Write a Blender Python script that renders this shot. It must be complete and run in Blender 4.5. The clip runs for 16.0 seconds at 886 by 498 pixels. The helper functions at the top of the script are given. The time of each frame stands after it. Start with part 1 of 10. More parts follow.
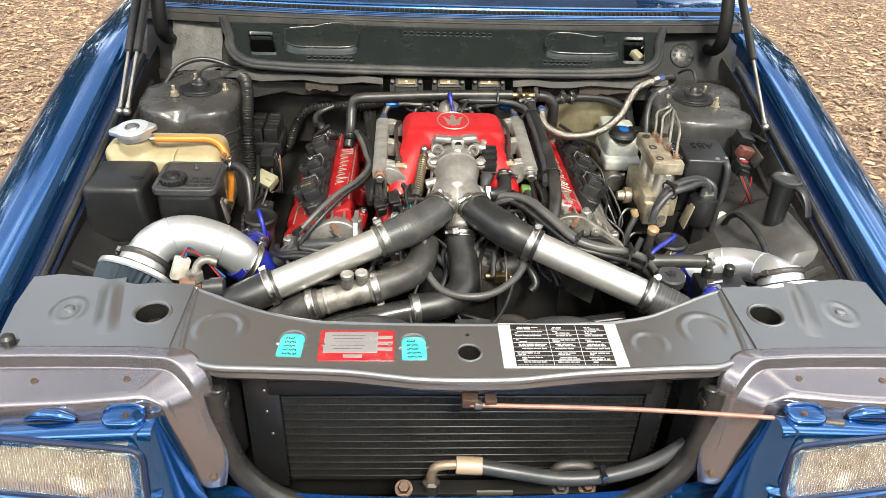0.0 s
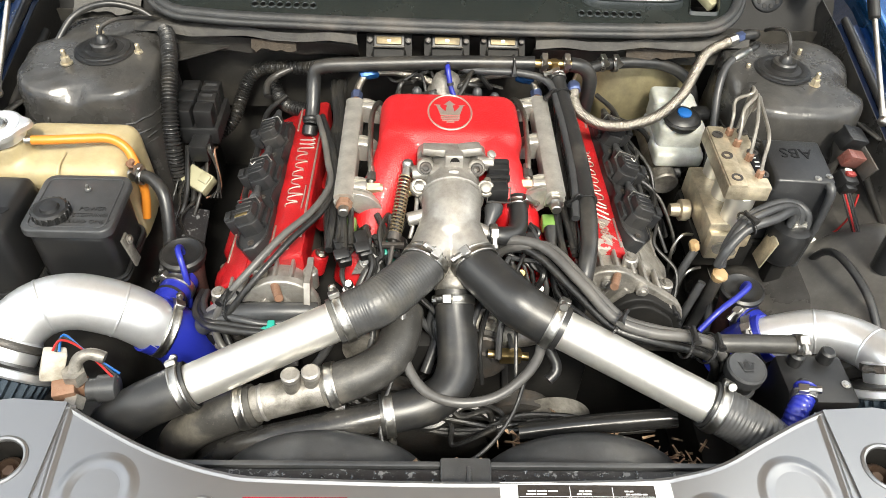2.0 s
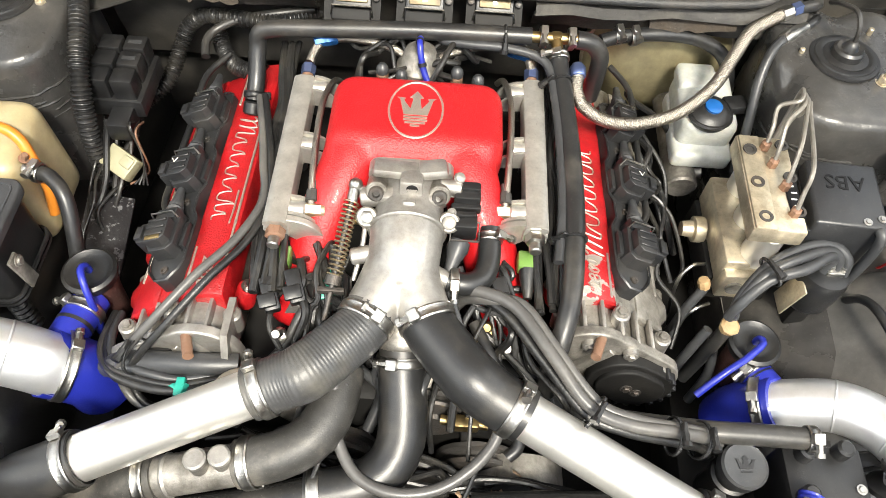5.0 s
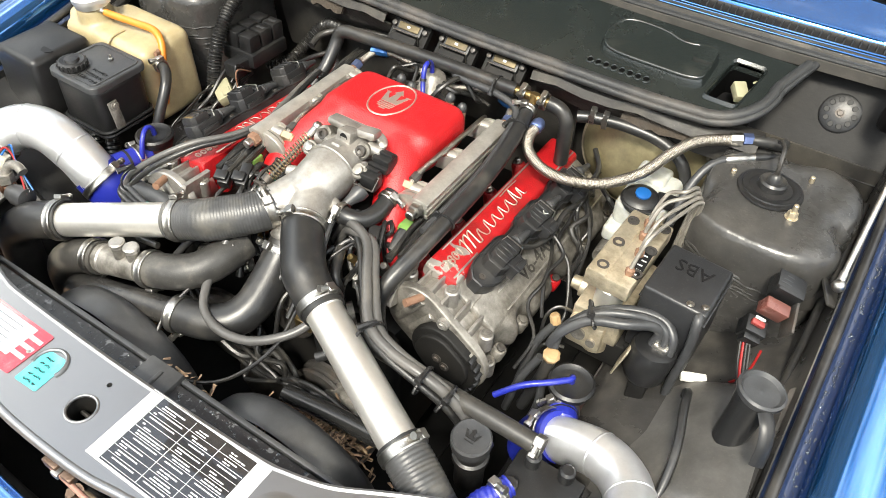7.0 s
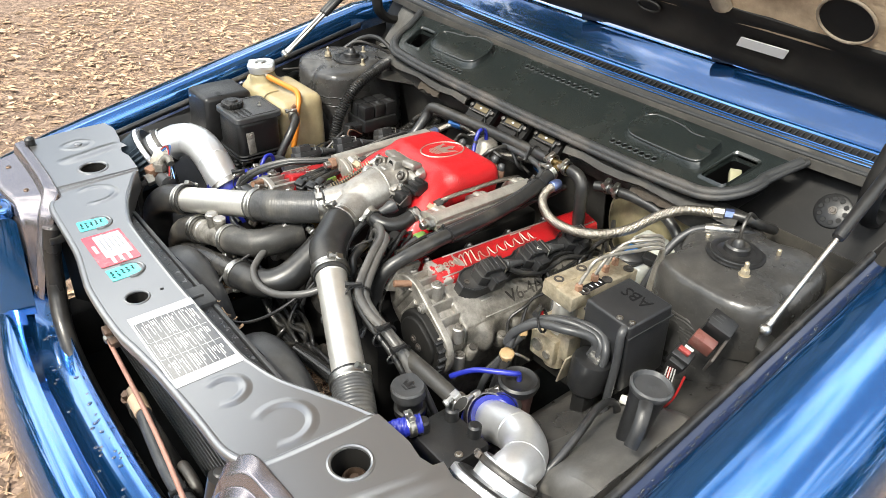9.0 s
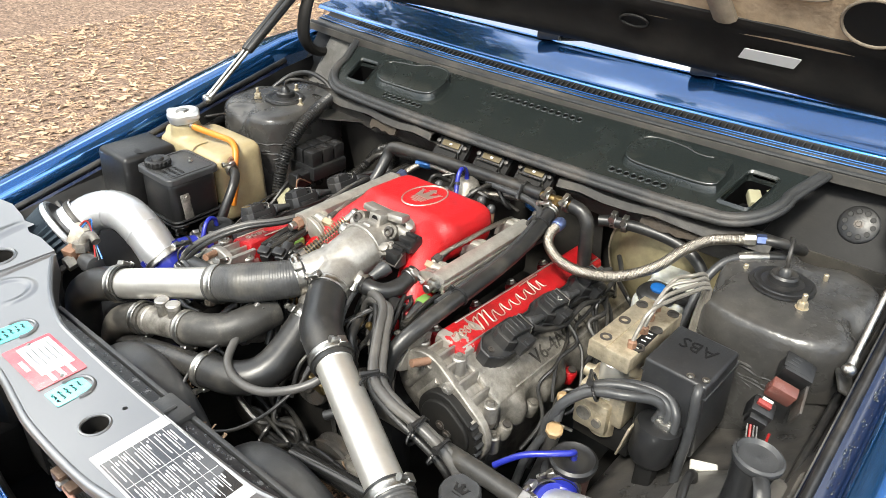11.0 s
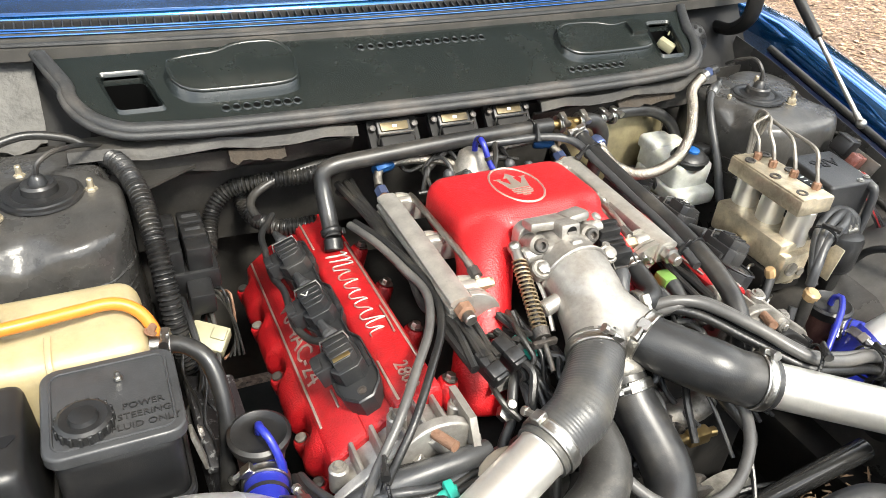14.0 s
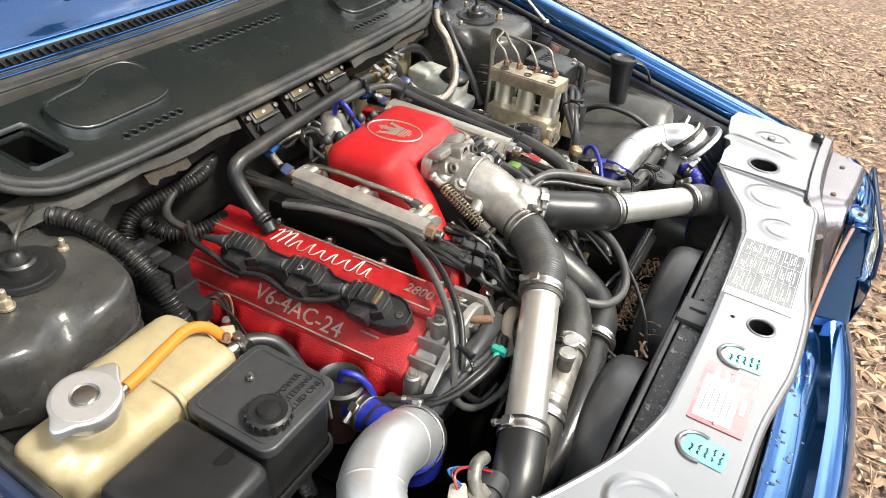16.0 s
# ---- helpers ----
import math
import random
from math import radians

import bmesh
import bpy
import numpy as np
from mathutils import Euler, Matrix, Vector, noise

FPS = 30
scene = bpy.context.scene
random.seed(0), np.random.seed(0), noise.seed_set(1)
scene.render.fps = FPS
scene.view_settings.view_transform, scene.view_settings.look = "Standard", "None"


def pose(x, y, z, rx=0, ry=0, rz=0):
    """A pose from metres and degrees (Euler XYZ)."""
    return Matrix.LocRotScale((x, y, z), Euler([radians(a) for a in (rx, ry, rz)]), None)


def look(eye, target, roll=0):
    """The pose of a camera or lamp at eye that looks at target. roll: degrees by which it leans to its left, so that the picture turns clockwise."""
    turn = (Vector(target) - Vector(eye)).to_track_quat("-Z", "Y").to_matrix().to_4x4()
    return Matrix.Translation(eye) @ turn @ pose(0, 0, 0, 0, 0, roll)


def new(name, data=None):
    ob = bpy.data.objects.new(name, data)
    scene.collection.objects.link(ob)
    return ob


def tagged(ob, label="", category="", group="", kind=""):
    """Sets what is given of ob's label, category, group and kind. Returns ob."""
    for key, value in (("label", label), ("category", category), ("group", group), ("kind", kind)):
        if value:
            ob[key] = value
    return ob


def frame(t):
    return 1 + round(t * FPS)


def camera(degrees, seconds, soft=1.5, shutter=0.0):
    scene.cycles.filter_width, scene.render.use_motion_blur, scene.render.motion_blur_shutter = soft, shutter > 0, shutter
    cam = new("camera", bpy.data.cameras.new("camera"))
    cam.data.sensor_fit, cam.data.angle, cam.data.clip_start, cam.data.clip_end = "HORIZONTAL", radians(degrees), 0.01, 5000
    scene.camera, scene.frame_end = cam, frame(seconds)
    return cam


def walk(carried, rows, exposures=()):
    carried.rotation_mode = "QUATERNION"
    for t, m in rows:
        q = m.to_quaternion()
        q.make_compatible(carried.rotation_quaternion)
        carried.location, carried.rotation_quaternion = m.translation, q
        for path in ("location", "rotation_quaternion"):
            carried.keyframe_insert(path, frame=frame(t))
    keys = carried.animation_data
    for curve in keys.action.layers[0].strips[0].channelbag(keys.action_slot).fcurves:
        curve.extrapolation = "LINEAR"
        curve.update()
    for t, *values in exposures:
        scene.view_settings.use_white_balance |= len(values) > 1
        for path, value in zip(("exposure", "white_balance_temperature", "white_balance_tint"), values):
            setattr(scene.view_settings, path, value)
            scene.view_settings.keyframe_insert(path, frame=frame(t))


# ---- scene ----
cam = camera(61.6, 16.0, 0.8)
METRES, EYE, TILT, LEAN, TURN = 4.0, 1.47, -34.0, -2.1, -2.2
ROWS = [
    (0.0, 0.0, 0.0, 0.0, -0.0, 0.0, 0.0),
    (0.5, 0.0053, 0.0229, 0.0151, -0.02, -1.57, 0.03),
    (1.0, 0.0114, 0.0541, 0.0321, 0.22, -3.19, -0.39),
    (1.5, 0.0155, 0.0808, 0.0491, 0.87, -6.11, -0.99),
    (2.0, 0.0075, 0.106, 0.0706, 1.0, -11.09, -0.99),
    (2.5, 0.0014, 0.1296, 0.0892, 0.05, -15.44, 0.14),
    (3.0, -0.0019, 0.1468, 0.1011, -1.23, -18.51, 0.82),
    (5.5, 0.0461, 0.1689, 0.1139, 8.28, -22.65, -7.23),
    (6.0, 0.0772, 0.164, 0.1087, 16.03, -22.75, -12.18),
    (6.5, 0.1196, 0.144, 0.098, 22.74, -19.85, -16.05),
    (7.0, 0.1637, 0.1369, 0.0932, 29.76, -15.2, -19.88),
    (7.5, 0.2087, 0.1439, 0.0919, 37.37, -13.14, -23.73),
    (8.0, 0.2352, 0.152, 0.0901, 43.02, -12.08, -26.35),
    (8.5, 0.2529, 0.1496, 0.0823, 45.99, -10.32, -27.3),
    (9.0, 0.2745, 0.1388, 0.0751, 47.58, -8.95, -27.62),
    (11.5, 0.1634, 0.1406, 0.0595, 30.24, -0.88, -18.56),
    (12.0, 0.1075, 0.1449, 0.0559, 21.15, 0.86, -13.72),
    (12.5, 0.048, 0.1455, 0.0494, 11.65, 1.64, -8.3),
    (13.0, -0.0076, 0.1535, 0.048, 1.06, 1.14, -1.93),
    (13.5, -0.0538, 0.168, 0.0582, -9.09, -0.67, 4.25),
    (14.0, -0.0998, 0.1695, 0.0665, -19.74, -3.71, 10.35),
    (14.5, -0.1372, 0.1714, 0.0786, -30.8, -7.68, 15.89),
    (15.0, -0.1656, 0.1732, 0.0886, -40.52, -12.09, 20.02),
    (15.5, -0.1979, 0.1783, 0.1024, -49.54, -16.81, 22.95),
    (16.0, -0.2128, 0.1833, 0.1096, -54.27, -19.54, 24.32),
]
walk(cam, [(t, pose(-0.098, 0, EYE, TILT, LEAN, TURN) @ pose(METRES * x, METRES * y, METRES * z, 90 + pitch, roll, yaw)) for t, x, y, z, yaw, pitch, roll in ROWS],
     [(0.0, 1.03, 6850, 6), (1.5, 1.15, 6850, 6), (3.0, 1.42, 6850, 6), (5.5, 1.44, 6850, 7), (7.0, 1.40, 6800, 6), (9.0, 1.22, 6650, 6), (12.0, 1.30, 6650, 6), (13.0, 1.45, 6650, 6), (14.5, 1.56, 6700, 7), (15.2, 1.42, 6700, 7), (16.0, 1.10, 6750, 7)])

# ---- sky, sun ----
SUN_EL, SUN_AZ = 54.0, 168.0   # degrees above the horizon; compass way from which it shines (180 = in front of the car)
world = bpy.data.worlds.new("sky")
scene.world = world
world.use_nodes = True
wn, wl = world.node_tree.nodes, world.node_tree.links
wn.clear()
w_out = wn.new("ShaderNodeOutputWorld")
w_bg = wn.new("ShaderNodeBackground")
w_sky = wn.new("ShaderNodeTexSky")
w_sky.sky_type = "NISHITA"
w_sky.sun_disc = False
w_sky.sun_elevation = radians(SUN_EL)
w_sky.sun_rotation = radians(SUN_AZ)
w_co = wn.new("ShaderNodeTexCoord")
w_map = wn.new("ShaderNodeMapping")
w_map.inputs["Scale"].default_value = (1.0, 1.0, 2.6)
w_map.inputs["Rotation"].default_value = (0.0, 0.0, radians(-40.0))
w_map.inputs["Location"].default_value = (3.6, 7.2, -1.5)
w_noise = wn.new("ShaderNodeTexNoise")
w_noise.inputs["Scale"].default_value = 1.9
w_noise.inputs["Detail"].default_value = 7.0
w_noise.inputs["Roughness"].default_value = 0.58
w_ramp = wn.new("ShaderNodeValToRGB")
w_ramp.color_ramp.elements[0].position = 0.47
w_ramp.color_ramp.elements[1].position = 0.62
w_ramp.color_ramp.elements[0].color = (0.10, 0.10, 0.10, 1.0)  # thin veil between the clouds
w_mix = wn.new("ShaderNodeMix")
w_mix.data_type = "RGBA"
w_mix.inputs["B"].default_value = (20.5, 20.2, 19.7, 1.0)
wl.new(w_co.outputs["Generated"], w_map.inputs["Vector"])
wl.new(w_map.outputs["Vector"], w_noise.inputs["Vector"])
wl.new(w_noise.outputs["Fac"], w_ramp.inputs["Fac"])
wl.new(w_ramp.outputs["Color"], w_mix.inputs["Factor"])
wl.new(w_sky.outputs["Color"], w_mix.inputs["A"])
wl.new(w_mix.outputs["Result"], w_bg.inputs["Color"])
w_bg.inputs["Strength"].default_value = 0.105
wl.new(w_bg.outputs["Background"], w_out.inputs["Surface"])

sun = new("sun", bpy.data.lights.new("sun", "SUN"))
sun.data.energy = 2.6
sun.data.angle = radians(11.0)
sun.data.color = (1.0, 0.95, 0.87)
_el, _az = radians(SUN_EL), radians(SUN_AZ)
sun_way = Vector((math.sin(_az) * math.cos(_el), math.cos(_az) * math.cos(_el), math.sin(_el)))
sun.matrix_world = look(sun_way * 20.0, (0, 0, 0))

# ---- materials ----


def pbr(name, col, col2=None, rough=0.5, metal=0.0, scale=60.0, bump=0.1, bump_scale=None, coat=0.0, dirt=None,
        dirt_amount=0.35, dirt_scale=9.0, spec=0.5, bump_dist=0.002, rvar=0.12, sss=0.0, trans=0.0, island=0.0, grit=None, speck=(0.15, 0.135, 0.11), edge=(0.5, 0.72), coat_ior=1.5):
    """A surface: two colours mixed by fine grain, broad stains of dirt, uneven gloss and fine relief."""
    grit = (0.45 if dirt else 0.0) if grit is None else grit
    m = bpy.data.materials.new(name)
    m.use_nodes = True
    n, l = m.node_tree.nodes, m.node_tree.links
    bsdf = n["Principled BSDF"]
    co = n.new("ShaderNodeTexCoord")
    fine = n.new("ShaderNodeTexNoise")
    fine.inputs["Scale"].default_value = scale
    fine.inputs["Detail"].default_value = 5.0
    broad = n.new("ShaderNodeTexNoise")
    broad.inputs["Scale"].default_value = dirt_scale
    broad.inputs["Detail"].default_value = 6.0
    broad.inputs["Roughness"].default_value = 0.62
    for t in (fine, broad):
        l.new(co.outputs["Object"], t.inputs["Vector"])
    mix = n.new("ShaderNodeMix")
    mix.data_type = "RGBA"
    mix.inputs["A"].default_value = (*col, 1)
    mix.inputs["B"].default_value = (*(col2 or [c * 0.7 for c in col]), 1)
    l.new(fine.outputs["Fac"], mix.inputs["Factor"])
    out = mix.outputs["Result"]
    if island:
        geo = n.new("ShaderNodeNewGeometry")
        hsv = n.new("ShaderNodeHueSaturation")
        mr = n.new("ShaderNodeMapRange")
        mr.inputs["To Min"].default_value = 1.0 - island
        mr.inputs["To Max"].default_value = 1.0 + island
        l.new(geo.outputs["Random Per Island"], mr.inputs["Value"])
        l.new(mr.outputs["Result"], hsv.inputs["Value"])
        l.new(out, hsv.inputs["Color"])
        out = hsv.outputs["Color"]
    if dirt:
        ramp = n.new("ShaderNodeValToRGB")
        ramp.color_ramp.elements[0].position = edge[0]
        ramp.color_ramp.elements[1].position = edge[1]
        ramp.color_ramp.elements[1].color = (dirt_amount, dirt_amount, dirt_amount, 1)
        l.new(broad.outputs["Fac"], ramp.inputs["Fac"])
        mix2 = n.new("ShaderNodeMix")
        mix2.data_type = "RGBA"
        l.new(ramp.outputs["Color"], mix2.inputs["Factor"])
        l.new(out, mix2.inputs["A"])
        mix2.inputs["B"].default_value = (*dirt, 1)
        out = mix2.outputs["Result"]
    if grit:
        gn = n.new("ShaderNodeTexNoise")
        gn.inputs["Scale"].default_value = 310.0
        gn.inputs["Detail"].default_value = 3.0
        gn.inputs["Roughness"].default_value = 0.7
        l.new(co.outputs["Object"], gn.inputs["Vector"])
        smear = n.new("ShaderNodeTexNoise")
        smear.inputs["Scale"].default_value = 34.0
        smear.inputs["Detail"].default_value = 7.0
        smear.inputs["Roughness"].default_value = 0.7
        l.new(co.outputs["Object"], smear.inputs["Vector"])
        sm = n.new("ShaderNodeMapRange")
        sm.inputs["From Min"].default_value = 0.32
        sm.inputs["From Max"].default_value = 0.68
        sm.inputs["To Min"].default_value = 1.0 - 0.55 * min(1.0, grit)
        sm.inputs["To Max"].default_value = 1.0 + 0.35 * min(1.0, grit)
        l.new(smear.outputs["Fac"], sm.inputs["Value"])
        hv = n.new("ShaderNodeHueSaturation")
        l.new(sm.outputs["Result"], hv.inputs["Value"])
        l.new(out, hv.inputs["Color"])
        gr = n.new("ShaderNodeValToRGB")
        gr.color_ramp.elements[0].position = 0.60
        gr.color_ramp.elements[1].position = 0.72
        gr.color_ramp.elements[1].color = (0.5 * grit, 0.5 * grit, 0.5 * grit, 1)
        l.new(gn.outputs["Fac"], gr.inputs["Fac"])
        mix3 = n.new("ShaderNodeMix")
        mix3.data_type = "RGBA"
        l.new(gr.outputs["Color"], mix3.inputs["Factor"])
        l.new(hv.outputs["Color"], mix3.inputs["A"])
        mix3.inputs["B"].default_value = (*speck, 1)
        out = mix3.outputs["Result"]
    l.new(out, bsdf.inputs["Base Color"])
    rm = n.new("ShaderNodeMapRange")
    rm.inputs["To Min"].default_value = max(0.02, rough - rvar)
    rm.inputs["To Max"].default_value = min(1.0, rough + rvar)
    l.new(broad.outputs["Fac"], rm.inputs["Value"])
    l.new(rm.outputs["Result"], bsdf.inputs["Roughness"])
    bsdf.inputs["Metallic"].default_value = metal
    bsdf.inputs["Specular IOR Level"].default_value = spec
    bsdf.inputs["Coat Weight"].default_value = coat
    bsdf.inputs["Coat Roughness"].default_value = 0.03
    bsdf.inputs["Coat IOR"].default_value = coat_ior
    if sss:
        bsdf.inputs["Subsurface Weight"].default_value = sss
        bsdf.inputs["Subsurface Radius"].default_value = (0.03, 0.022, 0.01)
        bsdf.inputs["Subsurface Scale"].default_value = 0.6
    if trans:
        bsdf.inputs["Transmission Weight"].default_value = trans
    if bump:
        bn = n.new("ShaderNodeTexNoise")
        bn.inputs["Scale"].default_value = bump_scale or scale * 3
        bn.inputs["Detail"].default_value = 4.0
        l.new(co.outputs["Object"], bn.inputs["Vector"])
        bp = n.new("ShaderNodeBump")
        bp.inputs["Strength"].default_value = min(1.0, bump * 2.2)
        bp.inputs["Distance"].default_value = bump_dist
        l.new(bn.outputs["Fac"], bp.inputs["Height"])
        l.new(bp.outputs["Normal"], bsdf.inputs["Normal"])
    return m


PAINT = pbr("blue_car_paint", (0.016, 0.122, 0.36), (0.019, 0.134, 0.385), 0.12, 0.87, 900, 0.0, coat=1.0, dirt=(0.03, 0.06, 0.10), dirt_amount=0.1, rvar=0.04, grit=0.08, coat_ior=1.65)
HOOP = pbr("satin_grey_tube", (0.060, 0.058, 0.056), (0.042, 0.040, 0.039), 0.28, 0.6, 50, 0.03, 300, dirt=(0.12, 0.11, 0.10), dirt_amount=0.3)
NAVY = pbr("navy_edge_paint", (0.006, 0.02, 0.07), (0.005, 0.015, 0.05), 0.4, 0.2, 200, 0.03, coat=0.6)
BAY = pbr("bay_satin_paint", (0.044, 0.042, 0.039), (0.028, 0.027, 0.025), 0.34, 0.0, 40, 0.05, 160, dirt=(0.13, 0.117, 0.095), dirt_amount=0.5, dirt_scale=6, grit=0.5)
# black bay paint, taken darker still to hold the shade of deep gaps
BAYDARK = pbr("dark_bay_paint_and_shade", (0.006, 0.006, 0.006), (0.012, 0.0115, 0.011), 0.6, 0.0, 30, 0.10, 120, dirt=(0.03, 0.027, 0.023), dirt_amount=0.5, dirt_scale=8, grit=0.3, speck=(0.06, 0.052, 0.044), spec=0.25)
DUSTYHOSE = pbr("dusty_hose", (0.045, 0.043, 0.040), (0.030, 0.029, 0.027), 0.45, 0.0, 60, 0.08, 500, dirt=(0.22, 0.20, 0.165), dirt_amount=0.6, dirt_scale=12, grit=0.7)
# dusty inner wing paint in three tones; sky sheen and gap shade are coloured in
WINGSATIN = pbr("inner_wing_sheen", (0.090, 0.087, 0.083), (0.060, 0.058, 0.055), 0.34, 0.0, 40, 0.06, 160, dirt=(0.24, 0.22, 0.19), dirt_amount=0.5, dirt_scale=7, spec=0.6, grit=0.5)
WINGBLACK = pbr("inner_wing_shaded", (0.016, 0.016, 0.016), (0.010, 0.010, 0.010), 0.36, 0.0, 40, 0.06, 160, dirt=(0.06, 0.054, 0.046), dirt_amount=0.4, dirt_scale=9, spec=0.5, grit=0.4, speck=(0.08, 0.07, 0.06))
WINGGREY = pbr("inner_wing_skylit", (0.045, 0.0435, 0.042), (0.030, 0.029, 0.028), 0.28, 0.0, 40, 0.06, 160, dirt=(0.17, 0.155, 0.135), dirt_amount=0.5, dirt_scale=7, spec=0.6, grit=0.5)
UNDERSEAL = pbr("tower_underseal", (0.052, 0.051, 0.049), (0.034, 0.033, 0.032), 0.28, 0.0, 30, 0.2, 34, dirt=(0.10, 0.092, 0.08), dirt_amount=0.35, bump_dist=0.005, spec=0.55, grit=0.55)
PANEL = pbr("support_grey_paint", (0.336, 0.338, 0.344), (0.288, 0.290, 0.295), 0.29, 0.85, 5, 0.0, dirt=None, dirt_scale=4, rvar=0.03)
WORNBOLT = pbr("worn_bolt_steel", (0.20, 0.15, 0.12), (0.12, 0.07, 0.045), 0.42, 0.8, 120, 0.15, grit=0.4)
MAUVE = pbr("bracket_grey_paint", (0.33, 0.302, 0.318), (0.28, 0.257, 0.27), 0.25, 0.87, 9, 0.0, dirt=(0.22, 0.205, 0.20), dirt_amount=0.3, dirt_scale=7, rvar=0.05, grit=0.0)
COILGREY = pbr("coil_plastic", (0.021, 0.0215, 0.023), (0.014, 0.0145, 0.0155), 0.36, 0.0, 80, 0.05, 700, dirt=(0.07, 0.064, 0.056), dirt_amount=0.4, dirt_scale=20, grit=0.4)
PLASTIC = pbr("black_plastic", (0.009, 0.0093, 0.010), (0.014, 0.0143, 0.015), 0.37, 0.0, 80, 0.06, 900, dirt=(0.05, 0.045, 0.039), dirt_amount=0.35, spec=0.5, grit=0.45, speck=(0.09, 0.08, 0.07))
COWLBLK = pbr("cowl_plastic", (0.0105, 0.0140, 0.0135), (0.0140, 0.0178, 0.0172), 0.26, 0.0, 120, 0.04, 1400, dirt=(0.035, 0.036, 0.032), dirt_amount=0.2, spec=0.7, grit=0.2)
GREYPLAS = pbr("faded_plastic", (0.045, 0.047, 0.050), (0.031, 0.032, 0.034), 0.36, 0.0, 60, 0.06, 700, dirt=(0.10, 0.096, 0.09), dirt_amount=0.4, grit=0.45)
RUBBER = pbr("black_rubber", (0.014, 0.0145, 0.0155), (0.021, 0.021, 0.021), 0.35, 0.0, 70, 0.05, 700, dirt=(0.10, 0.09, 0.075), dirt_amount=0.45, dirt_scale=14, spec=0.55, grit=0.4, speck=(0.10, 0.09, 0.075))
HOSE = pbr("reinforced_hose", (0.060, 0.061, 0.062), (0.040, 0.040, 0.041), 0.36, 0.0, 90, 0.06, 900, dirt=(0.18, 0.165, 0.13), dirt_amount=0.45, dirt_scale=14, grit=0.5)
SEAL = pbr("rubber_seal", (0.028, 0.030, 0.032), (0.02, 0.021, 0.022), 0.55, 0.0, 60, 0.15, 400, dirt=(0.16, 0.14, 0.12), dirt_amount=0.5)
ALU = pbr("polished_tube", (0.84, 0.82, 0.77), (0.77, 0.75, 0.70), 0.38, 0.85, 40, 0.03, 300, rvar=0.1, dirt=(0.58, 0.55, 0.49), dirt_amount=0.4, dirt_scale=18, grit=0.12)
ALUBRIGHT = pbr("bright_tube", (0.88, 0.89, 0.90), (0.82, 0.83, 0.85), 0.33, 0.8, 40, 0.02, 300, rvar=0.1, dirt=(0.62, 0.63, 0.62), dirt_amount=0.4, dirt_scale=16, grit=0.12)
CAST = pbr("cast_alloy", (0.47, 0.45, 0.42), (0.36, 0.345, 0.32), 0.44, 0.75, 60, 0.07, 1000, dirt=(0.22, 0.195, 0.155), dirt_amount=0.5, dirt_scale=22, grit=0.55, speck=(0.16, 0.14, 0.11))
GRIME = pbr("grimy_cast_alloy", (0.36, 0.34, 0.31), (0.25, 0.235, 0.205), 0.46, 0.65, 45, 0.12, 500, dirt=(0.085, 0.075, 0.06), dirt_amount=0.8, dirt_scale=22, grit=0.9, speck=(0.10, 0.085, 0.07))
WORNCAST = pbr("worn_raised_alloy", (0.10, 0.093, 0.082), (0.06, 0.056, 0.05), 0.5, 0.5, 120, 0.1, 600, dirt=(0.08, 0.07, 0.06), dirt_amount=0.5, dirt_scale=40)
RAIL = pbr("fuel_rail_alloy", (0.64, 0.62, 0.57), (0.54, 0.52, 0.48), 0.38, 0.75, 70, 0.05, 800, dirt=(0.30, 0.27, 0.22), dirt_amount=0.4, dirt_scale=20, grit=0.4)
RED = pbr("red_wrinkle_paint", (0.52, 0.009, 0.014), (0.38, 0.006, 0.009), 0.40, 0.0, 330, 0.30, 420, coat=0.1, dirt=(0.30, 0.012, 0.01), dirt_amount=0.3, dirt_scale=14, bump_dist=0.0016, grit=0.3, speck=(0.66, 0.10, 0.08))
REDDARK = pbr("red_cover_paint", (0.46, 0.010, 0.014), (0.28, 0.006, 0.009), 0.38, 0.0, 330, 0.35, 420, coat=0.1, dirt=(0.13, 0.015, 0.012), dirt_amount=0.7, dirt_scale=18, bump_dist=0.0018, grit=0.6, speck=(0.07, 0.02, 0.015))


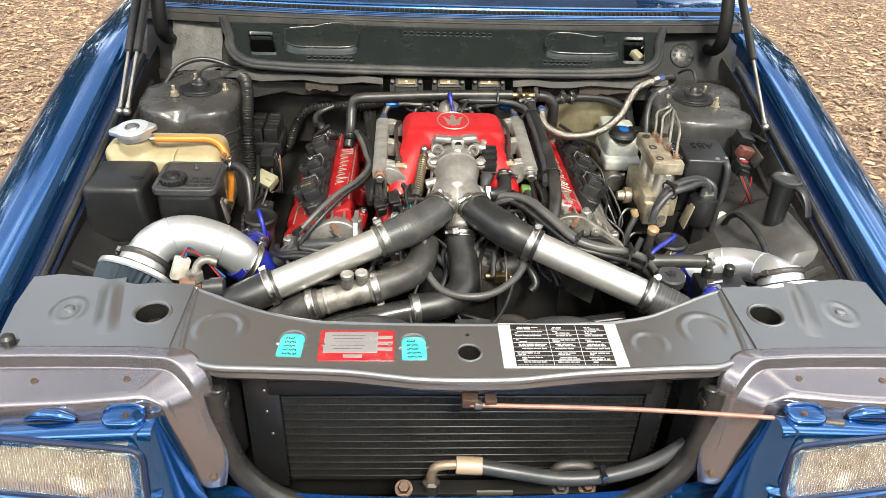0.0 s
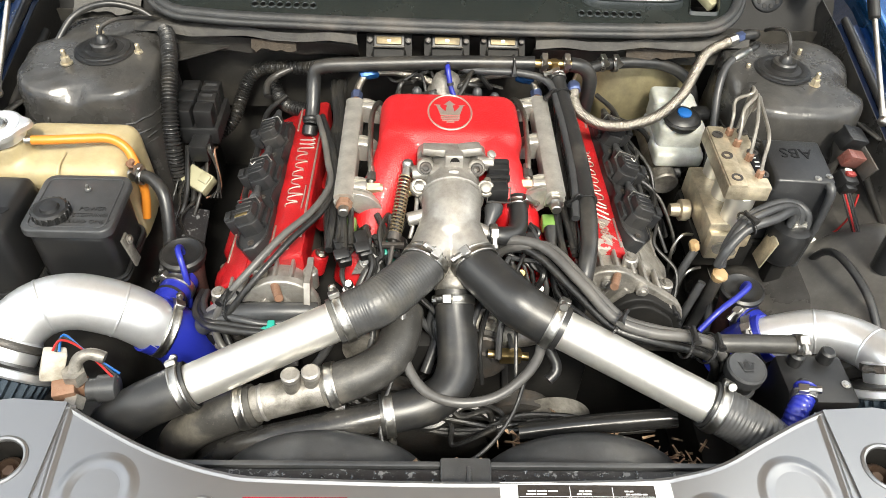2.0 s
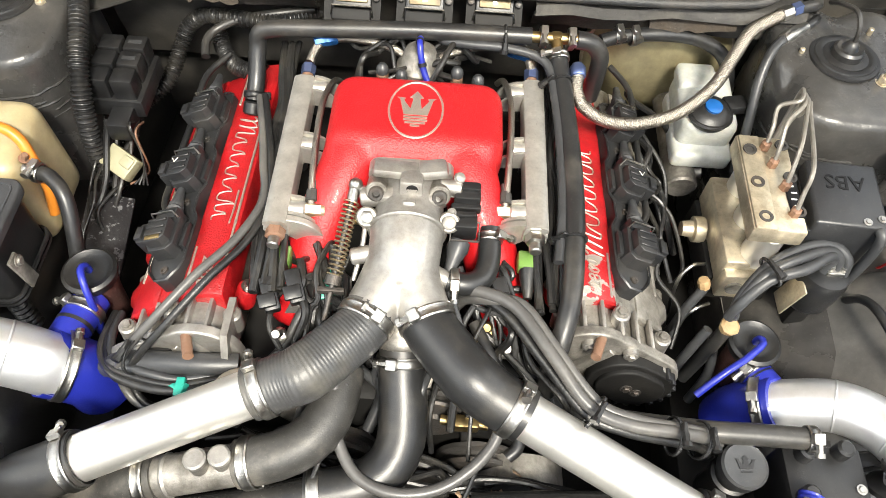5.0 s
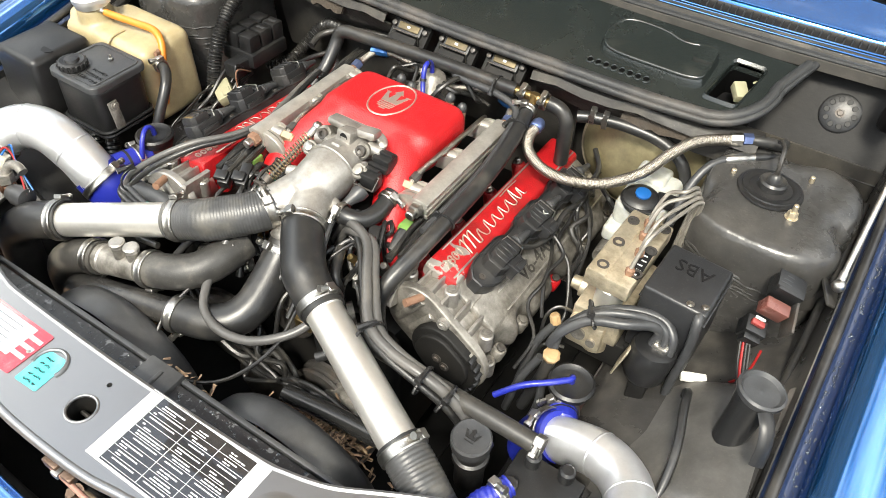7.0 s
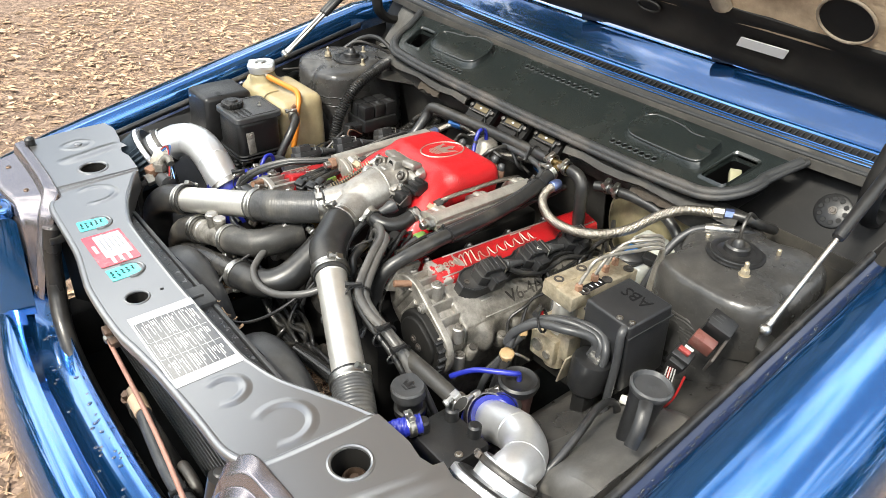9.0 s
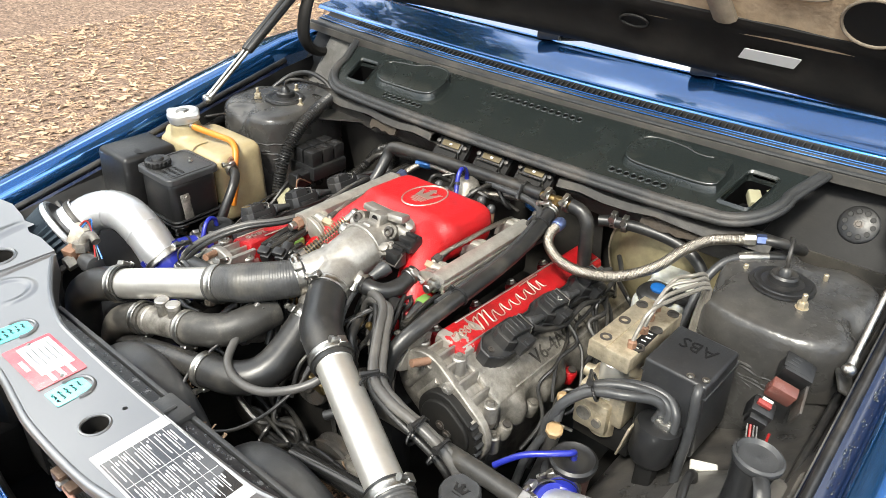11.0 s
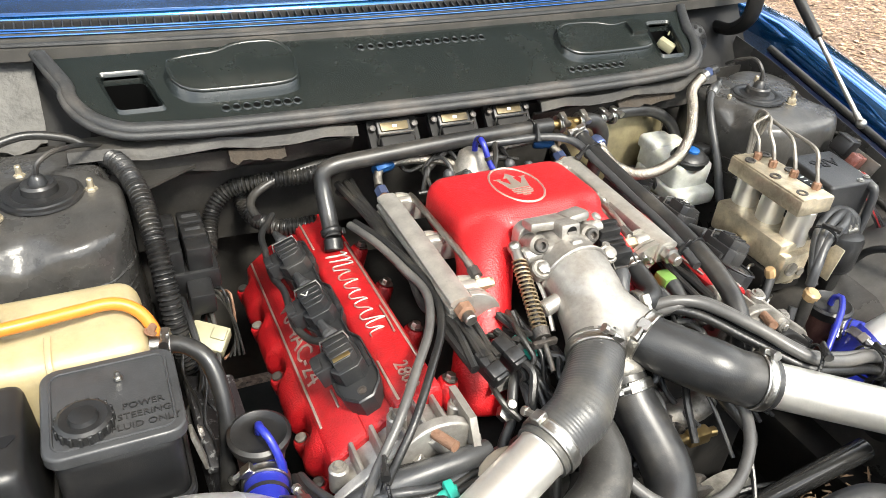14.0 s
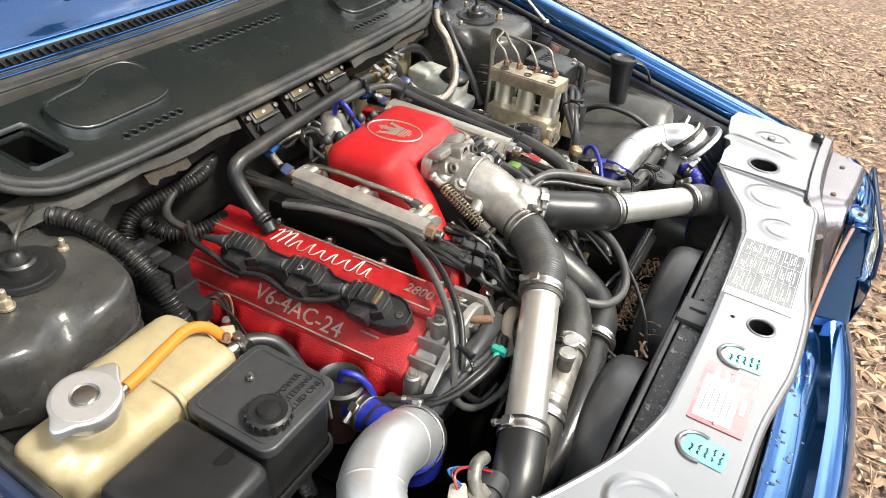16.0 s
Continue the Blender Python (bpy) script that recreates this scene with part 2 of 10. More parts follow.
def flaking(name, paint, bare, y0, y1):
    """Paint that flakes to bare alloy, more and more from y1 to y0."""
    m = paint.copy()
    m.name = name
    n, l = m.node_tree.nodes, m.node_tree.links
    b = n["Principled BSDF"]
    co = n.new("ShaderNodeTexCoord")
    sep = n.new("ShaderNodeSeparateXYZ")
    l.new(co.outputs["Object"], sep.inputs["Vector"])
    grad = n.new("ShaderNodeMapRange")
    grad.inputs["From Min"].default_value, grad.inputs["From Max"].default_value = y0, y1
    grad.inputs["To Min"].default_value, grad.inputs["To Max"].default_value = 0.20, -0.03
    l.new(sep.outputs["Y"], grad.inputs["Value"])
    nz = n.new("ShaderNodeTexNoise")
    nz.inputs["Scale"].default_value, nz.inputs["Detail"].default_value = 42.0, 4.0
    l.new(co.outputs["Object"], nz.inputs["Vector"])
    add = n.new("ShaderNodeMath")
    l.new(grad.outputs["Result"], add.inputs[0])
    l.new(nz.outputs["Fac"], add.inputs[1])
    edge = n.new("ShaderNodeMapRange")
    edge.inputs["From Min"].default_value, edge.inputs["From Max"].default_value = 0.655, 0.67
    l.new(add.outputs["Value"], edge.inputs["Value"])
    mix = n.new("ShaderNodeMix")
    mix.data_type = "RGBA"
    l.new(edge.outputs["Result"], mix.inputs["Factor"])
    l.new(b.inputs["Base Color"].links[0].from_socket, mix.inputs["A"])
    mix.inputs["B"].default_value = (*bare, 1)
    l.new(mix.outputs["Result"], b.inputs["Base Color"])
    gloss = n.new("ShaderNodeMath")
    gloss.operation = "MULTIPLY"
    gloss.inputs[1].default_value = 0.6
    l.new(edge.outputs["Result"], gloss.inputs[0])
    l.new(gloss.outputs["Value"], b.inputs["Metallic"])
    return m


WORNRED = flaking("flaking_red_paint", REDDARK, (0.40, 0.375, 0.34), 1.240, 1.335)
SILVER = pbr("bare_raised_metal", (0.62, 0.56, 0.48), (0.45, 0.40, 0.34), 0.4, 0.8, 120, 0.2, 600)
STEEL = pbr("zinc_steel", (0.52, 0.51, 0.48), (0.40, 0.385, 0.36), 0.33, 1.0, 120, 0.1, 500, dirt=(0.2, 0.15, 0.1), dirt_amount=0.25, dirt_scale=40)
DARKSTEEL = pbr("dark_steel", (0.12, 0.115, 0.11), (0.07, 0.065, 0.06), 0.5, 0.7, 90, 0.2, 400, dirt=(0.16, 0.10, 0.06), dirt_amount=0.4, dirt_scale=30)
GOLD = pbr("yellow_zinc", (0.68, 0.60, 0.44), (0.56, 0.49, 0.37), 0.38, 0.7, 80, 0.05, 500, dirt=(0.24, 0.18, 0.11), dirt_amount=0.65, dirt_scale=22, grit=0.6, speck=(0.18, 0.13, 0.08))
BRASS = pbr("brass", (0.48, 0.36, 0.17), (0.36, 0.26, 0.12), 0.38, 1.0, 80, 0.1)
RUST = pbr("rusty_steel", (0.20, 0.095, 0.052), (0.26, 0.165, 0.115), 0.62, 0.3, 90, 0.3, 300)
COPPER = pbr("oxide_rod", (0.42, 0.22, 0.17), (0.34, 0.19, 0.15), 0.5, 0.3, 50, 0.15, 300, dirt=(0.2, 0.14, 0.11), dirt_amount=0.6, dirt_scale=12)
TANK = pbr("aged_tank_plastic", (0.40, 0.335, 0.20), (0.34, 0.28, 0.16), 0.40, 0.0, 25, 0.05, 300, dirt=(0.30, 0.23, 0.12), dirt_amount=0.45, dirt_scale=8, sss=0.15, grit=0.3)
RESV = pbr("milky_plastic", (0.50, 0.51, 0.47), (0.41, 0.42, 0.39), 0.4, 0.0, 25, 0.05, 300, dirt=(0.27, 0.26, 0.21), dirt_amount=0.55, dirt_scale=18, sss=0.2, grit=0.5)
ORANGE = pbr("orange_hose", (0.62, 0.23, 0.03), (0.52, 0.17, 0.02), 0.35, 0.0, 40, 0.04)
AMBER = pbr("amber_cap", (0.42, 0.29, 0.15), (0.31, 0.20, 0.10), 0.35, 0.0, 60, 0.1, dirt=(0.2, 0.14, 0.08), dirt_amount=0.5, dirt_scale=40)
BLUESIL = pbr("blue_silicone", (0.016, 0.026, 0.30), (0.012, 0.019, 0.23), 0.32, 0.0, 60, 0.08, 400, coat=0.15)
LTBLUE = pbr("blue_cap", (0.012, 0.12, 0.40), None, 0.35, 0.2, 60, 0.03)
ANOD = pbr("blue_anodised", (0.09, 0.14, 0.34), (0.18, 0.22, 0.36), 0.35, 0.8, 60, 0.05)
WHITE = pbr("white_plastic", (0.76, 0.75, 0.70), (0.70, 0.68, 0.62), 0.4, 0.0, 60, 0.05)
CREAM = pbr("cream_connector", (0.33, 0.315, 0.205), (0.26, 0.245, 0.16), 0.45, 0.0, 60, 0.08)
PAPER = pbr("white_sticker", (0.74, 0.75, 0.76), (0.68, 0.69, 0.70), 0.3, 0.25, 60, 0.03, coat=0.8)
# near-black that puts the shade inside cowl openings into the colour
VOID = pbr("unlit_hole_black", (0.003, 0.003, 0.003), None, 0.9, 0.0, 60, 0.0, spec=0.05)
# black for print, and for the shade in holes that have no depth
INKHOLLOW = pbr("black_print_and_hollow", (0.007, 0.007, 0.008), (0.010, 0.010, 0.010), 0.45, 0.0, 60, 0.02, spec=0.2)
LABELBLK = pbr("label_black", (0.016, 0.016, 0.018), (0.022, 0.022, 0.022), 0.25, 0.0, 60, 0.02, coat=1.0, coat_ior=1.9)
TEAL = pbr("teal_sticker", (0.05, 0.60, 0.58), (0.07, 0.53, 0.52), 0.35, 0.1, 60, 0.04, coat=1.0, coat_ior=2.2, dirt=(0.35, 0.55, 0.52), dirt_amount=0.3, dirt_scale=30, grit=0.2)
REDPLATE = pbr("red_plate", (0.62, 0.02, 0.035), (0.52, 0.016, 0.03), 0.25, 0.3, 60, 0.03, coat=1.0, coat_ior=2.2, dirt=(0.5, 0.4, 0.38), dirt_amount=0.35, dirt_scale=30, grit=0.3, speck=(0.6, 0.5, 0.48))
SILVERPLATE = pbr("silver_plate", (0.66, 0.66, 0.68), (0.55, 0.55, 0.57), 0.3, 0.7, 60, 0.08)
REDFUSE = pbr("red_fuse", (0.28, 0.03, 0.025), (0.2, 0.05, 0.045), 0.3, 0.0, 60, 0.05)
GREEN = pbr("green_plug", (0.13, 0.24, 0.05), (0.09, 0.17, 0.04), 0.4, 0.0, 60, 0.05, dirt=(0.08, 0.08, 0.05), dirt_amount=0.5, dirt_scale=30)
AQUA = pbr("aqua_connector", (0.02, 0.34, 0.26), (0.02, 0.28, 0.22), 0.4, 0.0, 60, 0.05)
FILTER = pbr("filter_gauze", (0.028, 0.046, 0.066), (0.018, 0.03, 0.043), 0.6, 0.0, 700, 0.3, 1500)
FINS = pbr("radiator_fins", (0.011, 0.011, 0.0105), (0.026, 0.025, 0.023), 0.45, 0.2, 900, 0.5, 1200, dirt=(0.04, 0.036, 0.03), dirt_amount=0.4, dirt_scale=25)
WIRE = pbr("wire_loom", (0.010, 0.010, 0.0105), (0.017, 0.017, 0.017), 0.33, 0.0, 90, 0.1, 500, dirt=(0.10, 0.09, 0.07), dirt_amount=0.3, dirt_scale=20)
BRAID = pbr("braided_steel", (0.50, 0.465, 0.41), (0.24, 0.215, 0.185), 0.34, 1.0, 900, 0.25, 1500)
REDWIRE = pbr("red_wire", (0.34, 0.015, 0.015), None, 0.4, 0.0, 60, 0.0)
PADDING = pbr("hood_padding", (0.34, 0.255, 0.165), (0.46, 0.36, 0.25), 0.85, 0.0, 30, 0.5, 90, dirt=(0.16, 0.115, 0.07), dirt_amount=0.7, dirt_scale=5)
CHIPPED = pbr("chipped_black_paint", (0.020, 0.020, 0.022), (0.014, 0.014, 0.016), 0.40, 0.0, 40, 0.1, 200, dirt=(0.17, 0.175, 0.18), dirt_amount=0.85, dirt_scale=95, grit=0.6, speck=(0.2, 0.2, 0.2), edge=(0.58, 0.61))
LIGHTBLUE = pbr("windscreen_frit", (0.008, 0.008, 0.009), None, 0.1, 0.0, 60, 0.0)
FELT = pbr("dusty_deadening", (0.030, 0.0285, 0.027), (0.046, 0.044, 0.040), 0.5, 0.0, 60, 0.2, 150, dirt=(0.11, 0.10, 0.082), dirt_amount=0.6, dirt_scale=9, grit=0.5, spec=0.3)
FOLIAGE = pbr("far_foliage", (0.045, 0.065, 0.022), (0.028, 0.042, 0.016), 0.7, 0.0, 3, 0.0, island=0.4)
BARK = pbr("far_bark", (0.09, 0.07, 0.05), (0.05, 0.04, 0.03), 0.85, 0.0, 6, 0.2, 20)
WATER = pbr("water_drop", (0.6, 0.65, 0.7), None, 0.03, 0.0, 60, 0.0, trans=0.9)


def glass(name, tint, rough=0.02):
    m = bpy.data.materials.new(name)
    m.use_nodes = True
    b = m.node_tree.nodes["Principled BSDF"]
    b.inputs["Base Color"].default_value = (*tint, 1)
    b.inputs["Roughness"].default_value = rough
    b.inputs["Transmission Weight"].default_value = 1.0
    b.inputs["IOR"].default_value = 1.45
    return m


BONNETIN = pbr("dusty_bonnet_frame", (0.16, 0.135, 0.105), (0.22, 0.185, 0.14), 0.6, 0.0, 30, 0.2, 120, dirt=(0.36, 0.285, 0.20), dirt_amount=0.75, dirt_scale=7, grit=0.5, spec=0.3)
GLASS = glass("windscreen_glass", (0.75, 0.85, 0.82))
LENS = glass("lamp_lens", (0.95, 0.97, 0.94), 0.22)
CHROMELAMP = pbr("lamp_bowl", (0.85, 0.85, 0.80), None, 0.12, 1.0, 60, 0.05)
REFLECTOR = pbr("lamp_reflector", (0.56, 0.59, 0.55), (0.46, 0.49, 0.45), 0.3, 0.5, 60, 0.1)

# forest litter: bark chips, needles and grit
GROUND = bpy.data.materials.new("bark_litter")
GROUND.use_nodes = True
_n, _l = GROUND.node_tree.nodes, GROUND.node_tree.links
_b = _n["Principled BSDF"]
_co = _n.new("ShaderNodeTexCoord")
_v = _n.new("ShaderNodeTexVoronoi")
_v.inputs["Scale"].default_value = 55.0
_v2 = _n.new("ShaderNodeTexVoronoi")
_v2.inputs["Scale"].default_value = 130.0
_nn = _n.new("ShaderNodeTexNoise")
_nn.inputs["Scale"].default_value = 1.1
_nn.inputs["Detail"].default_value = 8.0
_nn.inputs["Roughness"].default_value = 0.7
for _t in (_v, _v2, _nn):
    _l.new(_co.outputs["Object"], _t.inputs["Vector"])
_r1 = _n.new("ShaderNodeValToRGB")
_r1.color_ramp.elements[0].color = (0.024, 0.014, 0.010, 1)
_r1.color_ramp.elements[1].color = (0.43, 0.31, 0.225, 1)
_e = _r1.color_ramp.elements.new(0.55)
_e.color = (0.165, 0.100, 0.068, 1)
_sep = _n.new("ShaderNodeSeparateColor")
_l.new(_v.outputs["Color"], _sep.inputs["Color"])
_l.new(_sep.outputs["Red"], _r1.inputs["Fac"])
_r2 = _n.new("ShaderNodeValToRGB")
_r2.color_ramp.elements[0].color = (0.032, 0.018, 0.012, 1)
_r2.color_ramp.elements[1].color = (0.38, 0.27, 0.195, 1)
_sep2 = _n.new("ShaderNodeSeparateColor")
_l.new(_v2.outputs["Color"], _sep2.inputs["Color"])
_l.new(_sep2.outputs["Green"], _r2.inputs["Fac"])
_m = _n.new("ShaderNodeMix")
_m.data_type = "RGBA"
_l.new(_nn.outputs["Fac"], _m.inputs["Factor"])
_l.new(_r1.outputs["Color"], _m.inputs["A"])
_l.new(_r2.outputs["Color"], _m.inputs["B"])
_l.new(_m.outputs["Result"], _b.inputs["Base Color"])
_b.inputs["Roughness"].default_value = 0.85
_bp = _n.new("ShaderNodeBump")
_bp.inputs["Strength"].default_value = 0.9
_bp.inputs["Distance"].default_value = 0.012
_l.new(_sep.outputs["Green"], _bp.inputs["Height"])
_l.new(_bp.outputs["Normal"], _b.inputs["Normal"])
CHIP = pbr("bark_chips", (0.48, 0.335, 0.21), (0.27, 0.165, 0.105), 0.75, 0.0, 60, 0.3, 200, island=0.75)

# ---- building helpers ----


class Shape:
    """Collects vertices and faces for one mesh."""

    def __init__(self):
        self.v, self.f = [], []

    def add(self, vs, fs, m=None):
        k = len(self.v)
        self.v += [tuple(m @ Vector(p)) if m else tuple(p) for p in vs]
        self.f += [tuple(i + k for i in f) for f in fs]
        return self

    def box(self, c, size, bev=0.003, m=None, seg=2, taper=1.0):
        bm = bmesh.new()
        bmesh.ops.create_cube(bm, size=1.0)
        for v in bm.verts:
            k = taper if v.co.z > 0 else 1.0
            v.co = (v.co.x * size[0] * k, v.co.y * size[1] * k, v.co.z * size[2])
        if bev:
            bmesh.ops.bevel(bm, geom=list(bm.edges), offset=min(bev, min(size) * 0.45), segments=seg, profile=0.5, affect="EDGES")
        bm.verts.index_update()
        t = Matrix.Translation(c) @ (m or Matrix())
        self.add([v.co for v in bm.verts], [[v.index for v in f.verts] for f in bm.faces], t)
        bm.free()
        return self

    def lathe(self, p, axis, prof, seg=20, cap=True):
        """prof: (distance along the axis, radius)."""
        q = Vector((0, 0, 1)).rotation_difference(Vector(axis).normalized()).to_matrix().to_4x4()
        m = Matrix.Translation(p) @ q
        vs, fs = [], []
        for d, r in prof:
            for i in range(seg):
                a = 2 * math.pi * i / seg
                vs.append((r * math.cos(a), r * math.sin(a), d))
        for j in range(len(prof) - 1):
            for i in range(seg):
                i2 = (i + 1) % seg
                fs.append((j * seg + i, j * seg + i2, (j + 1) * seg + i2, (j + 1) * seg + i))
        if cap:
            fs.append(tuple(reversed(range(seg))))
            fs.append(tuple((len(prof) - 1) * seg + i for i in range(seg)))
        return self.add(vs, fs, m)

    def cyl(self, p0, p1, r, r1=None, seg=16, bev=0.0):
        a = Vector(p1) - Vector(p0)
        h = a.length
        r1 = r if r1 is None else r1
        prof = [(0, r - bev), (bev, r), (h - bev, r1), (h, r1 - bev)] if bev else [(0, r), (h, r1)]
        return self.lathe(p0, a, prof, seg)

    def bolt(self, p, axis, r=0.006, h=0.005, washer=True, stud=0.0):
        a = Vector(axis).normalized()
        p = Vector(p)
        if washer:
            self.lathe(p, a, [(0, r * 1.5), (0.0012, r * 1.5)], 14)
        self.lathe(p, a, [(0.001, r), (h * 0.8, r), (h, r * 0.85)], 6)
        if stud:
            self.lathe(p, a, [(0, r * 0.5), (stud - 0.001, r * 0.5), (stud, r * 0.38)], 10)
        return self

    def ball(self, c, r, seg=14, squash=(1, 1, 1)):
        prof = [(-r * math.cos(math.pi * i / 8), max(1e-5, r * math.sin(math.pi * i / 8))) for i in range(9)]
        s = Shape().lathe((0, 0, 0), (0, 0, 1), prof, seg)
        return self.add([(x * squash[0], y * squash[1], z * squash[2]) for x, y, z in s.v], s.f, Matrix.Translation(c))

    def tube(self, pts, r, seg=14, corr=None, closed=False, smooth=True, step=None, cap=True, flat=1.0, wall=0.0):
        """A pipe along pts; r a number or one radius a point; corr: (pitch, depth) of its corrugation."""
        P, R = spline(pts, r, corr[0] / 6 if corr else step, closed) if smooth else ([Vector(p) for p in pts], [r] * len(pts) if isinstance(r, (int, float)) else list(r))
        n = len(P)
        dist = 0.0
        T = []
        for i in range(n):
            a = P[(i - 1) % n] if closed or i > 0 else P[0]
            b = P[(i + 1) % n] if closed or i < n - 1 else P[-1]
            T.append((b - a).normalized())
        up = Vector((0, 0, 1)) if abs(T[0].z) < 0.9 else Vector((0, 1, 0))
        side = T[0].cross(up).normalized()
        vs, fs = [], []
        for i in range(n):
            side = (side - T[i] * side.dot(T[i])).normalized()
            nrm = side.cross(T[i])
            if i:
                dist += (P[i] - P[i - 1]).length
            rr = R[i]
            if corr:
                rr += corr[1] * math.cos(2 * math.pi * dist / corr[0])
            for k in range(seg):
                a = 2 * math.pi * k / seg
                vs.append(P[i] + side * math.cos(a) * rr + nrm * math.sin(a) * rr * flat)
        for i in range(n if closed else n - 1):
            j = (i + 1) % n
            for k in range(seg):
                k2 = (k + 1) % seg
                fs.append((i * seg + k, i * seg + k2, j * seg + k2, j * seg + k))
        if cap and not closed:
            fs.append(tuple(reversed(range(seg))))
            fs.append(tuple((n - 1) * seg + k for k in range(seg)))
        return self.add(vs, fs)

    def clamp(self, p, axis, r, w=0.011, turn=0.0):
        """A worm-drive band with its screw housing."""
        a = Vector(axis).normalized()
        p = Vector(p)
        q = frame_of(p - a * w / 2, (1, 0.3, 0.2) if abs(a.x) < 0.9 else (0, 1, 0.3), a)
        n = 30 if r < 0.016 else 64
        vs, fs = [], []
        for d, h, dip in ((0, 0.0, 0), (0, 0.0016, 0), (w * 0.14, 0.0022, 0), (w * 0.26, 0.0022, 1), (w * 0.74, 0.0022, 1), (w * 0.86, 0.0022, 0), (w, 0.0016, 0), (w, 0.0, 0)):
            for i in range(n):
                b = 2 * math.pi * i / n
                k = r + h - (0.0013 if dip and i % 2 else 0.0)
                vs.append(q @ Vector((k * math.cos(b), k * math.sin(b), d)))
        for j in range(7):
            fs += [(j * n + i, j * n + (i + 1) % n, (j + 1) * n + (i + 1) % n, (j + 1) * n + i) for i in range(n)]
        self.add(vs, fs)
        side = a.cross(Vector((0, 0, 1)))
        side = side.normalized() if side.length > 0.05 else Vector((1, 0, 0))
        out = Matrix.Rotation(radians(turn), 3, a) @ side.cross(a).normalized()
        t = a.cross(out)
        m = Matrix((t, a, out)).transposed().to_4x4()
        self.box(p + out * (r + 0.005), (0.013, w * 1.05, 0.007), 0.001, m, 1)
        self.lathe(p + out * (r + 0.0055) + t * 0.005, t, [(0, 0.0038), (0.010, 0.0038)], 6)
        self.lathe(p + out * (r + 0.0055) + t * 0.015, t, [(0, 0.0052), (0.005, 0.0052)], 8)
        return self

    def prism(self, outline, z0, z1, m=None, bev=0.0):
        """A flat shape (x, y) drawn up from z0 to z1, its upper rim rounded."""
        bm = bmesh.new()
        low = [bm.verts.new((x, y, z0)) for x, y in outline]
        f = bm.faces.new(low)
        res = bmesh.ops.extrude_face_region(bm, geom=[f])
        top = [g for g in res["geom"] if isinstance(g, bmesh.types.BMVert)]
        for v in top:
            v.co.z = z1
        bmesh.ops.recalc_face_normals(bm, faces=list(bm.faces))
        if bev:
            ts = set(top)
            es = [e for e in bm.edges if e.verts[0] in ts and e.verts[1] in ts]
            bmesh.ops.bevel(bm, geom=es, offset=bev, segments=3, profile=0.5, affect="EDGES")
        bm.verts.index_update()
        self.add([v.co for v in bm.verts], [[v.index for v in q.verts] for q in bm.faces], m)
        bm.free()
        return self

    def sheet(self, rows, thick=0.0):
        """A surface through rows of points, with a thickness along its normals."""
        n, k = len(rows), len(rows[0])
        R = [[Vector(p) for p in row] for row in rows]
        vs = [p for row in R for p in row]
        fs = [(i * k + j, i * k + j + 1, (i + 1) * k + j + 1, (i + 1) * k + j) for i in range(n - 1) for j in range(k - 1)]
        if not thick:
            return self.add(vs, fs)
        N = []
        for i in range(n):
            for j in range(k):
                du = R[min(i + 1, n - 1)][j] - R[max(i - 1, 0)][j]
                dv = R[i][min(j + 1, k - 1)] - R[i][max(j - 1, 0)]
                c = du.cross(dv)
                N.append(c.normalized() if c.length > 1e-9 else Vector((0, 0, 1)))
        o = len(vs)
        vs = vs + [p + q * thick for p, q in zip(vs, N)]
        fs += [tuple(reversed([i + o for i in f])) for f in fs[: (n - 1) * (k - 1)]]
        rim = [j for j in range(k)] + [i * k + k - 1 for i in range(1, n)] + [(n - 1) * k + j for j in range(k - 2, -1, -1)] + [i * k for i in range(n - 2, 0, -1)]
        for a, b in zip(rim, rim[1:] + rim[:1]):
            fs.append((b, a, a + o, b + o))
        return self.add(vs, fs)


def spline(pts, r, step=None, closed=False):
    P = [Vector(p) for p in pts]
    R = [r] * len(P) if isinstance(r, (int, float)) else list(r)
    step = step or max(0.004, min(R) * 0.45)
    out, rad = [], []
    n = len(P)
    for i in range(n if closed else n - 1):
        a, b, c, d = (P[(i - 1) % n], P[i], P[(i + 1) % n], P[(i + 2) % n]) if closed else (P[max(i - 1, 0)], P[i], P[i + 1], P[min(i + 2, n - 1)])
        k = max(2, int((c - b).length / step))
        for j in range(k):
            t = j / k
            out.append(0.5 * ((2 * b) + (c - a) * t + (2 * a - 5 * b + 4 * c - d) * t * t + (3 * b - a - 3 * c + d) * t ** 3))
            rad.append(R[i] * (1 - t) + R[(i + 1) % n] * t)
    if not closed:
        out.append(P[-1])
        rad.append(R[-1])
    return out, rad


def mesh_of(name, sh, mat, angle=38):
    me = bpy.data.meshes.new(name)
    me.from_pydata([tuple(p) for p in sh.v], [], [tuple(f) for f in sh.f])
    me.materials.append(mat)
    me.shade_smooth()
    me.set_sharp_from_angle(angle=radians(angle))
    return me


def thing(name, at, label, category, group="", kind=""):
    """An Empty at the base of a thing, which its parts hang on."""
    ob = new(name)
    ob.empty_display_size = 0.02
    ob.location = at
    return tagged(ob, label, category, group, kind)


def part(name, sh, mat, parent, label="", angle=38):
    me = sh if isinstance(sh, bpy.types.Mesh) else mesh_of(name, sh, mat, angle)
    ob = new(name, me)
    ob.parent = parent
    base = Vector(parent.location)
    if parent.parent:
        base = base + Vector(parent.parent.location)
    if parent.type == "EMPTY":
        ob.matrix_parent_inverse = Matrix.Translation(-base)
    if label:
        ob["label"] = label
    return ob


def solid(name, sh, mat, label, category, group="", kind="", angle=38):
    """A thing of one mesh."""
    return tagged(new(name, mesh_of(name, sh, mat, angle)), label, category, group, kind)


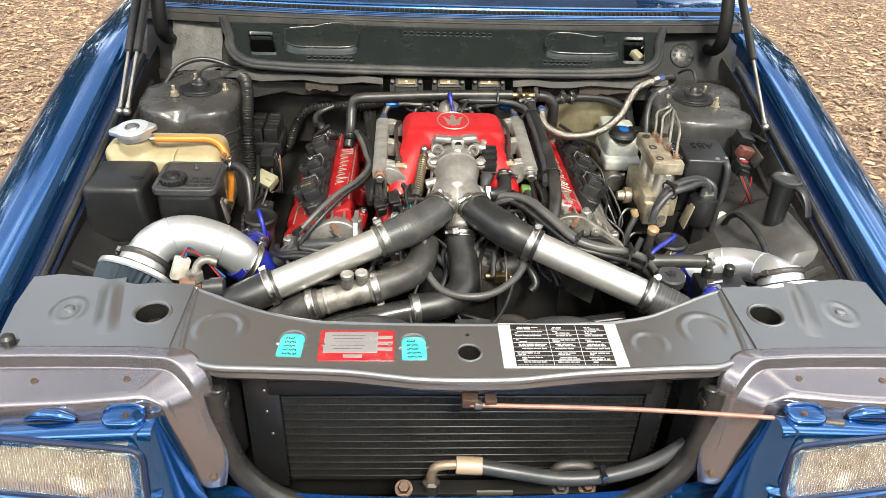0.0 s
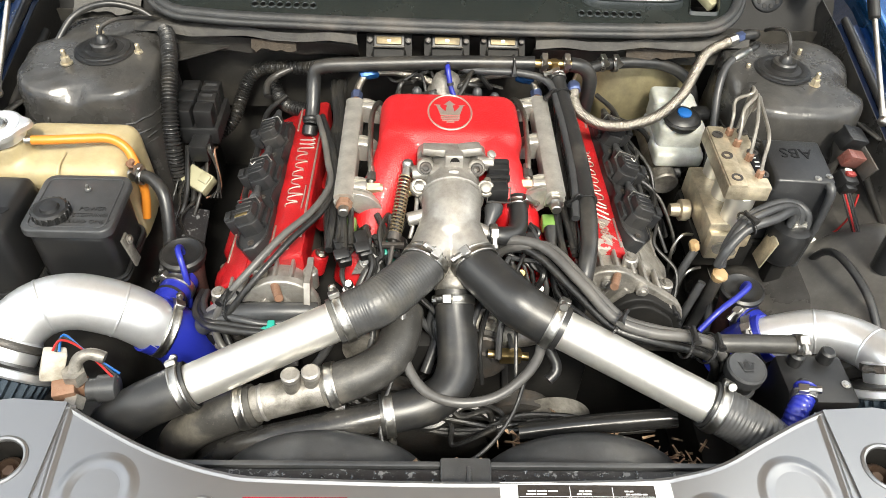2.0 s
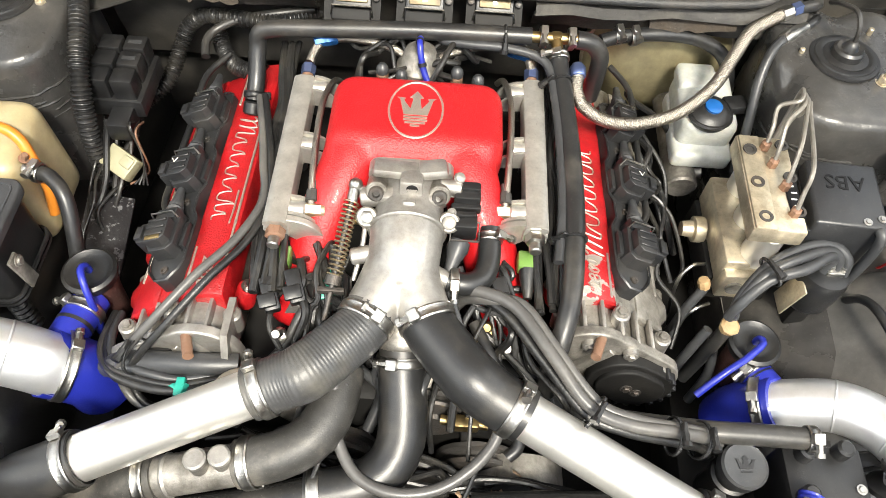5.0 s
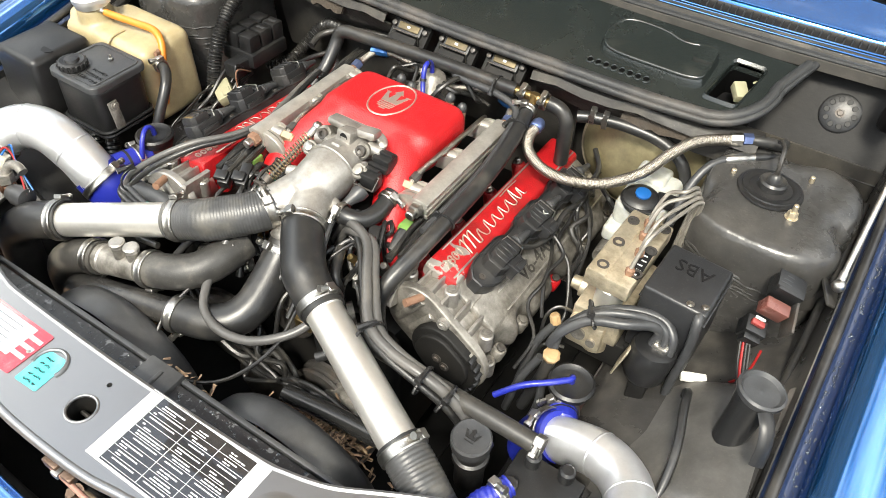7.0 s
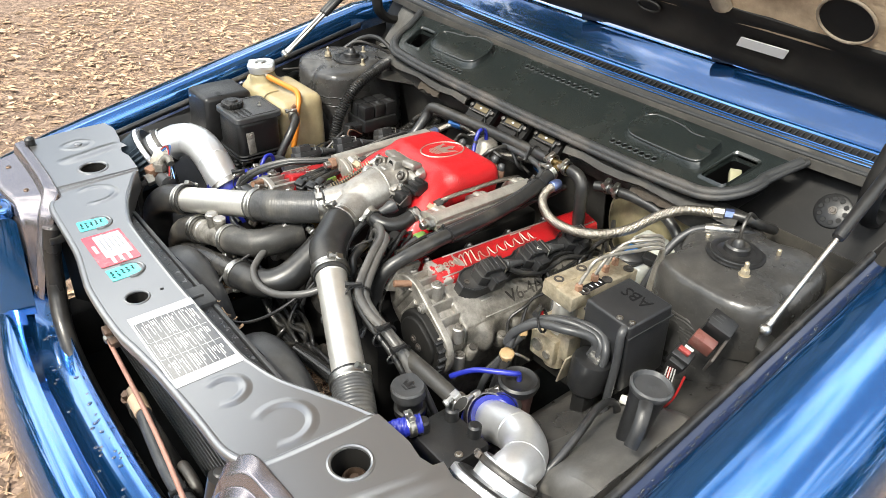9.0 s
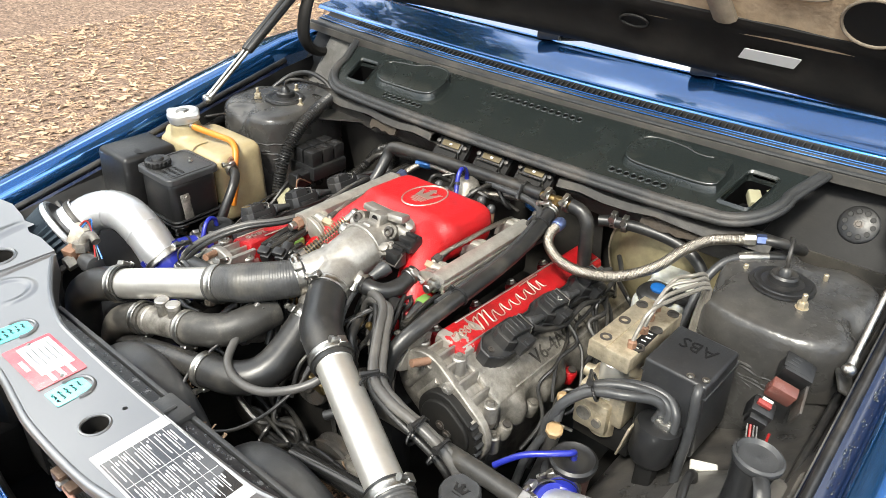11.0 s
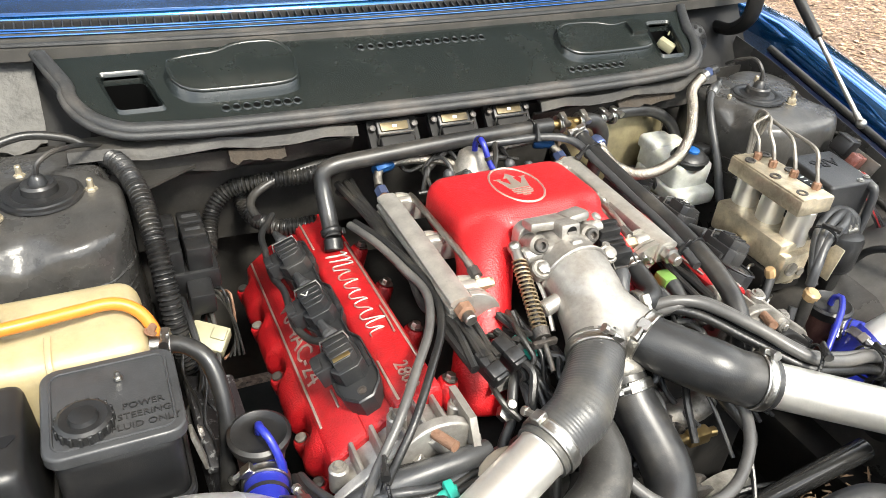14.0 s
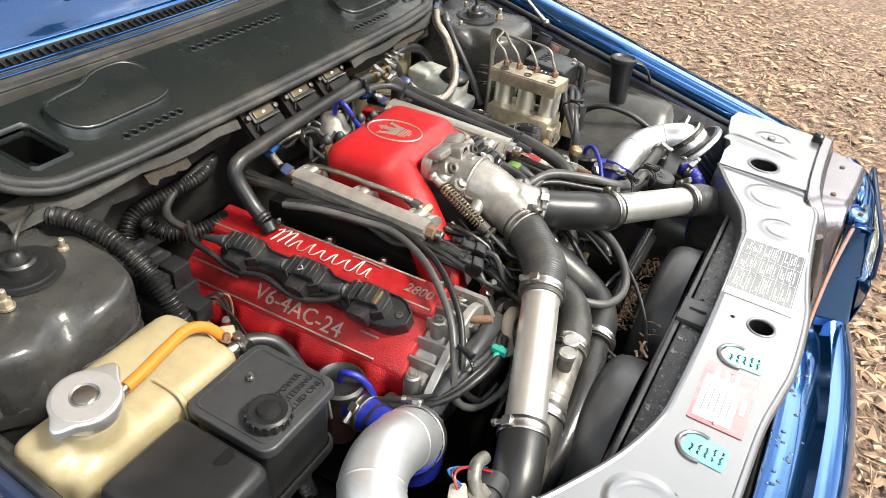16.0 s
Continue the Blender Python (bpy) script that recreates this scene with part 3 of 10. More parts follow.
def lettering(text, size, m, depth=0.0008, shear=0.0, align="CENTER"):
    """Raised letters in the built-in font, as a Shape."""
    cu = bpy.data.curves.new("letters", "FONT")
    cu.body, cu.size, cu.extrude, cu.shear = text, size, depth, shear
    cu.align_x, cu.align_y = align, "CENTER"
    cu.resolution_u = 2
    ob = new("letters", cu)
    bpy.context.view_layer.update()
    me = bpy.data.meshes.new_from_object(ob.evaluated_get(bpy.context.evaluated_depsgraph_get()))
    s = Shape().add([v.co for v in me.vertices], [list(p.vertices) for p in me.polygons], m)
    bpy.data.objects.remove(ob)
    bpy.data.curves.remove(cu)
    bpy.data.meshes.remove(me)
    return s


def rounded(w, h, r, cx=0.0, cy=0.0, n=5):
    """The outline of a rounded rectangle."""
    out = []
    for sx, sy, a0 in ((1, 1, 0), (-1, 1, 90), (-1, -1, 180), (1, -1, 270)):
        for i in range(n + 1):
            a = radians(a0 + 90 * i / n)
            out.append((cx + sx * (w / 2 - r) + r * math.cos(a), cy + sy * (h / 2 - r) + r * math.sin(a)))
    return out


def circle(r, cx=0.0, cy=0.0, n=28, ry=None):
    return [(cx + r * math.cos(2 * math.pi * i / n), cy + (ry or r) * math.sin(2 * math.pi * i / n)) for i in range(n)]


def pierced(outline, holes, z0, z1, bev=0.0):
    """A flat plate with holes that go through it."""
    bm = bmesh.new()
    es = []
    for loop in [outline] + holes:
        vs = [bm.verts.new((x, y, z1)) for x, y in loop]
        es += [bm.edges.new((vs[i], vs[(i + 1) % len(vs)])) for i in range(len(vs))]
    bmesh.ops.triangle_fill(bm, use_beauty=True, edges=es)
    bmesh.ops.recalc_face_normals(bm, faces=list(bm.faces))
    if sum(f.normal.z for f in bm.faces) < 0:
        bmesh.ops.reverse_faces(bm, faces=list(bm.faces))
    rim = [e for e in bm.edges if e.is_boundary]
    res = bmesh.ops.extrude_edge_only(bm, edges=rim)
    for v in [g for g in res["geom"] if isinstance(g, bmesh.types.BMVert)]:
        v.co.z = z0
    bm.verts.index_update()
    s = Shape().add([v.co for v in bm.verts], [[v.index for v in f.verts] for f in bm.faces])
    bm.free()
    return s


def frame_of(o, u, n):
    """A pose with its x along u and its z along n."""
    n = Vector(n).normalized()
    u = Vector(u)
    u = (u - n * u.dot(n)).normalized()
    v = n.cross(u)
    return Matrix.Translation(o) @ Matrix((u, v, n)).transposed().to_4x4()


def ring(c, n, r, w, k=40, ry=None, tube_r=None):
    """Points of a ring round c in the plane across n."""
    m = frame_of(c, w, n)
    return [m @ Vector((r * math.cos(2 * math.pi * i / k), (ry or r) * math.sin(2 * math.pi * i / k), 0)) for i in range(k)]

# ---- ground ----
ground = Shape()
_g = [-60, -30, -15, -8, -5, -3.5, -2.5, -1.8, -1.2, -0.6, 0, 0.6, 1.2, 1.8, 2.5, 3.5, 5, 8, 15, 30, 60]
_rows = [[(x, y + 1.5, 0.02 * (noise.noise((x * 0.7, y * 0.7, 0)) if abs(x) + abs(y) > 3 else 0)) for x in _g] for y in _g]
_rows[0] = [(x * 40, -2400, 0) for x in _g]
_rows[-1] = [(x * 40, 2400, 0) for x in _g]
for _r in _rows[1:-1]:
    _r[0], _r[-1] = (-2400, _r[0][1], 0), (2400, _r[-1][1], 0)
ground.sheet([list(r) for r in _rows])
solid("ground", ground, GROUND, "brown bark litter and grit on a car park", "ground", kind="structure")

# loose chips of bark, needles and small leaves, thickest beside the car
rng = random.Random(7)
chips = Shape()
for k in range(70000):
    u = rng.random()
    if u < 0.46:
        x, y = -0.95 - 3.6 * rng.random() ** 1.5, 0.2 + 5.5 * rng.random()
    elif u < 0.9:
        x, y = 0.95 + 3.6 * rng.random() ** 1.5, 0.0 + 5.5 * rng.random()
    else:
        x, y = -0.9 + 1.8 * rng.random(), 0.0 + 1.8 * rng.random()
    L = 0.006 + 0.026 * rng.random() ** 2
    W = L * (0.12 + 0.45 * rng.random())
    if rng.random() < 0.25:
        L, W = 0.03 + 0.05 * rng.random(), 0.0016
    a, tilt = rng.random() * 6.283, rng.random() * 0.5 - 0.25
    m = Matrix.Translation((x, y, 0.006 + 0.007 * rng.random())) @ Euler((tilt, tilt * 0.7, a)).to_matrix().to_4x4()
    h = 0.0015
    chips.add([(-L, -W, 0), (L * 0.8, -W * 0.7, 0), (L, W * 0.6, 0), (-L * 0.7, W, 0), (0, 0, h + W * 0.5)], [(0, 1, 4), (1, 2, 4), (2, 3, 4), (3, 0, 4)], m)
solid("bark_chips", chips, CHIP, "scattered bark chips, needles and dry leaves on the ground", "litter", kind="stuff")

# unseen woods added round the car park to block low sky, taller behind
woods = Shape()
trunks = Shape()
wr = random.Random(11)
for k in range(110):
    a = 2 * math.pi * k / 110 + wr.uniform(-0.03, 0.03)
    d = wr.uniform(13, 21)
    h = wr.uniform(3.5, 6.5) * (1.75 if math.sin(a) > 0.4 else 1.0)
    bx, by = d * math.cos(a), 1.4 + d * math.sin(a)
    trunks.cyl((bx, by, 0), (bx + wr.uniform(-0.2, 0.2), by, h * 0.8), 0.16, 0.05, 7)
    for j in range(int(130 * (h / 5) ** 0.7)):
        u = wr.random() ** 0.8
        z = h * (0.10 + 0.9 * u)
        r = (1.9 * (1 - u) ** 0.7 + 0.25) * wr.random() ** 0.5
        b = wr.uniform(0, 6.283)
        L = wr.uniform(0.25, 0.6)
        m = pose(bx + r * math.cos(b), by + r * math.sin(b), z, wr.uniform(-70, 70), wr.uniform(-70, 70), wr.uniform(0, 360))
        woods.add([(-L, -L * 0.3, 0), (L, -L * 0.2, 0.05), (L * 0.3, L * 0.6, 0), (-L * 0.5, L * 0.5, 0.08)], [(0, 1, 2, 3)], m)
solid("woodland_foliage", woods, FOLIAGE, "dark green foliage of unseen woods added round the car park", "woods", kind="stuff")
solid("woodland_trunks", trunks, BARK, "brown trunks of unseen woods added round the car park", "woods", kind="stuff")

# ---- body shell ----


def edge_z(y):
    """Height of the wing's inner edge along the car."""
    if y < 1.75:
        return 0.716 + 0.222 * (y - 1.02)
    return 0.878 + 0.06 * (y - 1.75)


def wing(s, name, label):
    t = thing(name, (s * 0.8, 1.3, 0.3), label, "car wing")
    ys = [0.70, 0.74, 0.80, 0.9, 1.0, 1.15, 1.3, 1.45, 1.6, 1.75, 1.9, 2.1, 2.4]
    prof = [(0.738, -0.030), (0.740, -0.016), (0.743, -0.004), (0.748, 0.003), (0.757, 0.0065), (0.775, 0.0075), (0.80, 0.004), (0.825, -0.004), (0.85, -0.015), (0.873, -0.029), (0.890, -0.046),
            (0.903, -0.066), (0.911, -0.10), (0.915, -0.16), (0.916, -0.26), (0.910, -0.36), (0.900, -0.45)]
    rows = []
    for y in ys:
        pull = 0.0 if y > 0.95 else (0.95 - y) ** 2 * 0.9
        rows.append([(s * (x - pull), y, edge_z(y) + z) for x, z in prof])
    if s < 0:
        rows.reverse()
    part("panel", Shape().sheet(rows, -0.0012), PAINT, t)
    # drip channel and the flange that carries the rubber strip
    fl = [(0.737, -0.031), (0.733, -0.034), (0.722, -0.034), (0.716, -0.030), (0.706, -0.030), (0.701, -0.036), (0.700, -0.06)]
    ys2 = [0.93, 1.0, 1.15, 1.3, 1.45, 1.6, 1.72]
    rows = [[(s * x, y, edge_z(y) + z) for x, z in fl] for y in ys2]
    if s > 0:
        rows.reverse()
    part("channel", Shape().sheet(rows, 0.0015), NAVY, t)
    part("rubber_strip", Shape().tube([(s * 0.711, y, edge_z(y) - 0.023) for y in ys2], 0.0068, 10), RUBBER, t, "smooth black rubber strip")
    drops = Shape()
    for i in range(340):
        y = rng.uniform(0.96, 1.70)
        u = rng.random()
        x, z = 0.7245 + 0.010 * u, edge_z(y) - 0.0335
        drops.ball((s * x, y, z), rng.uniform(0.0007, 0.0020), 6, (1, 1.2, 0.6))
    part("rain_beading", drops, WATER, t)["kind"] = "stuff"
    return t


wing(-1, "front_wing", "glossy blue steel front wing with a rubber-sealed inner edge")
wing(1, "front_wing", "glossy blue steel front wing with sky reflected in its top")

# inner wings: dusty satin-black pressings down to the frame rails


def inner_wing(s):
    ys = [0.98, 1.05, 1.15, 1.25, 1.35, 1.42, 1.50, 1.60, 1.70, 1.80]
    rows = []
    for y in ys:
        e = edge_z(y)
        k = 1.0 if y < 1.38 else max(0.0, 1 - (y - 1.38) / 0.1)
        sh = 0.575 + 0.03 * math.sin((y - 1.0) * 5)
        rows.append([(s * x, y, z) for x, z in ((0.700, e - 0.034), (0.697, e - 0.06), (0.692, sh + 0.115), (0.680, sh + 0.095), (0.650, sh + 0.075), (0.60, sh + 0.050), (0.54, sh + 0.020), (0.485, sh - 0.005), (0.462, sh - 0.025), (0.452, sh - 0.06), (0.45, 0.46), (0.445, 0.40))])
    if s < 0:
        rows.reverse()
    sh_ = Shape().sheet(rows, -0.002)
    return sh_


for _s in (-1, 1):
    # one paint: left tone carries the gap shade, right tone the sky sheen
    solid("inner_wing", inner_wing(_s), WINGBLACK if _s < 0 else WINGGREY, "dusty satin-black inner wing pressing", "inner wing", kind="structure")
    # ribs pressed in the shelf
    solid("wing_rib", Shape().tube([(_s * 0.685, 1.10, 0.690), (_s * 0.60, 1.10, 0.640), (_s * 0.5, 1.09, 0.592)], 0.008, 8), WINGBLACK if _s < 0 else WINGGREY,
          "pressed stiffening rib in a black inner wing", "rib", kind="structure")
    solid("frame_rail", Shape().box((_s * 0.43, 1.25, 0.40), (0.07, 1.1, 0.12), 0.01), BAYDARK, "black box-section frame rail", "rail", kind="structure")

# bulkhead
bulk = Shape()
bulk.sheet([[(x, 1.745 + 0.03 * abs(x), z) for x in (-0.72, -0.5, -0.3, 0, 0.3, 0.5, 0.72)] for z in (0.30, 0.45, 0.6, 0.72, 0.80)], -0.004)
solid("bulkhead", bulk, BAY, "black engine bay bulkhead with sound deadening", "bulkhead", kind="structure")
ledge = Shape()
for _s in (-1, 1):
    rows = []
    for i in range(9):
        x = _s * (0.15 + 0.37 * i / 8)
        w = 0.004 * math.sin(i * 1.9)
        rows.append([(x, 1.625 + 0.02 * (i / 8), 0.826 + w), (x, 1.632 + 0.02 * (i / 8), 0.838 + w), (x, 1.66, 0.842), (x, 1.70, 0.835), (x, 1.735, 0.80)])
    if _s > 0:
        rows.reverse()
    ledge.sheet(rows, 0.004)
    rows = []
    for i in range(9):
        x = _s * (0.15 + 0.37 * i / 8)
        rows.append([(x, 1.648 + 0.02 * (i / 8), 0.815), (x, 1.66, 0.79 + 0.004 * math.sin(i * 2.7)), (x, 1.70, 0.765), (x, 1.74, 0.755)])
    if _s < 0:
        rows.reverse()
    ledge.sheet(rows, -0.004)
pad = [[(x, y + 0.004 * math.sin(13 * x + 40 * z), z) for x in [-0.46 + 0.034 * i for i in range(21)]] for y, z in ((1.668, 0.826), (1.676, 0.80), (1.684, 0.77), (1.694, 0.72), (1.706, 0.64))]
solid("bulkhead_padding", Shape().sheet(pad, -0.003), BAY, "dusty grey-black padding on the bulkhead face", "padding", kind="structure")
solid("bulkhead_ledge", ledge, FELT, "dusty dark sound-deadening ledge below the cowl", "ledge", kind="structure")
torn = Shape()
for c, wx in (((-0.29, 1.640, 0.812), 0.075), ((0.37, 1.648, 0.812), 0.12)):
    o = [(-wx / 2 + wx * i / 9, -0.006 - 0.008 * rng.random()) for i in range(10)] + [(wx / 2 - wx * i / 9, 0.006 + 0.006 * rng.random()) for i in range(10)]
    torn.prism(o, 0, 0.005, frame_of(c, (1, 0.1, -0.05), (0, -0.75, 0.6)))
solid("torn_padding", torn, pbr("torn_felt", (0.045, 0.033, 0.022), (0.028, 0.022, 0.016), 0.9, 0, 60, 0.5, 150, dirt=(0.05, 0.045, 0.04), dirt_amount=0.8, dirt_scale=20),
      "torn edge of brown sound-deadening felt", "felt", kind="structure")

# slanted corner walls by the hinges; the left one carries a crumpled insulation sheet
for _s in (-1, 1):
    rows = []
    for j in range(9):
        z = 0.775 + 0.018 * j
        rows.append([(_s * x, 1.760 + 0.75 * (z - 0.775), z) for x in (0.34, 0.42, 0.50, 0.56, 0.62, 0.68, 0.73)])
    if _s < 0:
        rows.reverse()
    solid("corner_wall", Shape().sheet(rows, 0.003), BAYDARK, "satin black slanted corner wall of the engine bay", "wall", kind="structure")
rows = []
for j in range(13):
    z = 0.800 + 0.0095 * j
    row = []
    for i in range(15):
        x = -0.545 - 0.0085 * i
        w = 0.011 * noise.noise((x * 30, z * 30, 3.0)) + 0.006 * noise.noise((x * 85, z * 85, 5.0))
        row.append((x, 1.768 + 0.75 * (z - 0.800) - 0.004 + w - 0.012 * (j == 0), z + w))
    rows.append(row)
solid("insulation_sheet", Shape().sheet(rows, 0.002), pbr("grey_foil_felt", (0.11, 0.107, 0.10), (0.07, 0.068, 0.062), 0.6, 0.1, 60, 0.4, 160, dirt=(0.06, 0.055, 0.05), dirt_amount=0.6, dirt_scale=14), "crumpled grey insulation sheet in the bay corner", "insulation")

# ---- cowl panel ----
PS = 0.37  # slope of the panel


def cowl_z(y):
    return 0.868 + PS * (y - 1.675)


cowl = thing("cowl_panel", (0, 1.72, 0.85), "satin black plastic cowl panel with pressed recesses and rubber seal", "cowl panel")


def cowl_outline(inset=0.0, n=10):
    """Lower edge from left to right with its round corners, then the top edge."""
    a = 0.505 - inset
    lo, hi, r = 1.652 + inset, 1.792 - inset, 0.085 - inset
    out = [(-a - 0.025, hi)]
    for i in range(n + 1):
        t = radians(180 + 90 * i / n)
        out.append((-a + r + r * math.cos(t), lo + r + r * math.sin(t)))
    for i in range(1, 12):
        x = (-a + r) + (2 * a - 2 * r) * i / 12
        out.append((x, lo - 0.010 * (1 - (x / a) ** 2)))
    for i in range(n + 1):
        t = radians(270 + 90 * i / n)
        out.append((a - r + r * math.cos(t), lo + r + r * math.sin(t)))
    out.append((a + 0.025, hi))
    return out


def tilt_cowl(sh, lift=0.0):
    sh.v = [(x, y, z + cowl_z(y) + lift) for x, y, z in sh.v]
    return sh


def leaning(w, h, r, cx, cy, k):
    """A rounded opening whose sides lean by k."""
    return [(x + k * (y - cy), y) for x, y in rounded(w, h, r, cx, cy)]


def softened(pts, rounds=3):
    """A closed outline with its corners cut round."""
    for _ in range(rounds):
        nxt = []
        for a, b in zip(pts, pts[1:] + pts[:1]):
            nxt += [(a[0] * 0.75 + b[0] * 0.25, a[1] * 0.75 + b[1] * 0.25), (a[0] * 0.25 + b[0] * 0.75, a[1] * 0.25 + b[1] * 0.75)]
        pts = nxt
    return pts


HOLE_L = leaning(0.055, 0.062, 0.007, -0.432, 1.716, -0.26)
HOLE_R = leaning(0.049, 0.074, 0.007, 0.4475, 1.721, 0.21)
part("panel", tilt_cowl(pierced(cowl_outline(0.004), [HOLE_L, HOLE_R], -0.004, 0.0)), COWLBLK, cowl)


def pan(outline, depth, wall):
    """A raised pressing with sloping sides."""
    cx = sum(p[0] for p in outline) / len(outline)
    cy = sum(p[1] for p in outline) / len(outline)
    rings = []
    for k, z in ((1.0, 0.0), (1.0 - wall * 0.25, depth * 0.25), (1.0 - wall * 0.8, depth * 0.9), (1.0 - wall * 1.1, depth), (0.3, depth)):
        rings.append([(cx + (x - cx) * (1 - (1 - k) * 0.55), cy + (y - cy) * k, z) for x, y in outline])
    n = len(outline)
    s = Shape()
    vs = [p for r in rings for p in r]
    fs = [(j * n + i, j * n + (i + 1) % n, (j + 1) * n + (i + 1) % n, (j + 1) * n + i) for j in range(len(rings) - 1) for i in range(n)]
    fs.append(tuple((len(rings) - 1) * n + i for i in range(n)))
    return s.add(vs, fs)


def brim(outline, depth, wall):
    """The rounded edge round the top of a pressing."""
    cx = sum(p[0] for p in outline) / len(outline)
    cy = sum(p[1] for p in outline) / len(outline)
    k = 1.0 - wall
    return Shape().tube([(cx + (x - cx) * (1 - (1 - k) * 0.55), cy + (y - cy) * k, depth - 0.0016) for x, y in outline], 0.0030, 10, closed=True, smooth=False)


_o1 = softened([(-0.394, 1.752), (-0.378, 1.686), (-0.300, 1.685), (-0.216, 1.686), (-0.205, 1.712), (-0.206, 1.752), (-0.222, 1.776), (-0.252, 1.780), (-0.290, 1.776), (-0.314, 1.762), (-0.350, 1.760)], 2)
part("recess", tilt_cowl(pan(_o1, 0.015, 0.12)), COWLBLK, cowl, angle=30)
part("recess_edge", tilt_cowl(brim(_o1, 0.015, 0.12)), COWLBLK, cowl)
_o2 = softened([(0.225, 1.716), (0.234, 1.694), (0.258, 1.686), (0.330, 1.686), (0.404, 1.687), (0.409, 1.710), (0.412, 1.760), (0.384, 1.758), (0.350, 1.751), (0.318, 1.764), (0.250, 1.766), (0.230, 1.746)], 2)
part("recess", tilt_cowl(pan(_o2, 0.014, 0.12)), COWLBLK, cowl, angle=30)
part("recess_edge", tilt_cowl(brim(_o2, 0.014, 0.12)), COWLBLK, cowl)
part("clip_plate", tilt_cowl(pan(rounded(0.034, 0.030, 0.004, 0.390, 1.734), 0.0205, 0.12)), COWLBLK, cowl)
for hole, dp in ((HOLE_L, 0.03), (HOLE_R, 0.03)):
    cx, cy = sum(p[0] for p in hole) / len(hole), sum(p[1] for p in hole) / len(hole)
    well = Shape()
    n = len(hole)
    out = [(cx + (x - cx) * 1.13, cy + (y - cy) * 1.18, 0.0005) for x, y in hole]
    mid = [(cx + (x - cx) * 1.07, cy + (y - cy) * 1.1, 0.005) for x, y in hole]
    inn = [(x, y, 0.002) for x, y in hole]
    low = [(x, y, -0.012) for x, y in hole]
    well.add(out + mid + inn + low, [(j * n + i, j * n + (i + 1) % n, (j + 1) * n + (i + 1) % n, (j + 1) * n + i) for j in range(3) for i in range(n)])
    # shaft walls coloured black so the opening reads as unlit depth
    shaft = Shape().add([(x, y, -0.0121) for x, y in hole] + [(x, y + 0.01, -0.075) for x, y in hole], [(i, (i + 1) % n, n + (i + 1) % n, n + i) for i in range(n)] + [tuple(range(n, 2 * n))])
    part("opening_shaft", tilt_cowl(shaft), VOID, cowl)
    part("opening_rim", tilt_cowl(well), COWLBLK, cowl)
for x0, y0, cnt, dx in ((-0.100, 1.7625, 14, 0.0157), (-0.320, 1.6725, 8, 0.0138), (0.228, 1.6745, 8, 0.0138)):
    for i in range(cnt):
        sl = Shape().tube(ring((x0 + dx * i, y0, 0.0010), (0, 0, 1), 0.0058, (1, 0, 0), 12), 0.0016, 6, closed=True, smooth=False)
        part("vent_rim", tilt_cowl(sl), COWLBLK, cowl)
        # flat black disc laid on the panel; a hole's shade by colour only
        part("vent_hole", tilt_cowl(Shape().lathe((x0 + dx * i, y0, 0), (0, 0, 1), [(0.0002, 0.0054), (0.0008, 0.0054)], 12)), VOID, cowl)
# the rubber seal round the panel, in two lips
_path = [(x, y, cowl_z(y) + 0.004) for x, y in cowl_outline(-0.002)]
part("seal", Shape().tube(_path, 0.0085, 10, flat=0.8), SEAL, cowl, "black rubber bulb seal")
_path = [(x, y, cowl_z(y) - 0.001) for x, y in cowl_outline(-0.010)]
part("seal_lip", Shape().tube(_path, 0.0062, 10), SEAL, cowl)
# black sheet below the panel, coloured as the shade under it
part("tray", Shape().sheet([[(x, 1.655 + 0.02 * j, 0.828 + 0.002 * j) for x in (-0.49, -0.2, 0.2, 0.49)] for j in range(7)], -0.002), INKHOLLOW, cowl)
solid("loom_plug", Shape().box((0.458, 1.726, 0.872), (0.020, 0.030, 0.016), 0.002, pose(0, 0, 0, 20, 0, 35)).tube([(0.47, 1.74, 0.885), (0.485, 1.75, 0.89), (0.49, 1.745, 0.87)], 0.0016, 6), CREAM,
      "cream plastic loom plug in a cowl opening", "plug")

# scuttle behind the cowl: pressed rails, vent strip, blue panel
RAILDUST = pbr("dusty_rail_paint", (0.060, 0.057, 0.052), (0.038, 0.036, 0.033), 0.36, 0.0, 40, 0.05, 160, dirt=(0.15, 0.135, 0.115), dirt_amount=0.6, dirt_scale=9, grit=0.4)
sc = thing("scuttle", (0, 1.9, 0.85), "blue scuttle panel with a slotted air intake below the windscreen", "scuttle", kind="structure")


def bow(x):
    """The scuttle sweeps back towards the sides."""
    return 0.045 * (x / 0.75) ** 2


def strip(prof, n=24, w=0.745):
    return [[(x, y + bow(x), z) for y, z in prof] for x in [-w + 2 * w * i / n for i in range(n + 1)]]


part("rail", Shape().sheet(strip([(1.785, 0.902), (1.788, 0.917), (1.795, 0.921), (1.804, 0.917), (1.810, 0.914), (1.818, 0.917), (1.824, 0.924), (1.832, 0.926)]), -0.0015), RAILDUST, sc, "dusty black pressed rail")
for y, z, r, m_ in ((1.7935, 0.9205, 0.0042, SEAL), (1.8100, 0.9155, 0.0034, GREYPLAS), (1.8215, 0.9235, 0.0016, PAINT), (1.8290, 0.9262, 0.0012, PAINT)):
    part("rail_bead", Shape().tube([(x, y + bow(x), z) for x in [-0.74 + 0.0617 * i for i in range(25)]], r, 8), m_, sc)
# strip coloured black for the unlit depth between the louvres
part("vent_strip", Shape().sheet(strip([(1.832, 0.925), (1.837, 0.921), (1.858, 0.927), (1.862, 0.932)]), -0.001), INKHOLLOW, sc)
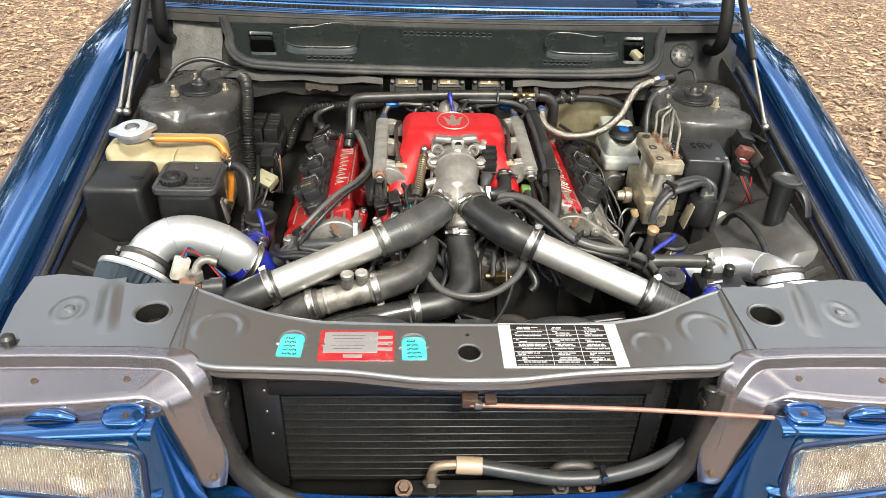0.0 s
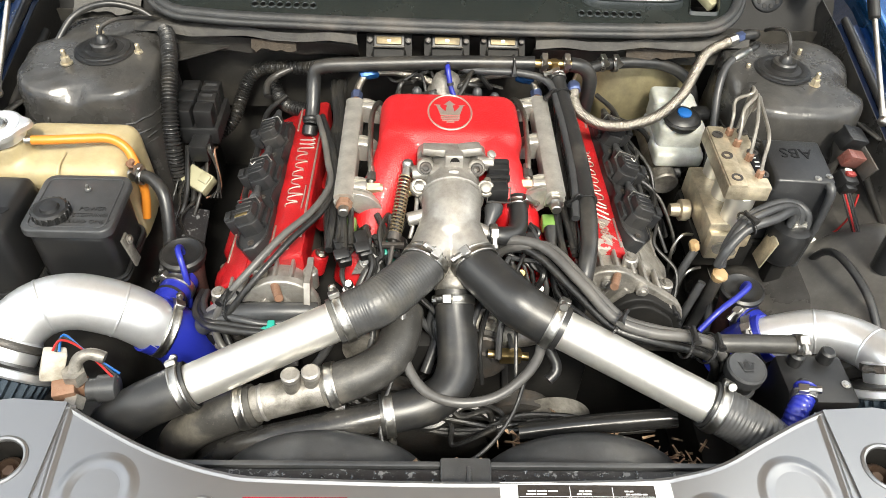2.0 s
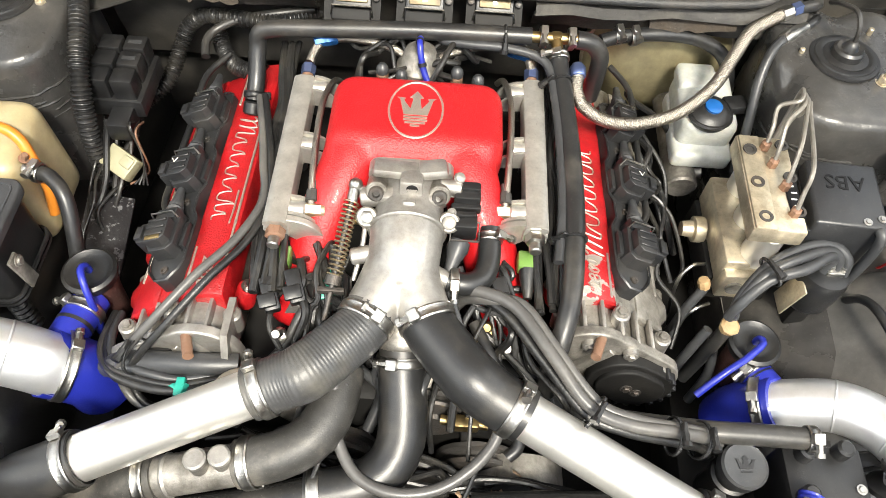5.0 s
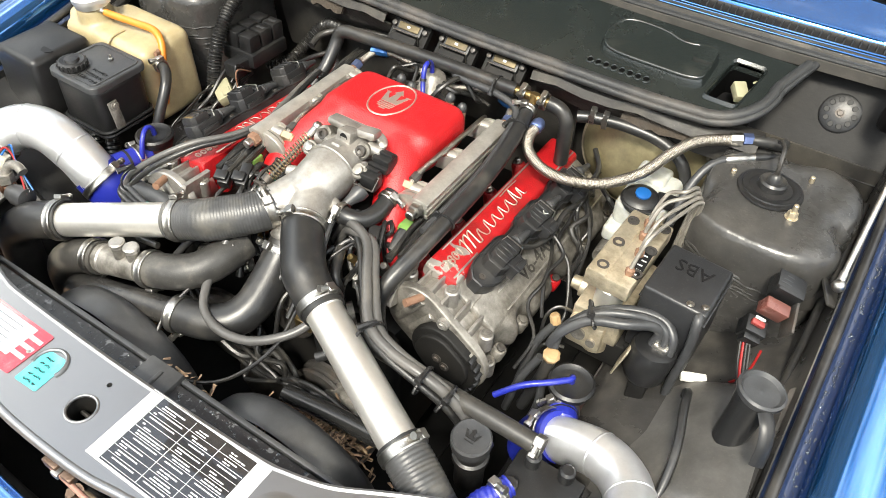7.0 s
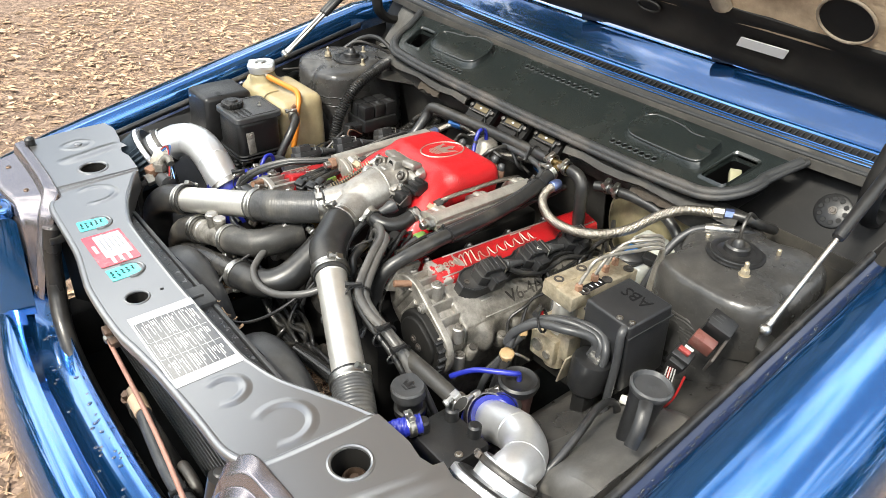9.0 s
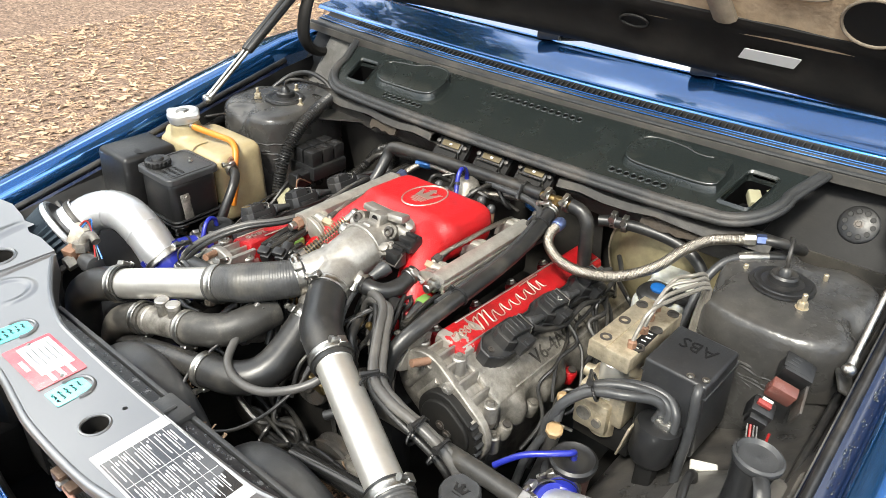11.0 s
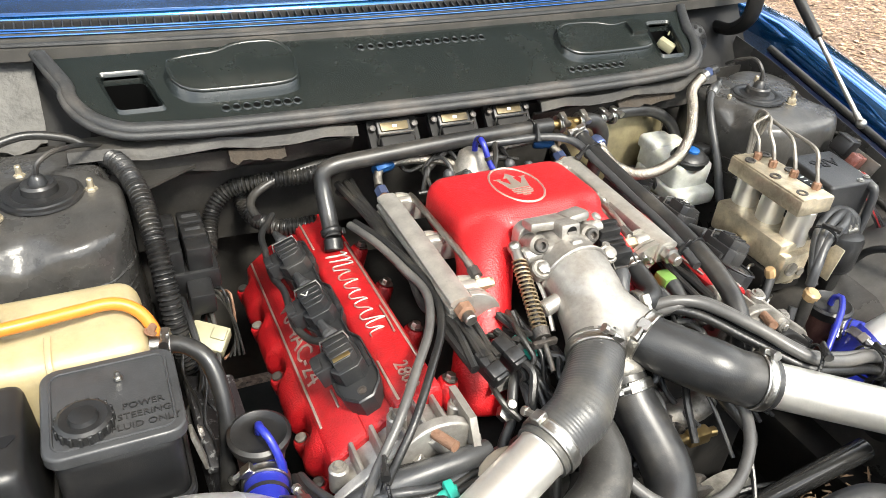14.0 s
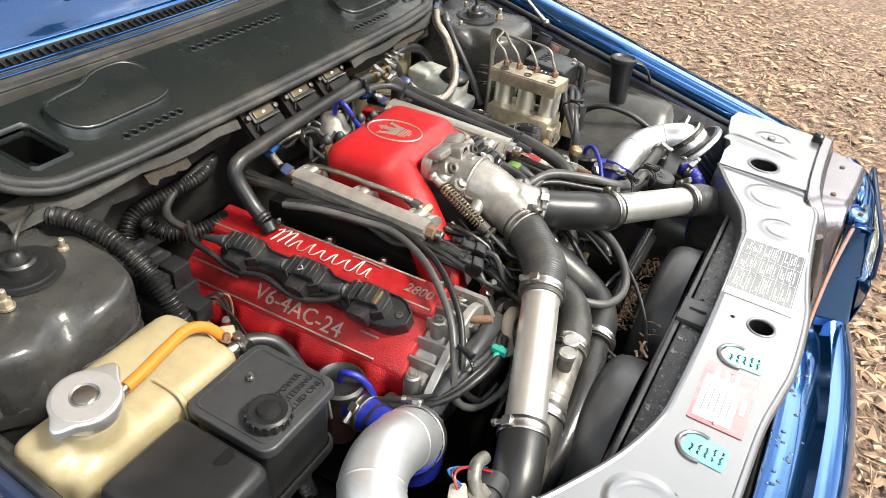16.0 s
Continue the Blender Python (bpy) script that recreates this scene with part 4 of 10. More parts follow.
part("blue_edge", Shape().tube([(x, 1.834 + bow(x), 0.928) for x in [-0.74 + 0.0617 * i for i in range(25)]], 0.0016, 8), PAINT, sc)
for i in range(104):
    x = -0.62 + 1.24 * i / 103
    part("louvre", Shape().box((x, 1.849 + bow(x), 0.928), (0.0022, 0.018, 0.005), 0.0006, pose(0, 0, 0, 15, 0, 0), 1), PLASTIC, sc)
part("panel", Shape().sheet(strip([(1.862, 0.930), (1.865, 0.9358), (1.869, 0.9383)] + [(1.874 + 0.0121 * i, 0.9390 + 0.0013 * i + 0.00008 * i * i) for i in range(11)], w=0.80), -0.0015), PAINT, sc)
ws = thing("windscreen", (0, 2.05, 0.99), "laminated windscreen with dark frit band and wiper arms", "windscreen", kind="structure")
part("pane", Shape().sheet([[(x, 1.992 + bow(x) + 0.05 * j, 0.966 + 0.030 * j) for j in range(15)] for x in [-0.72 + 0.12 * i for i in range(13)]], -0.004), GLASS, ws)
part("frit", Shape().sheet([[(x, 2.00 + bow(x) + 0.05 * j, 0.955 + 0.030 * j) for j in range(2)] for x in [-0.72 + 0.12 * i for i in range(13)]], -0.002), LIGHTBLUE, ws)
part("dashboard", Shape().sheet([[(x, 2.00 + bow(x) + 0.1 * j, 0.94 + 0.006 * j) for j in range(7)] for x in [-0.72 + 0.12 * i for i in range(13)]], -0.01), PLASTIC, ws)
# unseen sheet and roof, added to block the sky so the scuttle mirrors dark
part("cabin_back", Shape().sheet([[(x, 2.62, z) for z in (0.90, 1.15, 1.40)] for x in (-0.74, 0.0, 0.74)], 0.01), FELT, ws, "plain dark sheet added to close the cabin behind the glass")
part("roof", Shape().sheet([[(x, 1.992 + bow(x) + 0.70 + 0.3 * j, 1.388 + 0.012 * j) for j in range(4)] for x in [-0.74 + 0.1233 * i for i in range(13)]], 0.01), PAINT, ws)
for x in (-0.14, 0.22):
    wp = thing("wiper", (x, 1.985, 0.96), "black wiper arm lying across the windscreen base", "wiper", "wipers")
    part("arm", Shape().tube([(x, 1.995, 0.975), (x + 0.05, 2.012, 0.985), (x + 0.22, 2.04, 1.0), (x + 0.36, 2.065, 1.012)], [0.009, 0.011, 0.007, 0.004], 8, flat=0.6), PLASTIC, wp)
    part("blade", Shape().tube([(x - 0.02, 2.02, 0.99), (x + 0.25, 2.05, 1.004), (x + 0.50, 2.09, 1.015)], 0.005, 8), RUBBER, wp)
    part("pivot", Shape().box((x + 0.01, 2.0, 0.975), (0.05, 0.03, 0.02), 0.006, pose(0, 0, 0, 10, 0, 20)), GREYPLAS, wp)

# ---- bonnet, raised on its rear hinges ----
HS = -1.75  # slope of its underside


def hood_z(y):
    return 1.035 + HS * (y - 1.83)


HN = Vector((0, HS, -1)).normalized()  # off the underside, into the bay


def on_hood(x, y, off=0.0):
    return Vector((x, y, hood_z(y))) + HN * off


bonnet = thing("bonnet", (0, 1.84, 1.0), "raised bonnet seen from below, black frame over brown padding", "bonnet")
_ys = [1.85 - 0.055 * i for i in range(12)]
part("skin", Shape().sheet([[on_hood(x, y, -0.050 + 0.03 * abs(x)) for x in [-0.74 + 0.148 * i for i in range(11)]] for y in _ys], 0.0015), PAINT, bonnet)
part("padding", Shape().sheet([[on_hood(x, y, -0.012 + 0.008 * noise.noise((x * 9, y * 18, 1))) for x in [-0.70 + 0.07 * i for i in range(21)]] for y in [1.79 - 0.022 * i for i in range(25)]], -0.010), PADDING, bonnet, "brown dusty insulation padding")
_edge = [(0.000, 1.836), (0.004, 1.832), (0.006, 1.826), (0.002, 1.818), (-0.002, 1.808), (-0.004, 1.795), (0.0, 1.784), (0.004, 1.778), (0.001, 1.772), (-0.008, 1.770)]
part("rear_frame", Shape().sheet([[on_hood(x, y + 0.012 * (x / 0.74) ** 2, o) for o, y in _edge] for x in [-0.74 + 0.074 * i for i in range(21)]], -0.003), BAYDARK, bonnet, "dusty black pressed frame edge")


def hood_bar(pts, w, h=0.014):
    return Shape().tube([on_hood(x, y, 0.002) for x, y in pts], w, 12, flat=h / w)


for _s in (-1, 1):
    part("frame_side", hood_bar([(_s * 0.70, 1.82), (_s * 0.71, 1.6), (_s * 0.70, 1.25)], 0.035), BONNETIN, bonnet)
    part("frame_brace", hood_bar([(_s * 0.33, 1.775), (_s * 0.22, 1.6), (_s * 0.05, 1.3)], 0.028), BONNETIN, bonnet)
part("front_rail", hood_bar([(-0.70, 1.235), (0, 1.23), (0.70, 1.235)], 0.03), BONNETIN, bonnet)
for cx, cy, rx, ry in ((0.545, 1.757, 0.045, 0.040), (0.167, 1.797, 0.026, 0.012), (0.44, 1.738, 0.05, 0.016), (-0.545, 1.757, 0.045, 0.040), (-0.167, 1.797, 0.026, 0.012)):
    mm = Matrix.Translation(on_hood(cx, cy, 0.003)) @ frame_of((0, 0, 0), (1, 0, 0), HN)
    part("opening_rim", Shape().tube([mm @ Vector((rx * math.cos(a * 0.2094), ry * math.sin(a * 0.2094), 0.0)) for a in range(30)], 0.0026, 8, closed=True, smooth=False), BONNETIN if cy < 1.78 else BAYDARK, bonnet)
    # flat black disc in place of a hole; its shade is the colour
    part("opening", Shape().prism(circle(rx, 0, 0, 28, ry), -0.004, -0.0012, mm), INKHOLLOW, bonnet)
LM = Matrix.Translation(on_hood(0.402, 1.8075, 0.0015)) @ frame_of((0, 0, 0), (1, 0.0, -0.0), HN)
part("label_plate", Shape().prism(leaning(0.090, 0.022, 0.002, 0.0, 0.0, 0.5), 0, 0.0012, LM), PAPER, bonnet, "blank white sticker")
for _s in (-1, 1):
    part("hinge_arm", Shape().tube([(_s * 0.668, 1.845, 0.86), (_s * 0.668, 1.79, 0.865), (_s * 0.668, 1.752, 0.90), (_s * 0.668, 1.755, 0.96), (_s * 0.668, 1.79, 1.03), (_s * 0.668, 1.82, 1.06)], [0.012, 0.015, 0.017, 0.017, 0.015, 0.012], 10, flat=0.8), BAYDARK, bonnet, "black gooseneck hinge arm")

# gas struts


def gas_strut(a, b, joint, group):
    a, b = Vector(a), Vector(b)
    t = thing("gas_strut", a, "slim gas strut with bright rod and black cylinder", "gas strut", group)
    d = (b - a).normalized()
    j = a + (b - a) * joint
    part("rod", Shape().cyl(a + d * 0.012, j + d * 0.01, 0.0042, seg=12), STEEL, t)
    part("cylinder", Shape().lathe(j, d, [(0, 0.006), (0.003, 0.0088), (0.012, 0.0092), ((b - j).length - 0.01, 0.0092), ((b - j).length, 0.006)], 14), PLASTIC, t)
    part("ball_end", Shape().ball(a, 0.009).cyl(a, a + d * 0.02, 0.0055, seg=10), STEEL, t)
    return t


gas_strut((-0.695, 1.475, 0.815), (-0.697, 1.80, 1.052), 0.36, "bonnet struts")
gas_strut((-0.678, 1.470, 0.816), (-0.674, 1.80, 1.055), 0.36, "bonnet struts")
gas_strut((0.690, 1.470, 0.807), (0.690, 1.80, 1.045), 0.42, "bonnet struts")

# ---- front: radiator support, lamp brackets, lamps, nose ----


def emboss(path, width, height, z, fade=4, closed=False):
    """A soft ridge pressed up out of a flat panel along a path."""
    P, _ = spline([(x, y, z) for x, y in path], 0.0, 0.004, closed)
    n = len(P)
    rows = []
    for i, p in enumerate(P + P[:1] if closed else P):
        d = (P[(i + 1) % n] - P[i - 1]) if closed else P[min(i + 1, n - 1)] - P[max(i - 1, 0)]
        q = Vector((-d.y, d.x, 0)).normalized()
        k = 1.0 if closed else min(1.0, i / fade, (n - 1 - i) / fade)
        rows.append([p + q * (width * 0.5 * j / 4) + Vector((0, 0, k * height * 0.5 * (1 + math.cos(math.pi * j / 4)) - 0.0002)) for j in range(4, -5, -1)])
    return Shape().sheet(rows)


rs = thing("radiator_support", (0, 0.87, 0.70), "satin grey steel radiator support panel with pressed rings and holes", "support panel")
_edge = [(-0.393, 0.806), (-0.365, 0.797), (-0.30, 0.794), (-0.19, 0.789), (-0.12, 0.779), (-0.07, 0.772), (0, 0.770), (0.07, 0.772), (0.12, 0.779), (0.19, 0.787), (0.30, 0.794), (0.365, 0.797), (0.393, 0.806)]
_front = [(-0.440, 0.828), (-0.402, 0.826)] + _edge + [(0.402, 0.826), (0.440, 0.828)]
_rear = [(0.445, 0.988), (0.40, 0.968), (0.35, 0.942), (0.30, 0.916), (0.25, 0.902), (0.20, 0.896), (0.0, 0.892), (-0.20, 0.896), (-0.25, 0.902), (-0.30, 0.916), (-0.345, 0.934), (-0.40, 0.962), (-0.441, 0.985)]
_wing = lambda s: [(s * 0.44, 0.826), (s * 0.55, 0.828), (s * 0.65, 0.832), (s * 0.69, 0.85), (s * 0.70, 0.93), (s * 0.70, 1.004), (s * 0.66, 1.012), (s * 0.60, 1.004), (s * 0.53, 0.985), (s * 0.50, 0.990), (s * 0.438, 0.986)]
part("centre_panel", pierced(_front + _rear, [circle(0.0185, 0.0, 0.826), circle(0.0035, 0.0, 0.866, 10)], 0.705, 0.727), PANEL, rs)
part("front_lip", Shape().tube([(x, y + 0.002, 0.722) for x, y in _edge], 0.0065, 10).sheet([[(x, y + 0.001, 0.722), (x, y + 0.004, 0.705), (x, y + 0.012, 0.690)] for x, y in _edge], 0.002), PANEL, rs)
part("rear_lip", Shape().tube([(x, y - 0.002, 0.724) for x, y in _rear], 0.0045, 8).sheet([[(x, y, 0.724), (x, y + 0.002, 0.70), (x, y + 0.002, 0.68)] for x, y in _rear], 0.002), PANEL, rs)
for _s in (-1, 1):
    w = _wing(_s)
    part("end_panel", pierced(w, [circle(0.027, _s * 0.4855, 0.912)], 0.700, 0.7305), PANEL, rs)
    part("joint", emboss([(_s * 0.420, 0.818), (_s * 0.426, 0.87), (_s * 0.434, 0.984)], 0.011, 0.0032, 0.7272), PANEL, rs)
    part("crease", emboss([(_s * 0.572, 1.000), (_s * 0.560, 0.945), (_s * 0.541, 0.860)], 0.040, 0.0040, 0.7307, 10), PANEL, rs)
    part("hole_collar", Shape().tube([(_s * 0.4855 + 0.0275 * math.cos(a * 0.209), 0.912 + 0.0275 * math.sin(a * 0.209), 0.7295) for a in range(30)], 0.0034, 8, closed=True, smooth=False), PANEL, rs)
    part("well", Shape().lathe((_s * 0.4855, 0.912, 0.655), (0, 0, 1), [(0.0, 0.006), (0.002, 0.024), (0.060, 0.0262), (0.073, 0.0264)], 28, False), BAYDARK, rs)
    part("well_bolt", Shape().lathe((_s * 0.4870, 0.916, 0.657), (0, 0, 1), [(0, 0.016), (0.046, 0.016), (0.049, 0.012), (0.038, 0.010)], 20).bolt((_s * 0.4870, 0.916, 0.694), (0, 0, 1), 0.0075, 0.009), WORNBOLT, rs)
    part("dimple", emboss([(_s * 0.613 + 0.020 * math.cos(a * 0.314), 0.918 + 0.027 * math.sin(a * 0.314)) for a in range(20)], 0.020, 0.0014, 0.7307, closed=True), PANEL, rs)
    part("dimple_bolt", Shape().lathe((_s * 0.613, 0.920, 0.7305), (0, 0, 1), [(0, 0.008), (0.003, 0.008), (0.004, 0.006)], 10), PANEL, rs)
for cx, cy, r in ((-0.375, 0.880, 0.034), (0.275, 0.846, 0.026), (0.375, 0.880, 0.036)):
    part("pressed_ring", emboss([(cx + r * math.cos(a), cy + r * math.sin(a) * 1.05) for a in [radians(-40 + 265 * i / 18) for i in range(19)]], 0.020, 0.0018, 0.7272, 6), PANEL, rs)
part("collar", Shape().tube([(0.0185 * math.cos(a * 0.209), 0.826 + 0.0185 * math.sin(a * 0.209), 0.7265) for a in range(30)], 0.0022, 8, closed=True, smooth=False), PANEL, rs)
part("latch_well", Shape().lathe((0.0, 0.826, 0.664), (0, 0, 1), [(0, 0.004), (0.002, 0.0175), (0.060, 0.0180)], 24, False), BAYDARK, rs)
part("latch", Shape().box((0.0, 0.826, 0.695), (0.012, 0.02, 0.01), 0.002).tube([(-0.016, 0.83, 0.70), (0.016, 0.83, 0.70)], 0.003, 8), DARKSTEEL, rs)

# stickers and the maker's plate on the support
plate = thing("identity_plate", (-0.167, 0.84, 0.728), "red and silver riveted identification plate, slightly scuffed", "plate")
part("base", Shape().prism(rounded(0.112, 0.067, 0.003, -0.167, 0.8405), 0.7275, 0.7285), REDPLATE, plate)
part("panel", Shape().prism(rounded(0.080, 0.046, 0.001, -0.176, 0.8465), 0.7285, 0.7289), SILVERPLATE, plate)
for i in range(3):
    part("field", Shape().prism(rounded(0.026, 0.006, 0.0006, -0.127, 0.832 + 0.013 * i), 0.7285, 0.7290), SILVERPLATE, plate)
part("field", Shape().prism(rounded(0.028, 0.006, 0.0006, -0.172, 0.8165), 0.7285, 0.7290), SILVERPLATE, plate)
for i in range(5):
    part("printed_line", Shape().prism(rounded(0.05 - 0.006 * (i % 3), 0.0008, 0.0002, -0.180, 0.862 - 0.0075 * i), 0.7289, 0.7291), GREYPLAS, plate)
for x, y in ((-0.2165, 0.842), (-0.118, 0.842)):
    part("rivet", Shape().lathe((x, y, 0.7285), (0, 0, 1), [(0, 0.003), (0.001, 0.0026), (0.0016, 0.001)], 10), STEEL, plate)
for cx, cy, a in ((-0.264, 0.8405, -4), (-0.082, 0.834, 2)):
    st = thing("handwritten_sticker", (cx, cy, 0.728), "small teal sticker with illegible black handwriting", "sticker", "teal stickers")
    mm = pose(cx, cy, 0.7275, 0, 0, a)
    part("paper", Shape().prism(rounded(0.037, 0.050, 0.003), 0, 0.0006, mm), TEAL, st)
    for i, words in enumerate(((0.012,), (0.005, 0.008), (0.016,), (0.006, 0.011), (0.013, 0.005))):
        x = -0.010
        for w in words:
            k = max(5, int(w / 0.0013))
            part("ink_word", Shape().tube([mm @ Vector((x + w * j / k, 0.0155 - 0.0085 * i + 0.0022 * (1 if j % 2 else -1) * (0.6 + 0.4 * math.sin(j * 2.3 + i)), 0.0008)) for j in range(k + 1)], 0.0008, 5, flat=0.5, smooth=False), INKHOLLOW, st)
            x += w + 0.0025
    part("pressed_rim", Shape().tube([mm @ Vector((0.021 * math.cos(t), 0.010 + 0.022 * math.sin(t), 0)) for t in [radians(-20 + 220 * i / 16) for i in range(17)]], 0.003, 8), PANEL, st)
lab = thing("fluids_sticker", (0.142, 0.84, 0.728), "large white and black lubricants table sticker", "sticker")
LBL = pose(0.1415, 0.8425, 0.7275, 0, 0, 0)
part("paper", Shape().prism(rounded(0.186, 0.100, 0.001), 0, 0.0006, LBL), PAPER, lab)
part("printed_panel", Shape().prism(rounded(0.148, 0.094, 0.0005), 0.0006, 0.0009, LBL), LABELBLK, lab)
_lr = random.Random(5)
for i in range(9):
    y = 0.040 - 0.0098 * i
    for c0, c1 in ((-0.072, -0.021), (-0.015, 0.025), (0.031, 0.072)):
        for k in range(2 if i % 3 != 2 else 1):
            q = Shape()
            x = c0 + _lr.uniform(0.002, 0.012)
            while x < c1 - 0.008:
                w = min(_lr.uniform(0.003, 0.011), c1 - x)
                q.prism(rounded(w, 0.0016, 0.0002, x + w / 2, y - 0.0034 * k), 0.0009, 0.0012, LBL)
                x += w + 0.0012
                if _lr.random() < 0.18:
                    break
            part("printed_line", q, PAPER, lab)
    part("rule", Shape().prism(rounded(0.146, 0.0005, 0.0001, 0, y - 0.0062), 0.0009, 0.0012, LBL), PAPER, lab)
for cx in (-0.018, 0.028):
    part("rule", Shape().prism(rounded(0.0007, 0.09, 0.0001, cx, 0), 0.0009, 0.0012, LBL), PAPER, lab)

# lamp brackets


def flow(P, u, subs):
    """Smooth points through P at the knots u, subs steps to a span."""
    n = len(P)
    D = [(P[i + 1] - P[i]) / (u[i + 1] - u[i]) for i in range(n - 1)]
    T = [D[0]] + [(D[i - 1] * (u[i + 1] - u[i]) + D[i] * (u[i] - u[i - 1])) / (u[i + 1] - u[i - 1]) for i in range(1, n - 1)] + [D[-1]]
    out = []
    for i in range(n - 1):
        h = u[i + 1] - u[i]
        for k in range(subs):
            t = k / subs
            out.append(P[i] * (2 * t ** 3 - 3 * t * t + 1) + T[i] * (h * (t ** 3 - 2 * t * t + t)) + P[i + 1] * (3 * t * t - 2 * t ** 3) + T[i + 1] * (h * (t ** 3 - t * t)))
    return out + [P[-1]]


def rails(s, lines):
    """Rows for sheet() between smooth edge lines that share their knots, mirrored by s."""
    L = [[Vector((s * x, y, z)) for x, y, z in ln] for ln in lines]
    n = len(L[0])
    u = [0.0]
    for i in range(n - 1):
        u.append(u[-1] + sum((ln[i + 1] - ln[i]).length for ln in L) / len(L))
    L = [flow(ln, u, 8) for ln in L]
    out = []
    for row in zip(*L):
        r = [row[0]]
        for a, b, c in zip(row, row[1:], row[2:]):
            p = b + (a - b) * min(0.4, 0.003 / max((a - b).length, 1e-5))
            q = b + (c - b) * min(0.4, 0.003 / max((c - b).length, 1e-5))
            r += [p, p * 0.5625 + b * 0.375 + q * 0.0625, (p + b * 2 + q) * 0.25, p * 0.0625 + b * 0.375 + q * 0.5625, q]
        out.append(r + [row[-1]])
    return out if s > 0 else out[::-1]


def lamp_bracket(s):
    t = thing("lamp_bracket", (s * 0.5, 0.76, 0.60), "pressed mauve-grey steel headlamp bracket with rounded folds", "bracket", "lamp brackets")
    rear = [(0.690, 0.831, 0.729), (0.55, 0.831, 0.7295), (0.455, 0.828, 0.7295), (0.402, 0.823, 0.7265), (0.381, 0.806, 0.712), (0.372, 0.786, 0.668), (0.364, 0.765, 0.626), (0.357, 0.749, 0.575), (0.362, 0.741, 0.540)]
    rim = [(0.688, 0.829, 0.7345), (0.55, 0.829, 0.735), (0.455, 0.826, 0.735), (0.402, 0.819, 0.7325), (0.383, 0.800, 0.7165), (0.375, 0.780, 0.672), (0.367, 0.760, 0.628), (0.361, 0.744, 0.574), (0.366, 0.738, 0.541)]
    rim2 = [(0.680, 0.811, 0.7345), (0.55, 0.811, 0.735), (0.470, 0.808, 0.735), (0.424, 0.801, 0.7325), (0.400, 0.785, 0.7145), (0.387, 0.768, 0.669), (0.378, 0.752, 0.625), (0.369, 0.740, 0.572), (0.370, 0.736, 0.541)]
    floor_r = [(0.676, 0.804, 0.7155), (0.55, 0.804, 0.7165), (0.476, 0.801, 0.717), (0.430, 0.795, 0.7155), (0.405, 0.779, 0.699), (0.390, 0.764, 0.657), (0.381, 0.750, 0.616), (0.373, 0.739, 0.568), (0.373, 0.735, 0.541)]
    floor_f = [(0.650, 0.742, 0.713), (0.545, 0.749, 0.7135), (0.490, 0.755, 0.714), (0.455, 0.760, 0.712), (0.430, 0.757, 0.697), (0.413, 0.752, 0.656), (0.400, 0.745, 0.611), (0.387, 0.736, 0.562), (0.380, 0.734, 0.541)]
    fold = [(0.648, 0.735, 0.709), (0.543, 0.742, 0.7095), (0.488, 0.748, 0.710), (0.450, 0.752, 0.707), (0.429, 0.750, 0.691), (0.416, 0.747, 0.648), (0.404, 0.742, 0.603), (0.391, 0.735, 0.557), (0.383, 0.734, 0.541)]
    skirt = [(0.650, 0.730, 0.668), (0.545, 0.734, 0.674), (0.492, 0.740, 0.678), (0.456, 0.743, 0.678), (0.440, 0.742, 0.664), (0.428, 0.741, 0.630), (0.414, 0.738, 0.584), (0.398, 0.734, 0.552), (0.388, 0.734, 0.540)]
    part("pressing", Shape().sheet(rails(s, (rear, rim, rim2, floor_r, floor_f, fold, skirt)), 0.0015), MAUVE, t, angle=60)
    part("bolt", Shape().bolt((s * 0.486, 0.781, 0.7155), (0, -0.1, 1), 0.0055, 0.004), WORNBOLT, t, "rusty bolt")
    part("bolt", Shape().bolt((s * 0.612, 0.778, 0.7145), (0, -0.1, 1), 0.0055, 0.004), WORNBOLT, t)
    part("bolt", Shape().bolt((s * 0.376, 0.737, 0.563), (0, -0.8, 0.5), 0.0055, 0.004), WORNBOLT, t, "rusty bolt")
    return t


def bump_stop(x, y, z):
    t = thing("bump_stop", (x, y, z), "small black rubber bonnet stop on a stub", "bump stop", "bump stops")
    part("cap", Shape().lathe((x, y, z), (0, 0, 1), [(0, 0.010), (0.004, 0.0105), (0.013, 0.0105), (0.017, 0.006)], 16), RUBBER, t)
    part("foot", Shape().box((x, y, z - 0.008), (0.026, 0.026, 0.016), 0.003), BAY, t)


for _s in (-1, 1):
    lamp_bracket(_s)
    bump_stop(_s * 0.366, 0.790, 0.672)
    bump_stop(_s * 0.668, 0.838, 0.731)

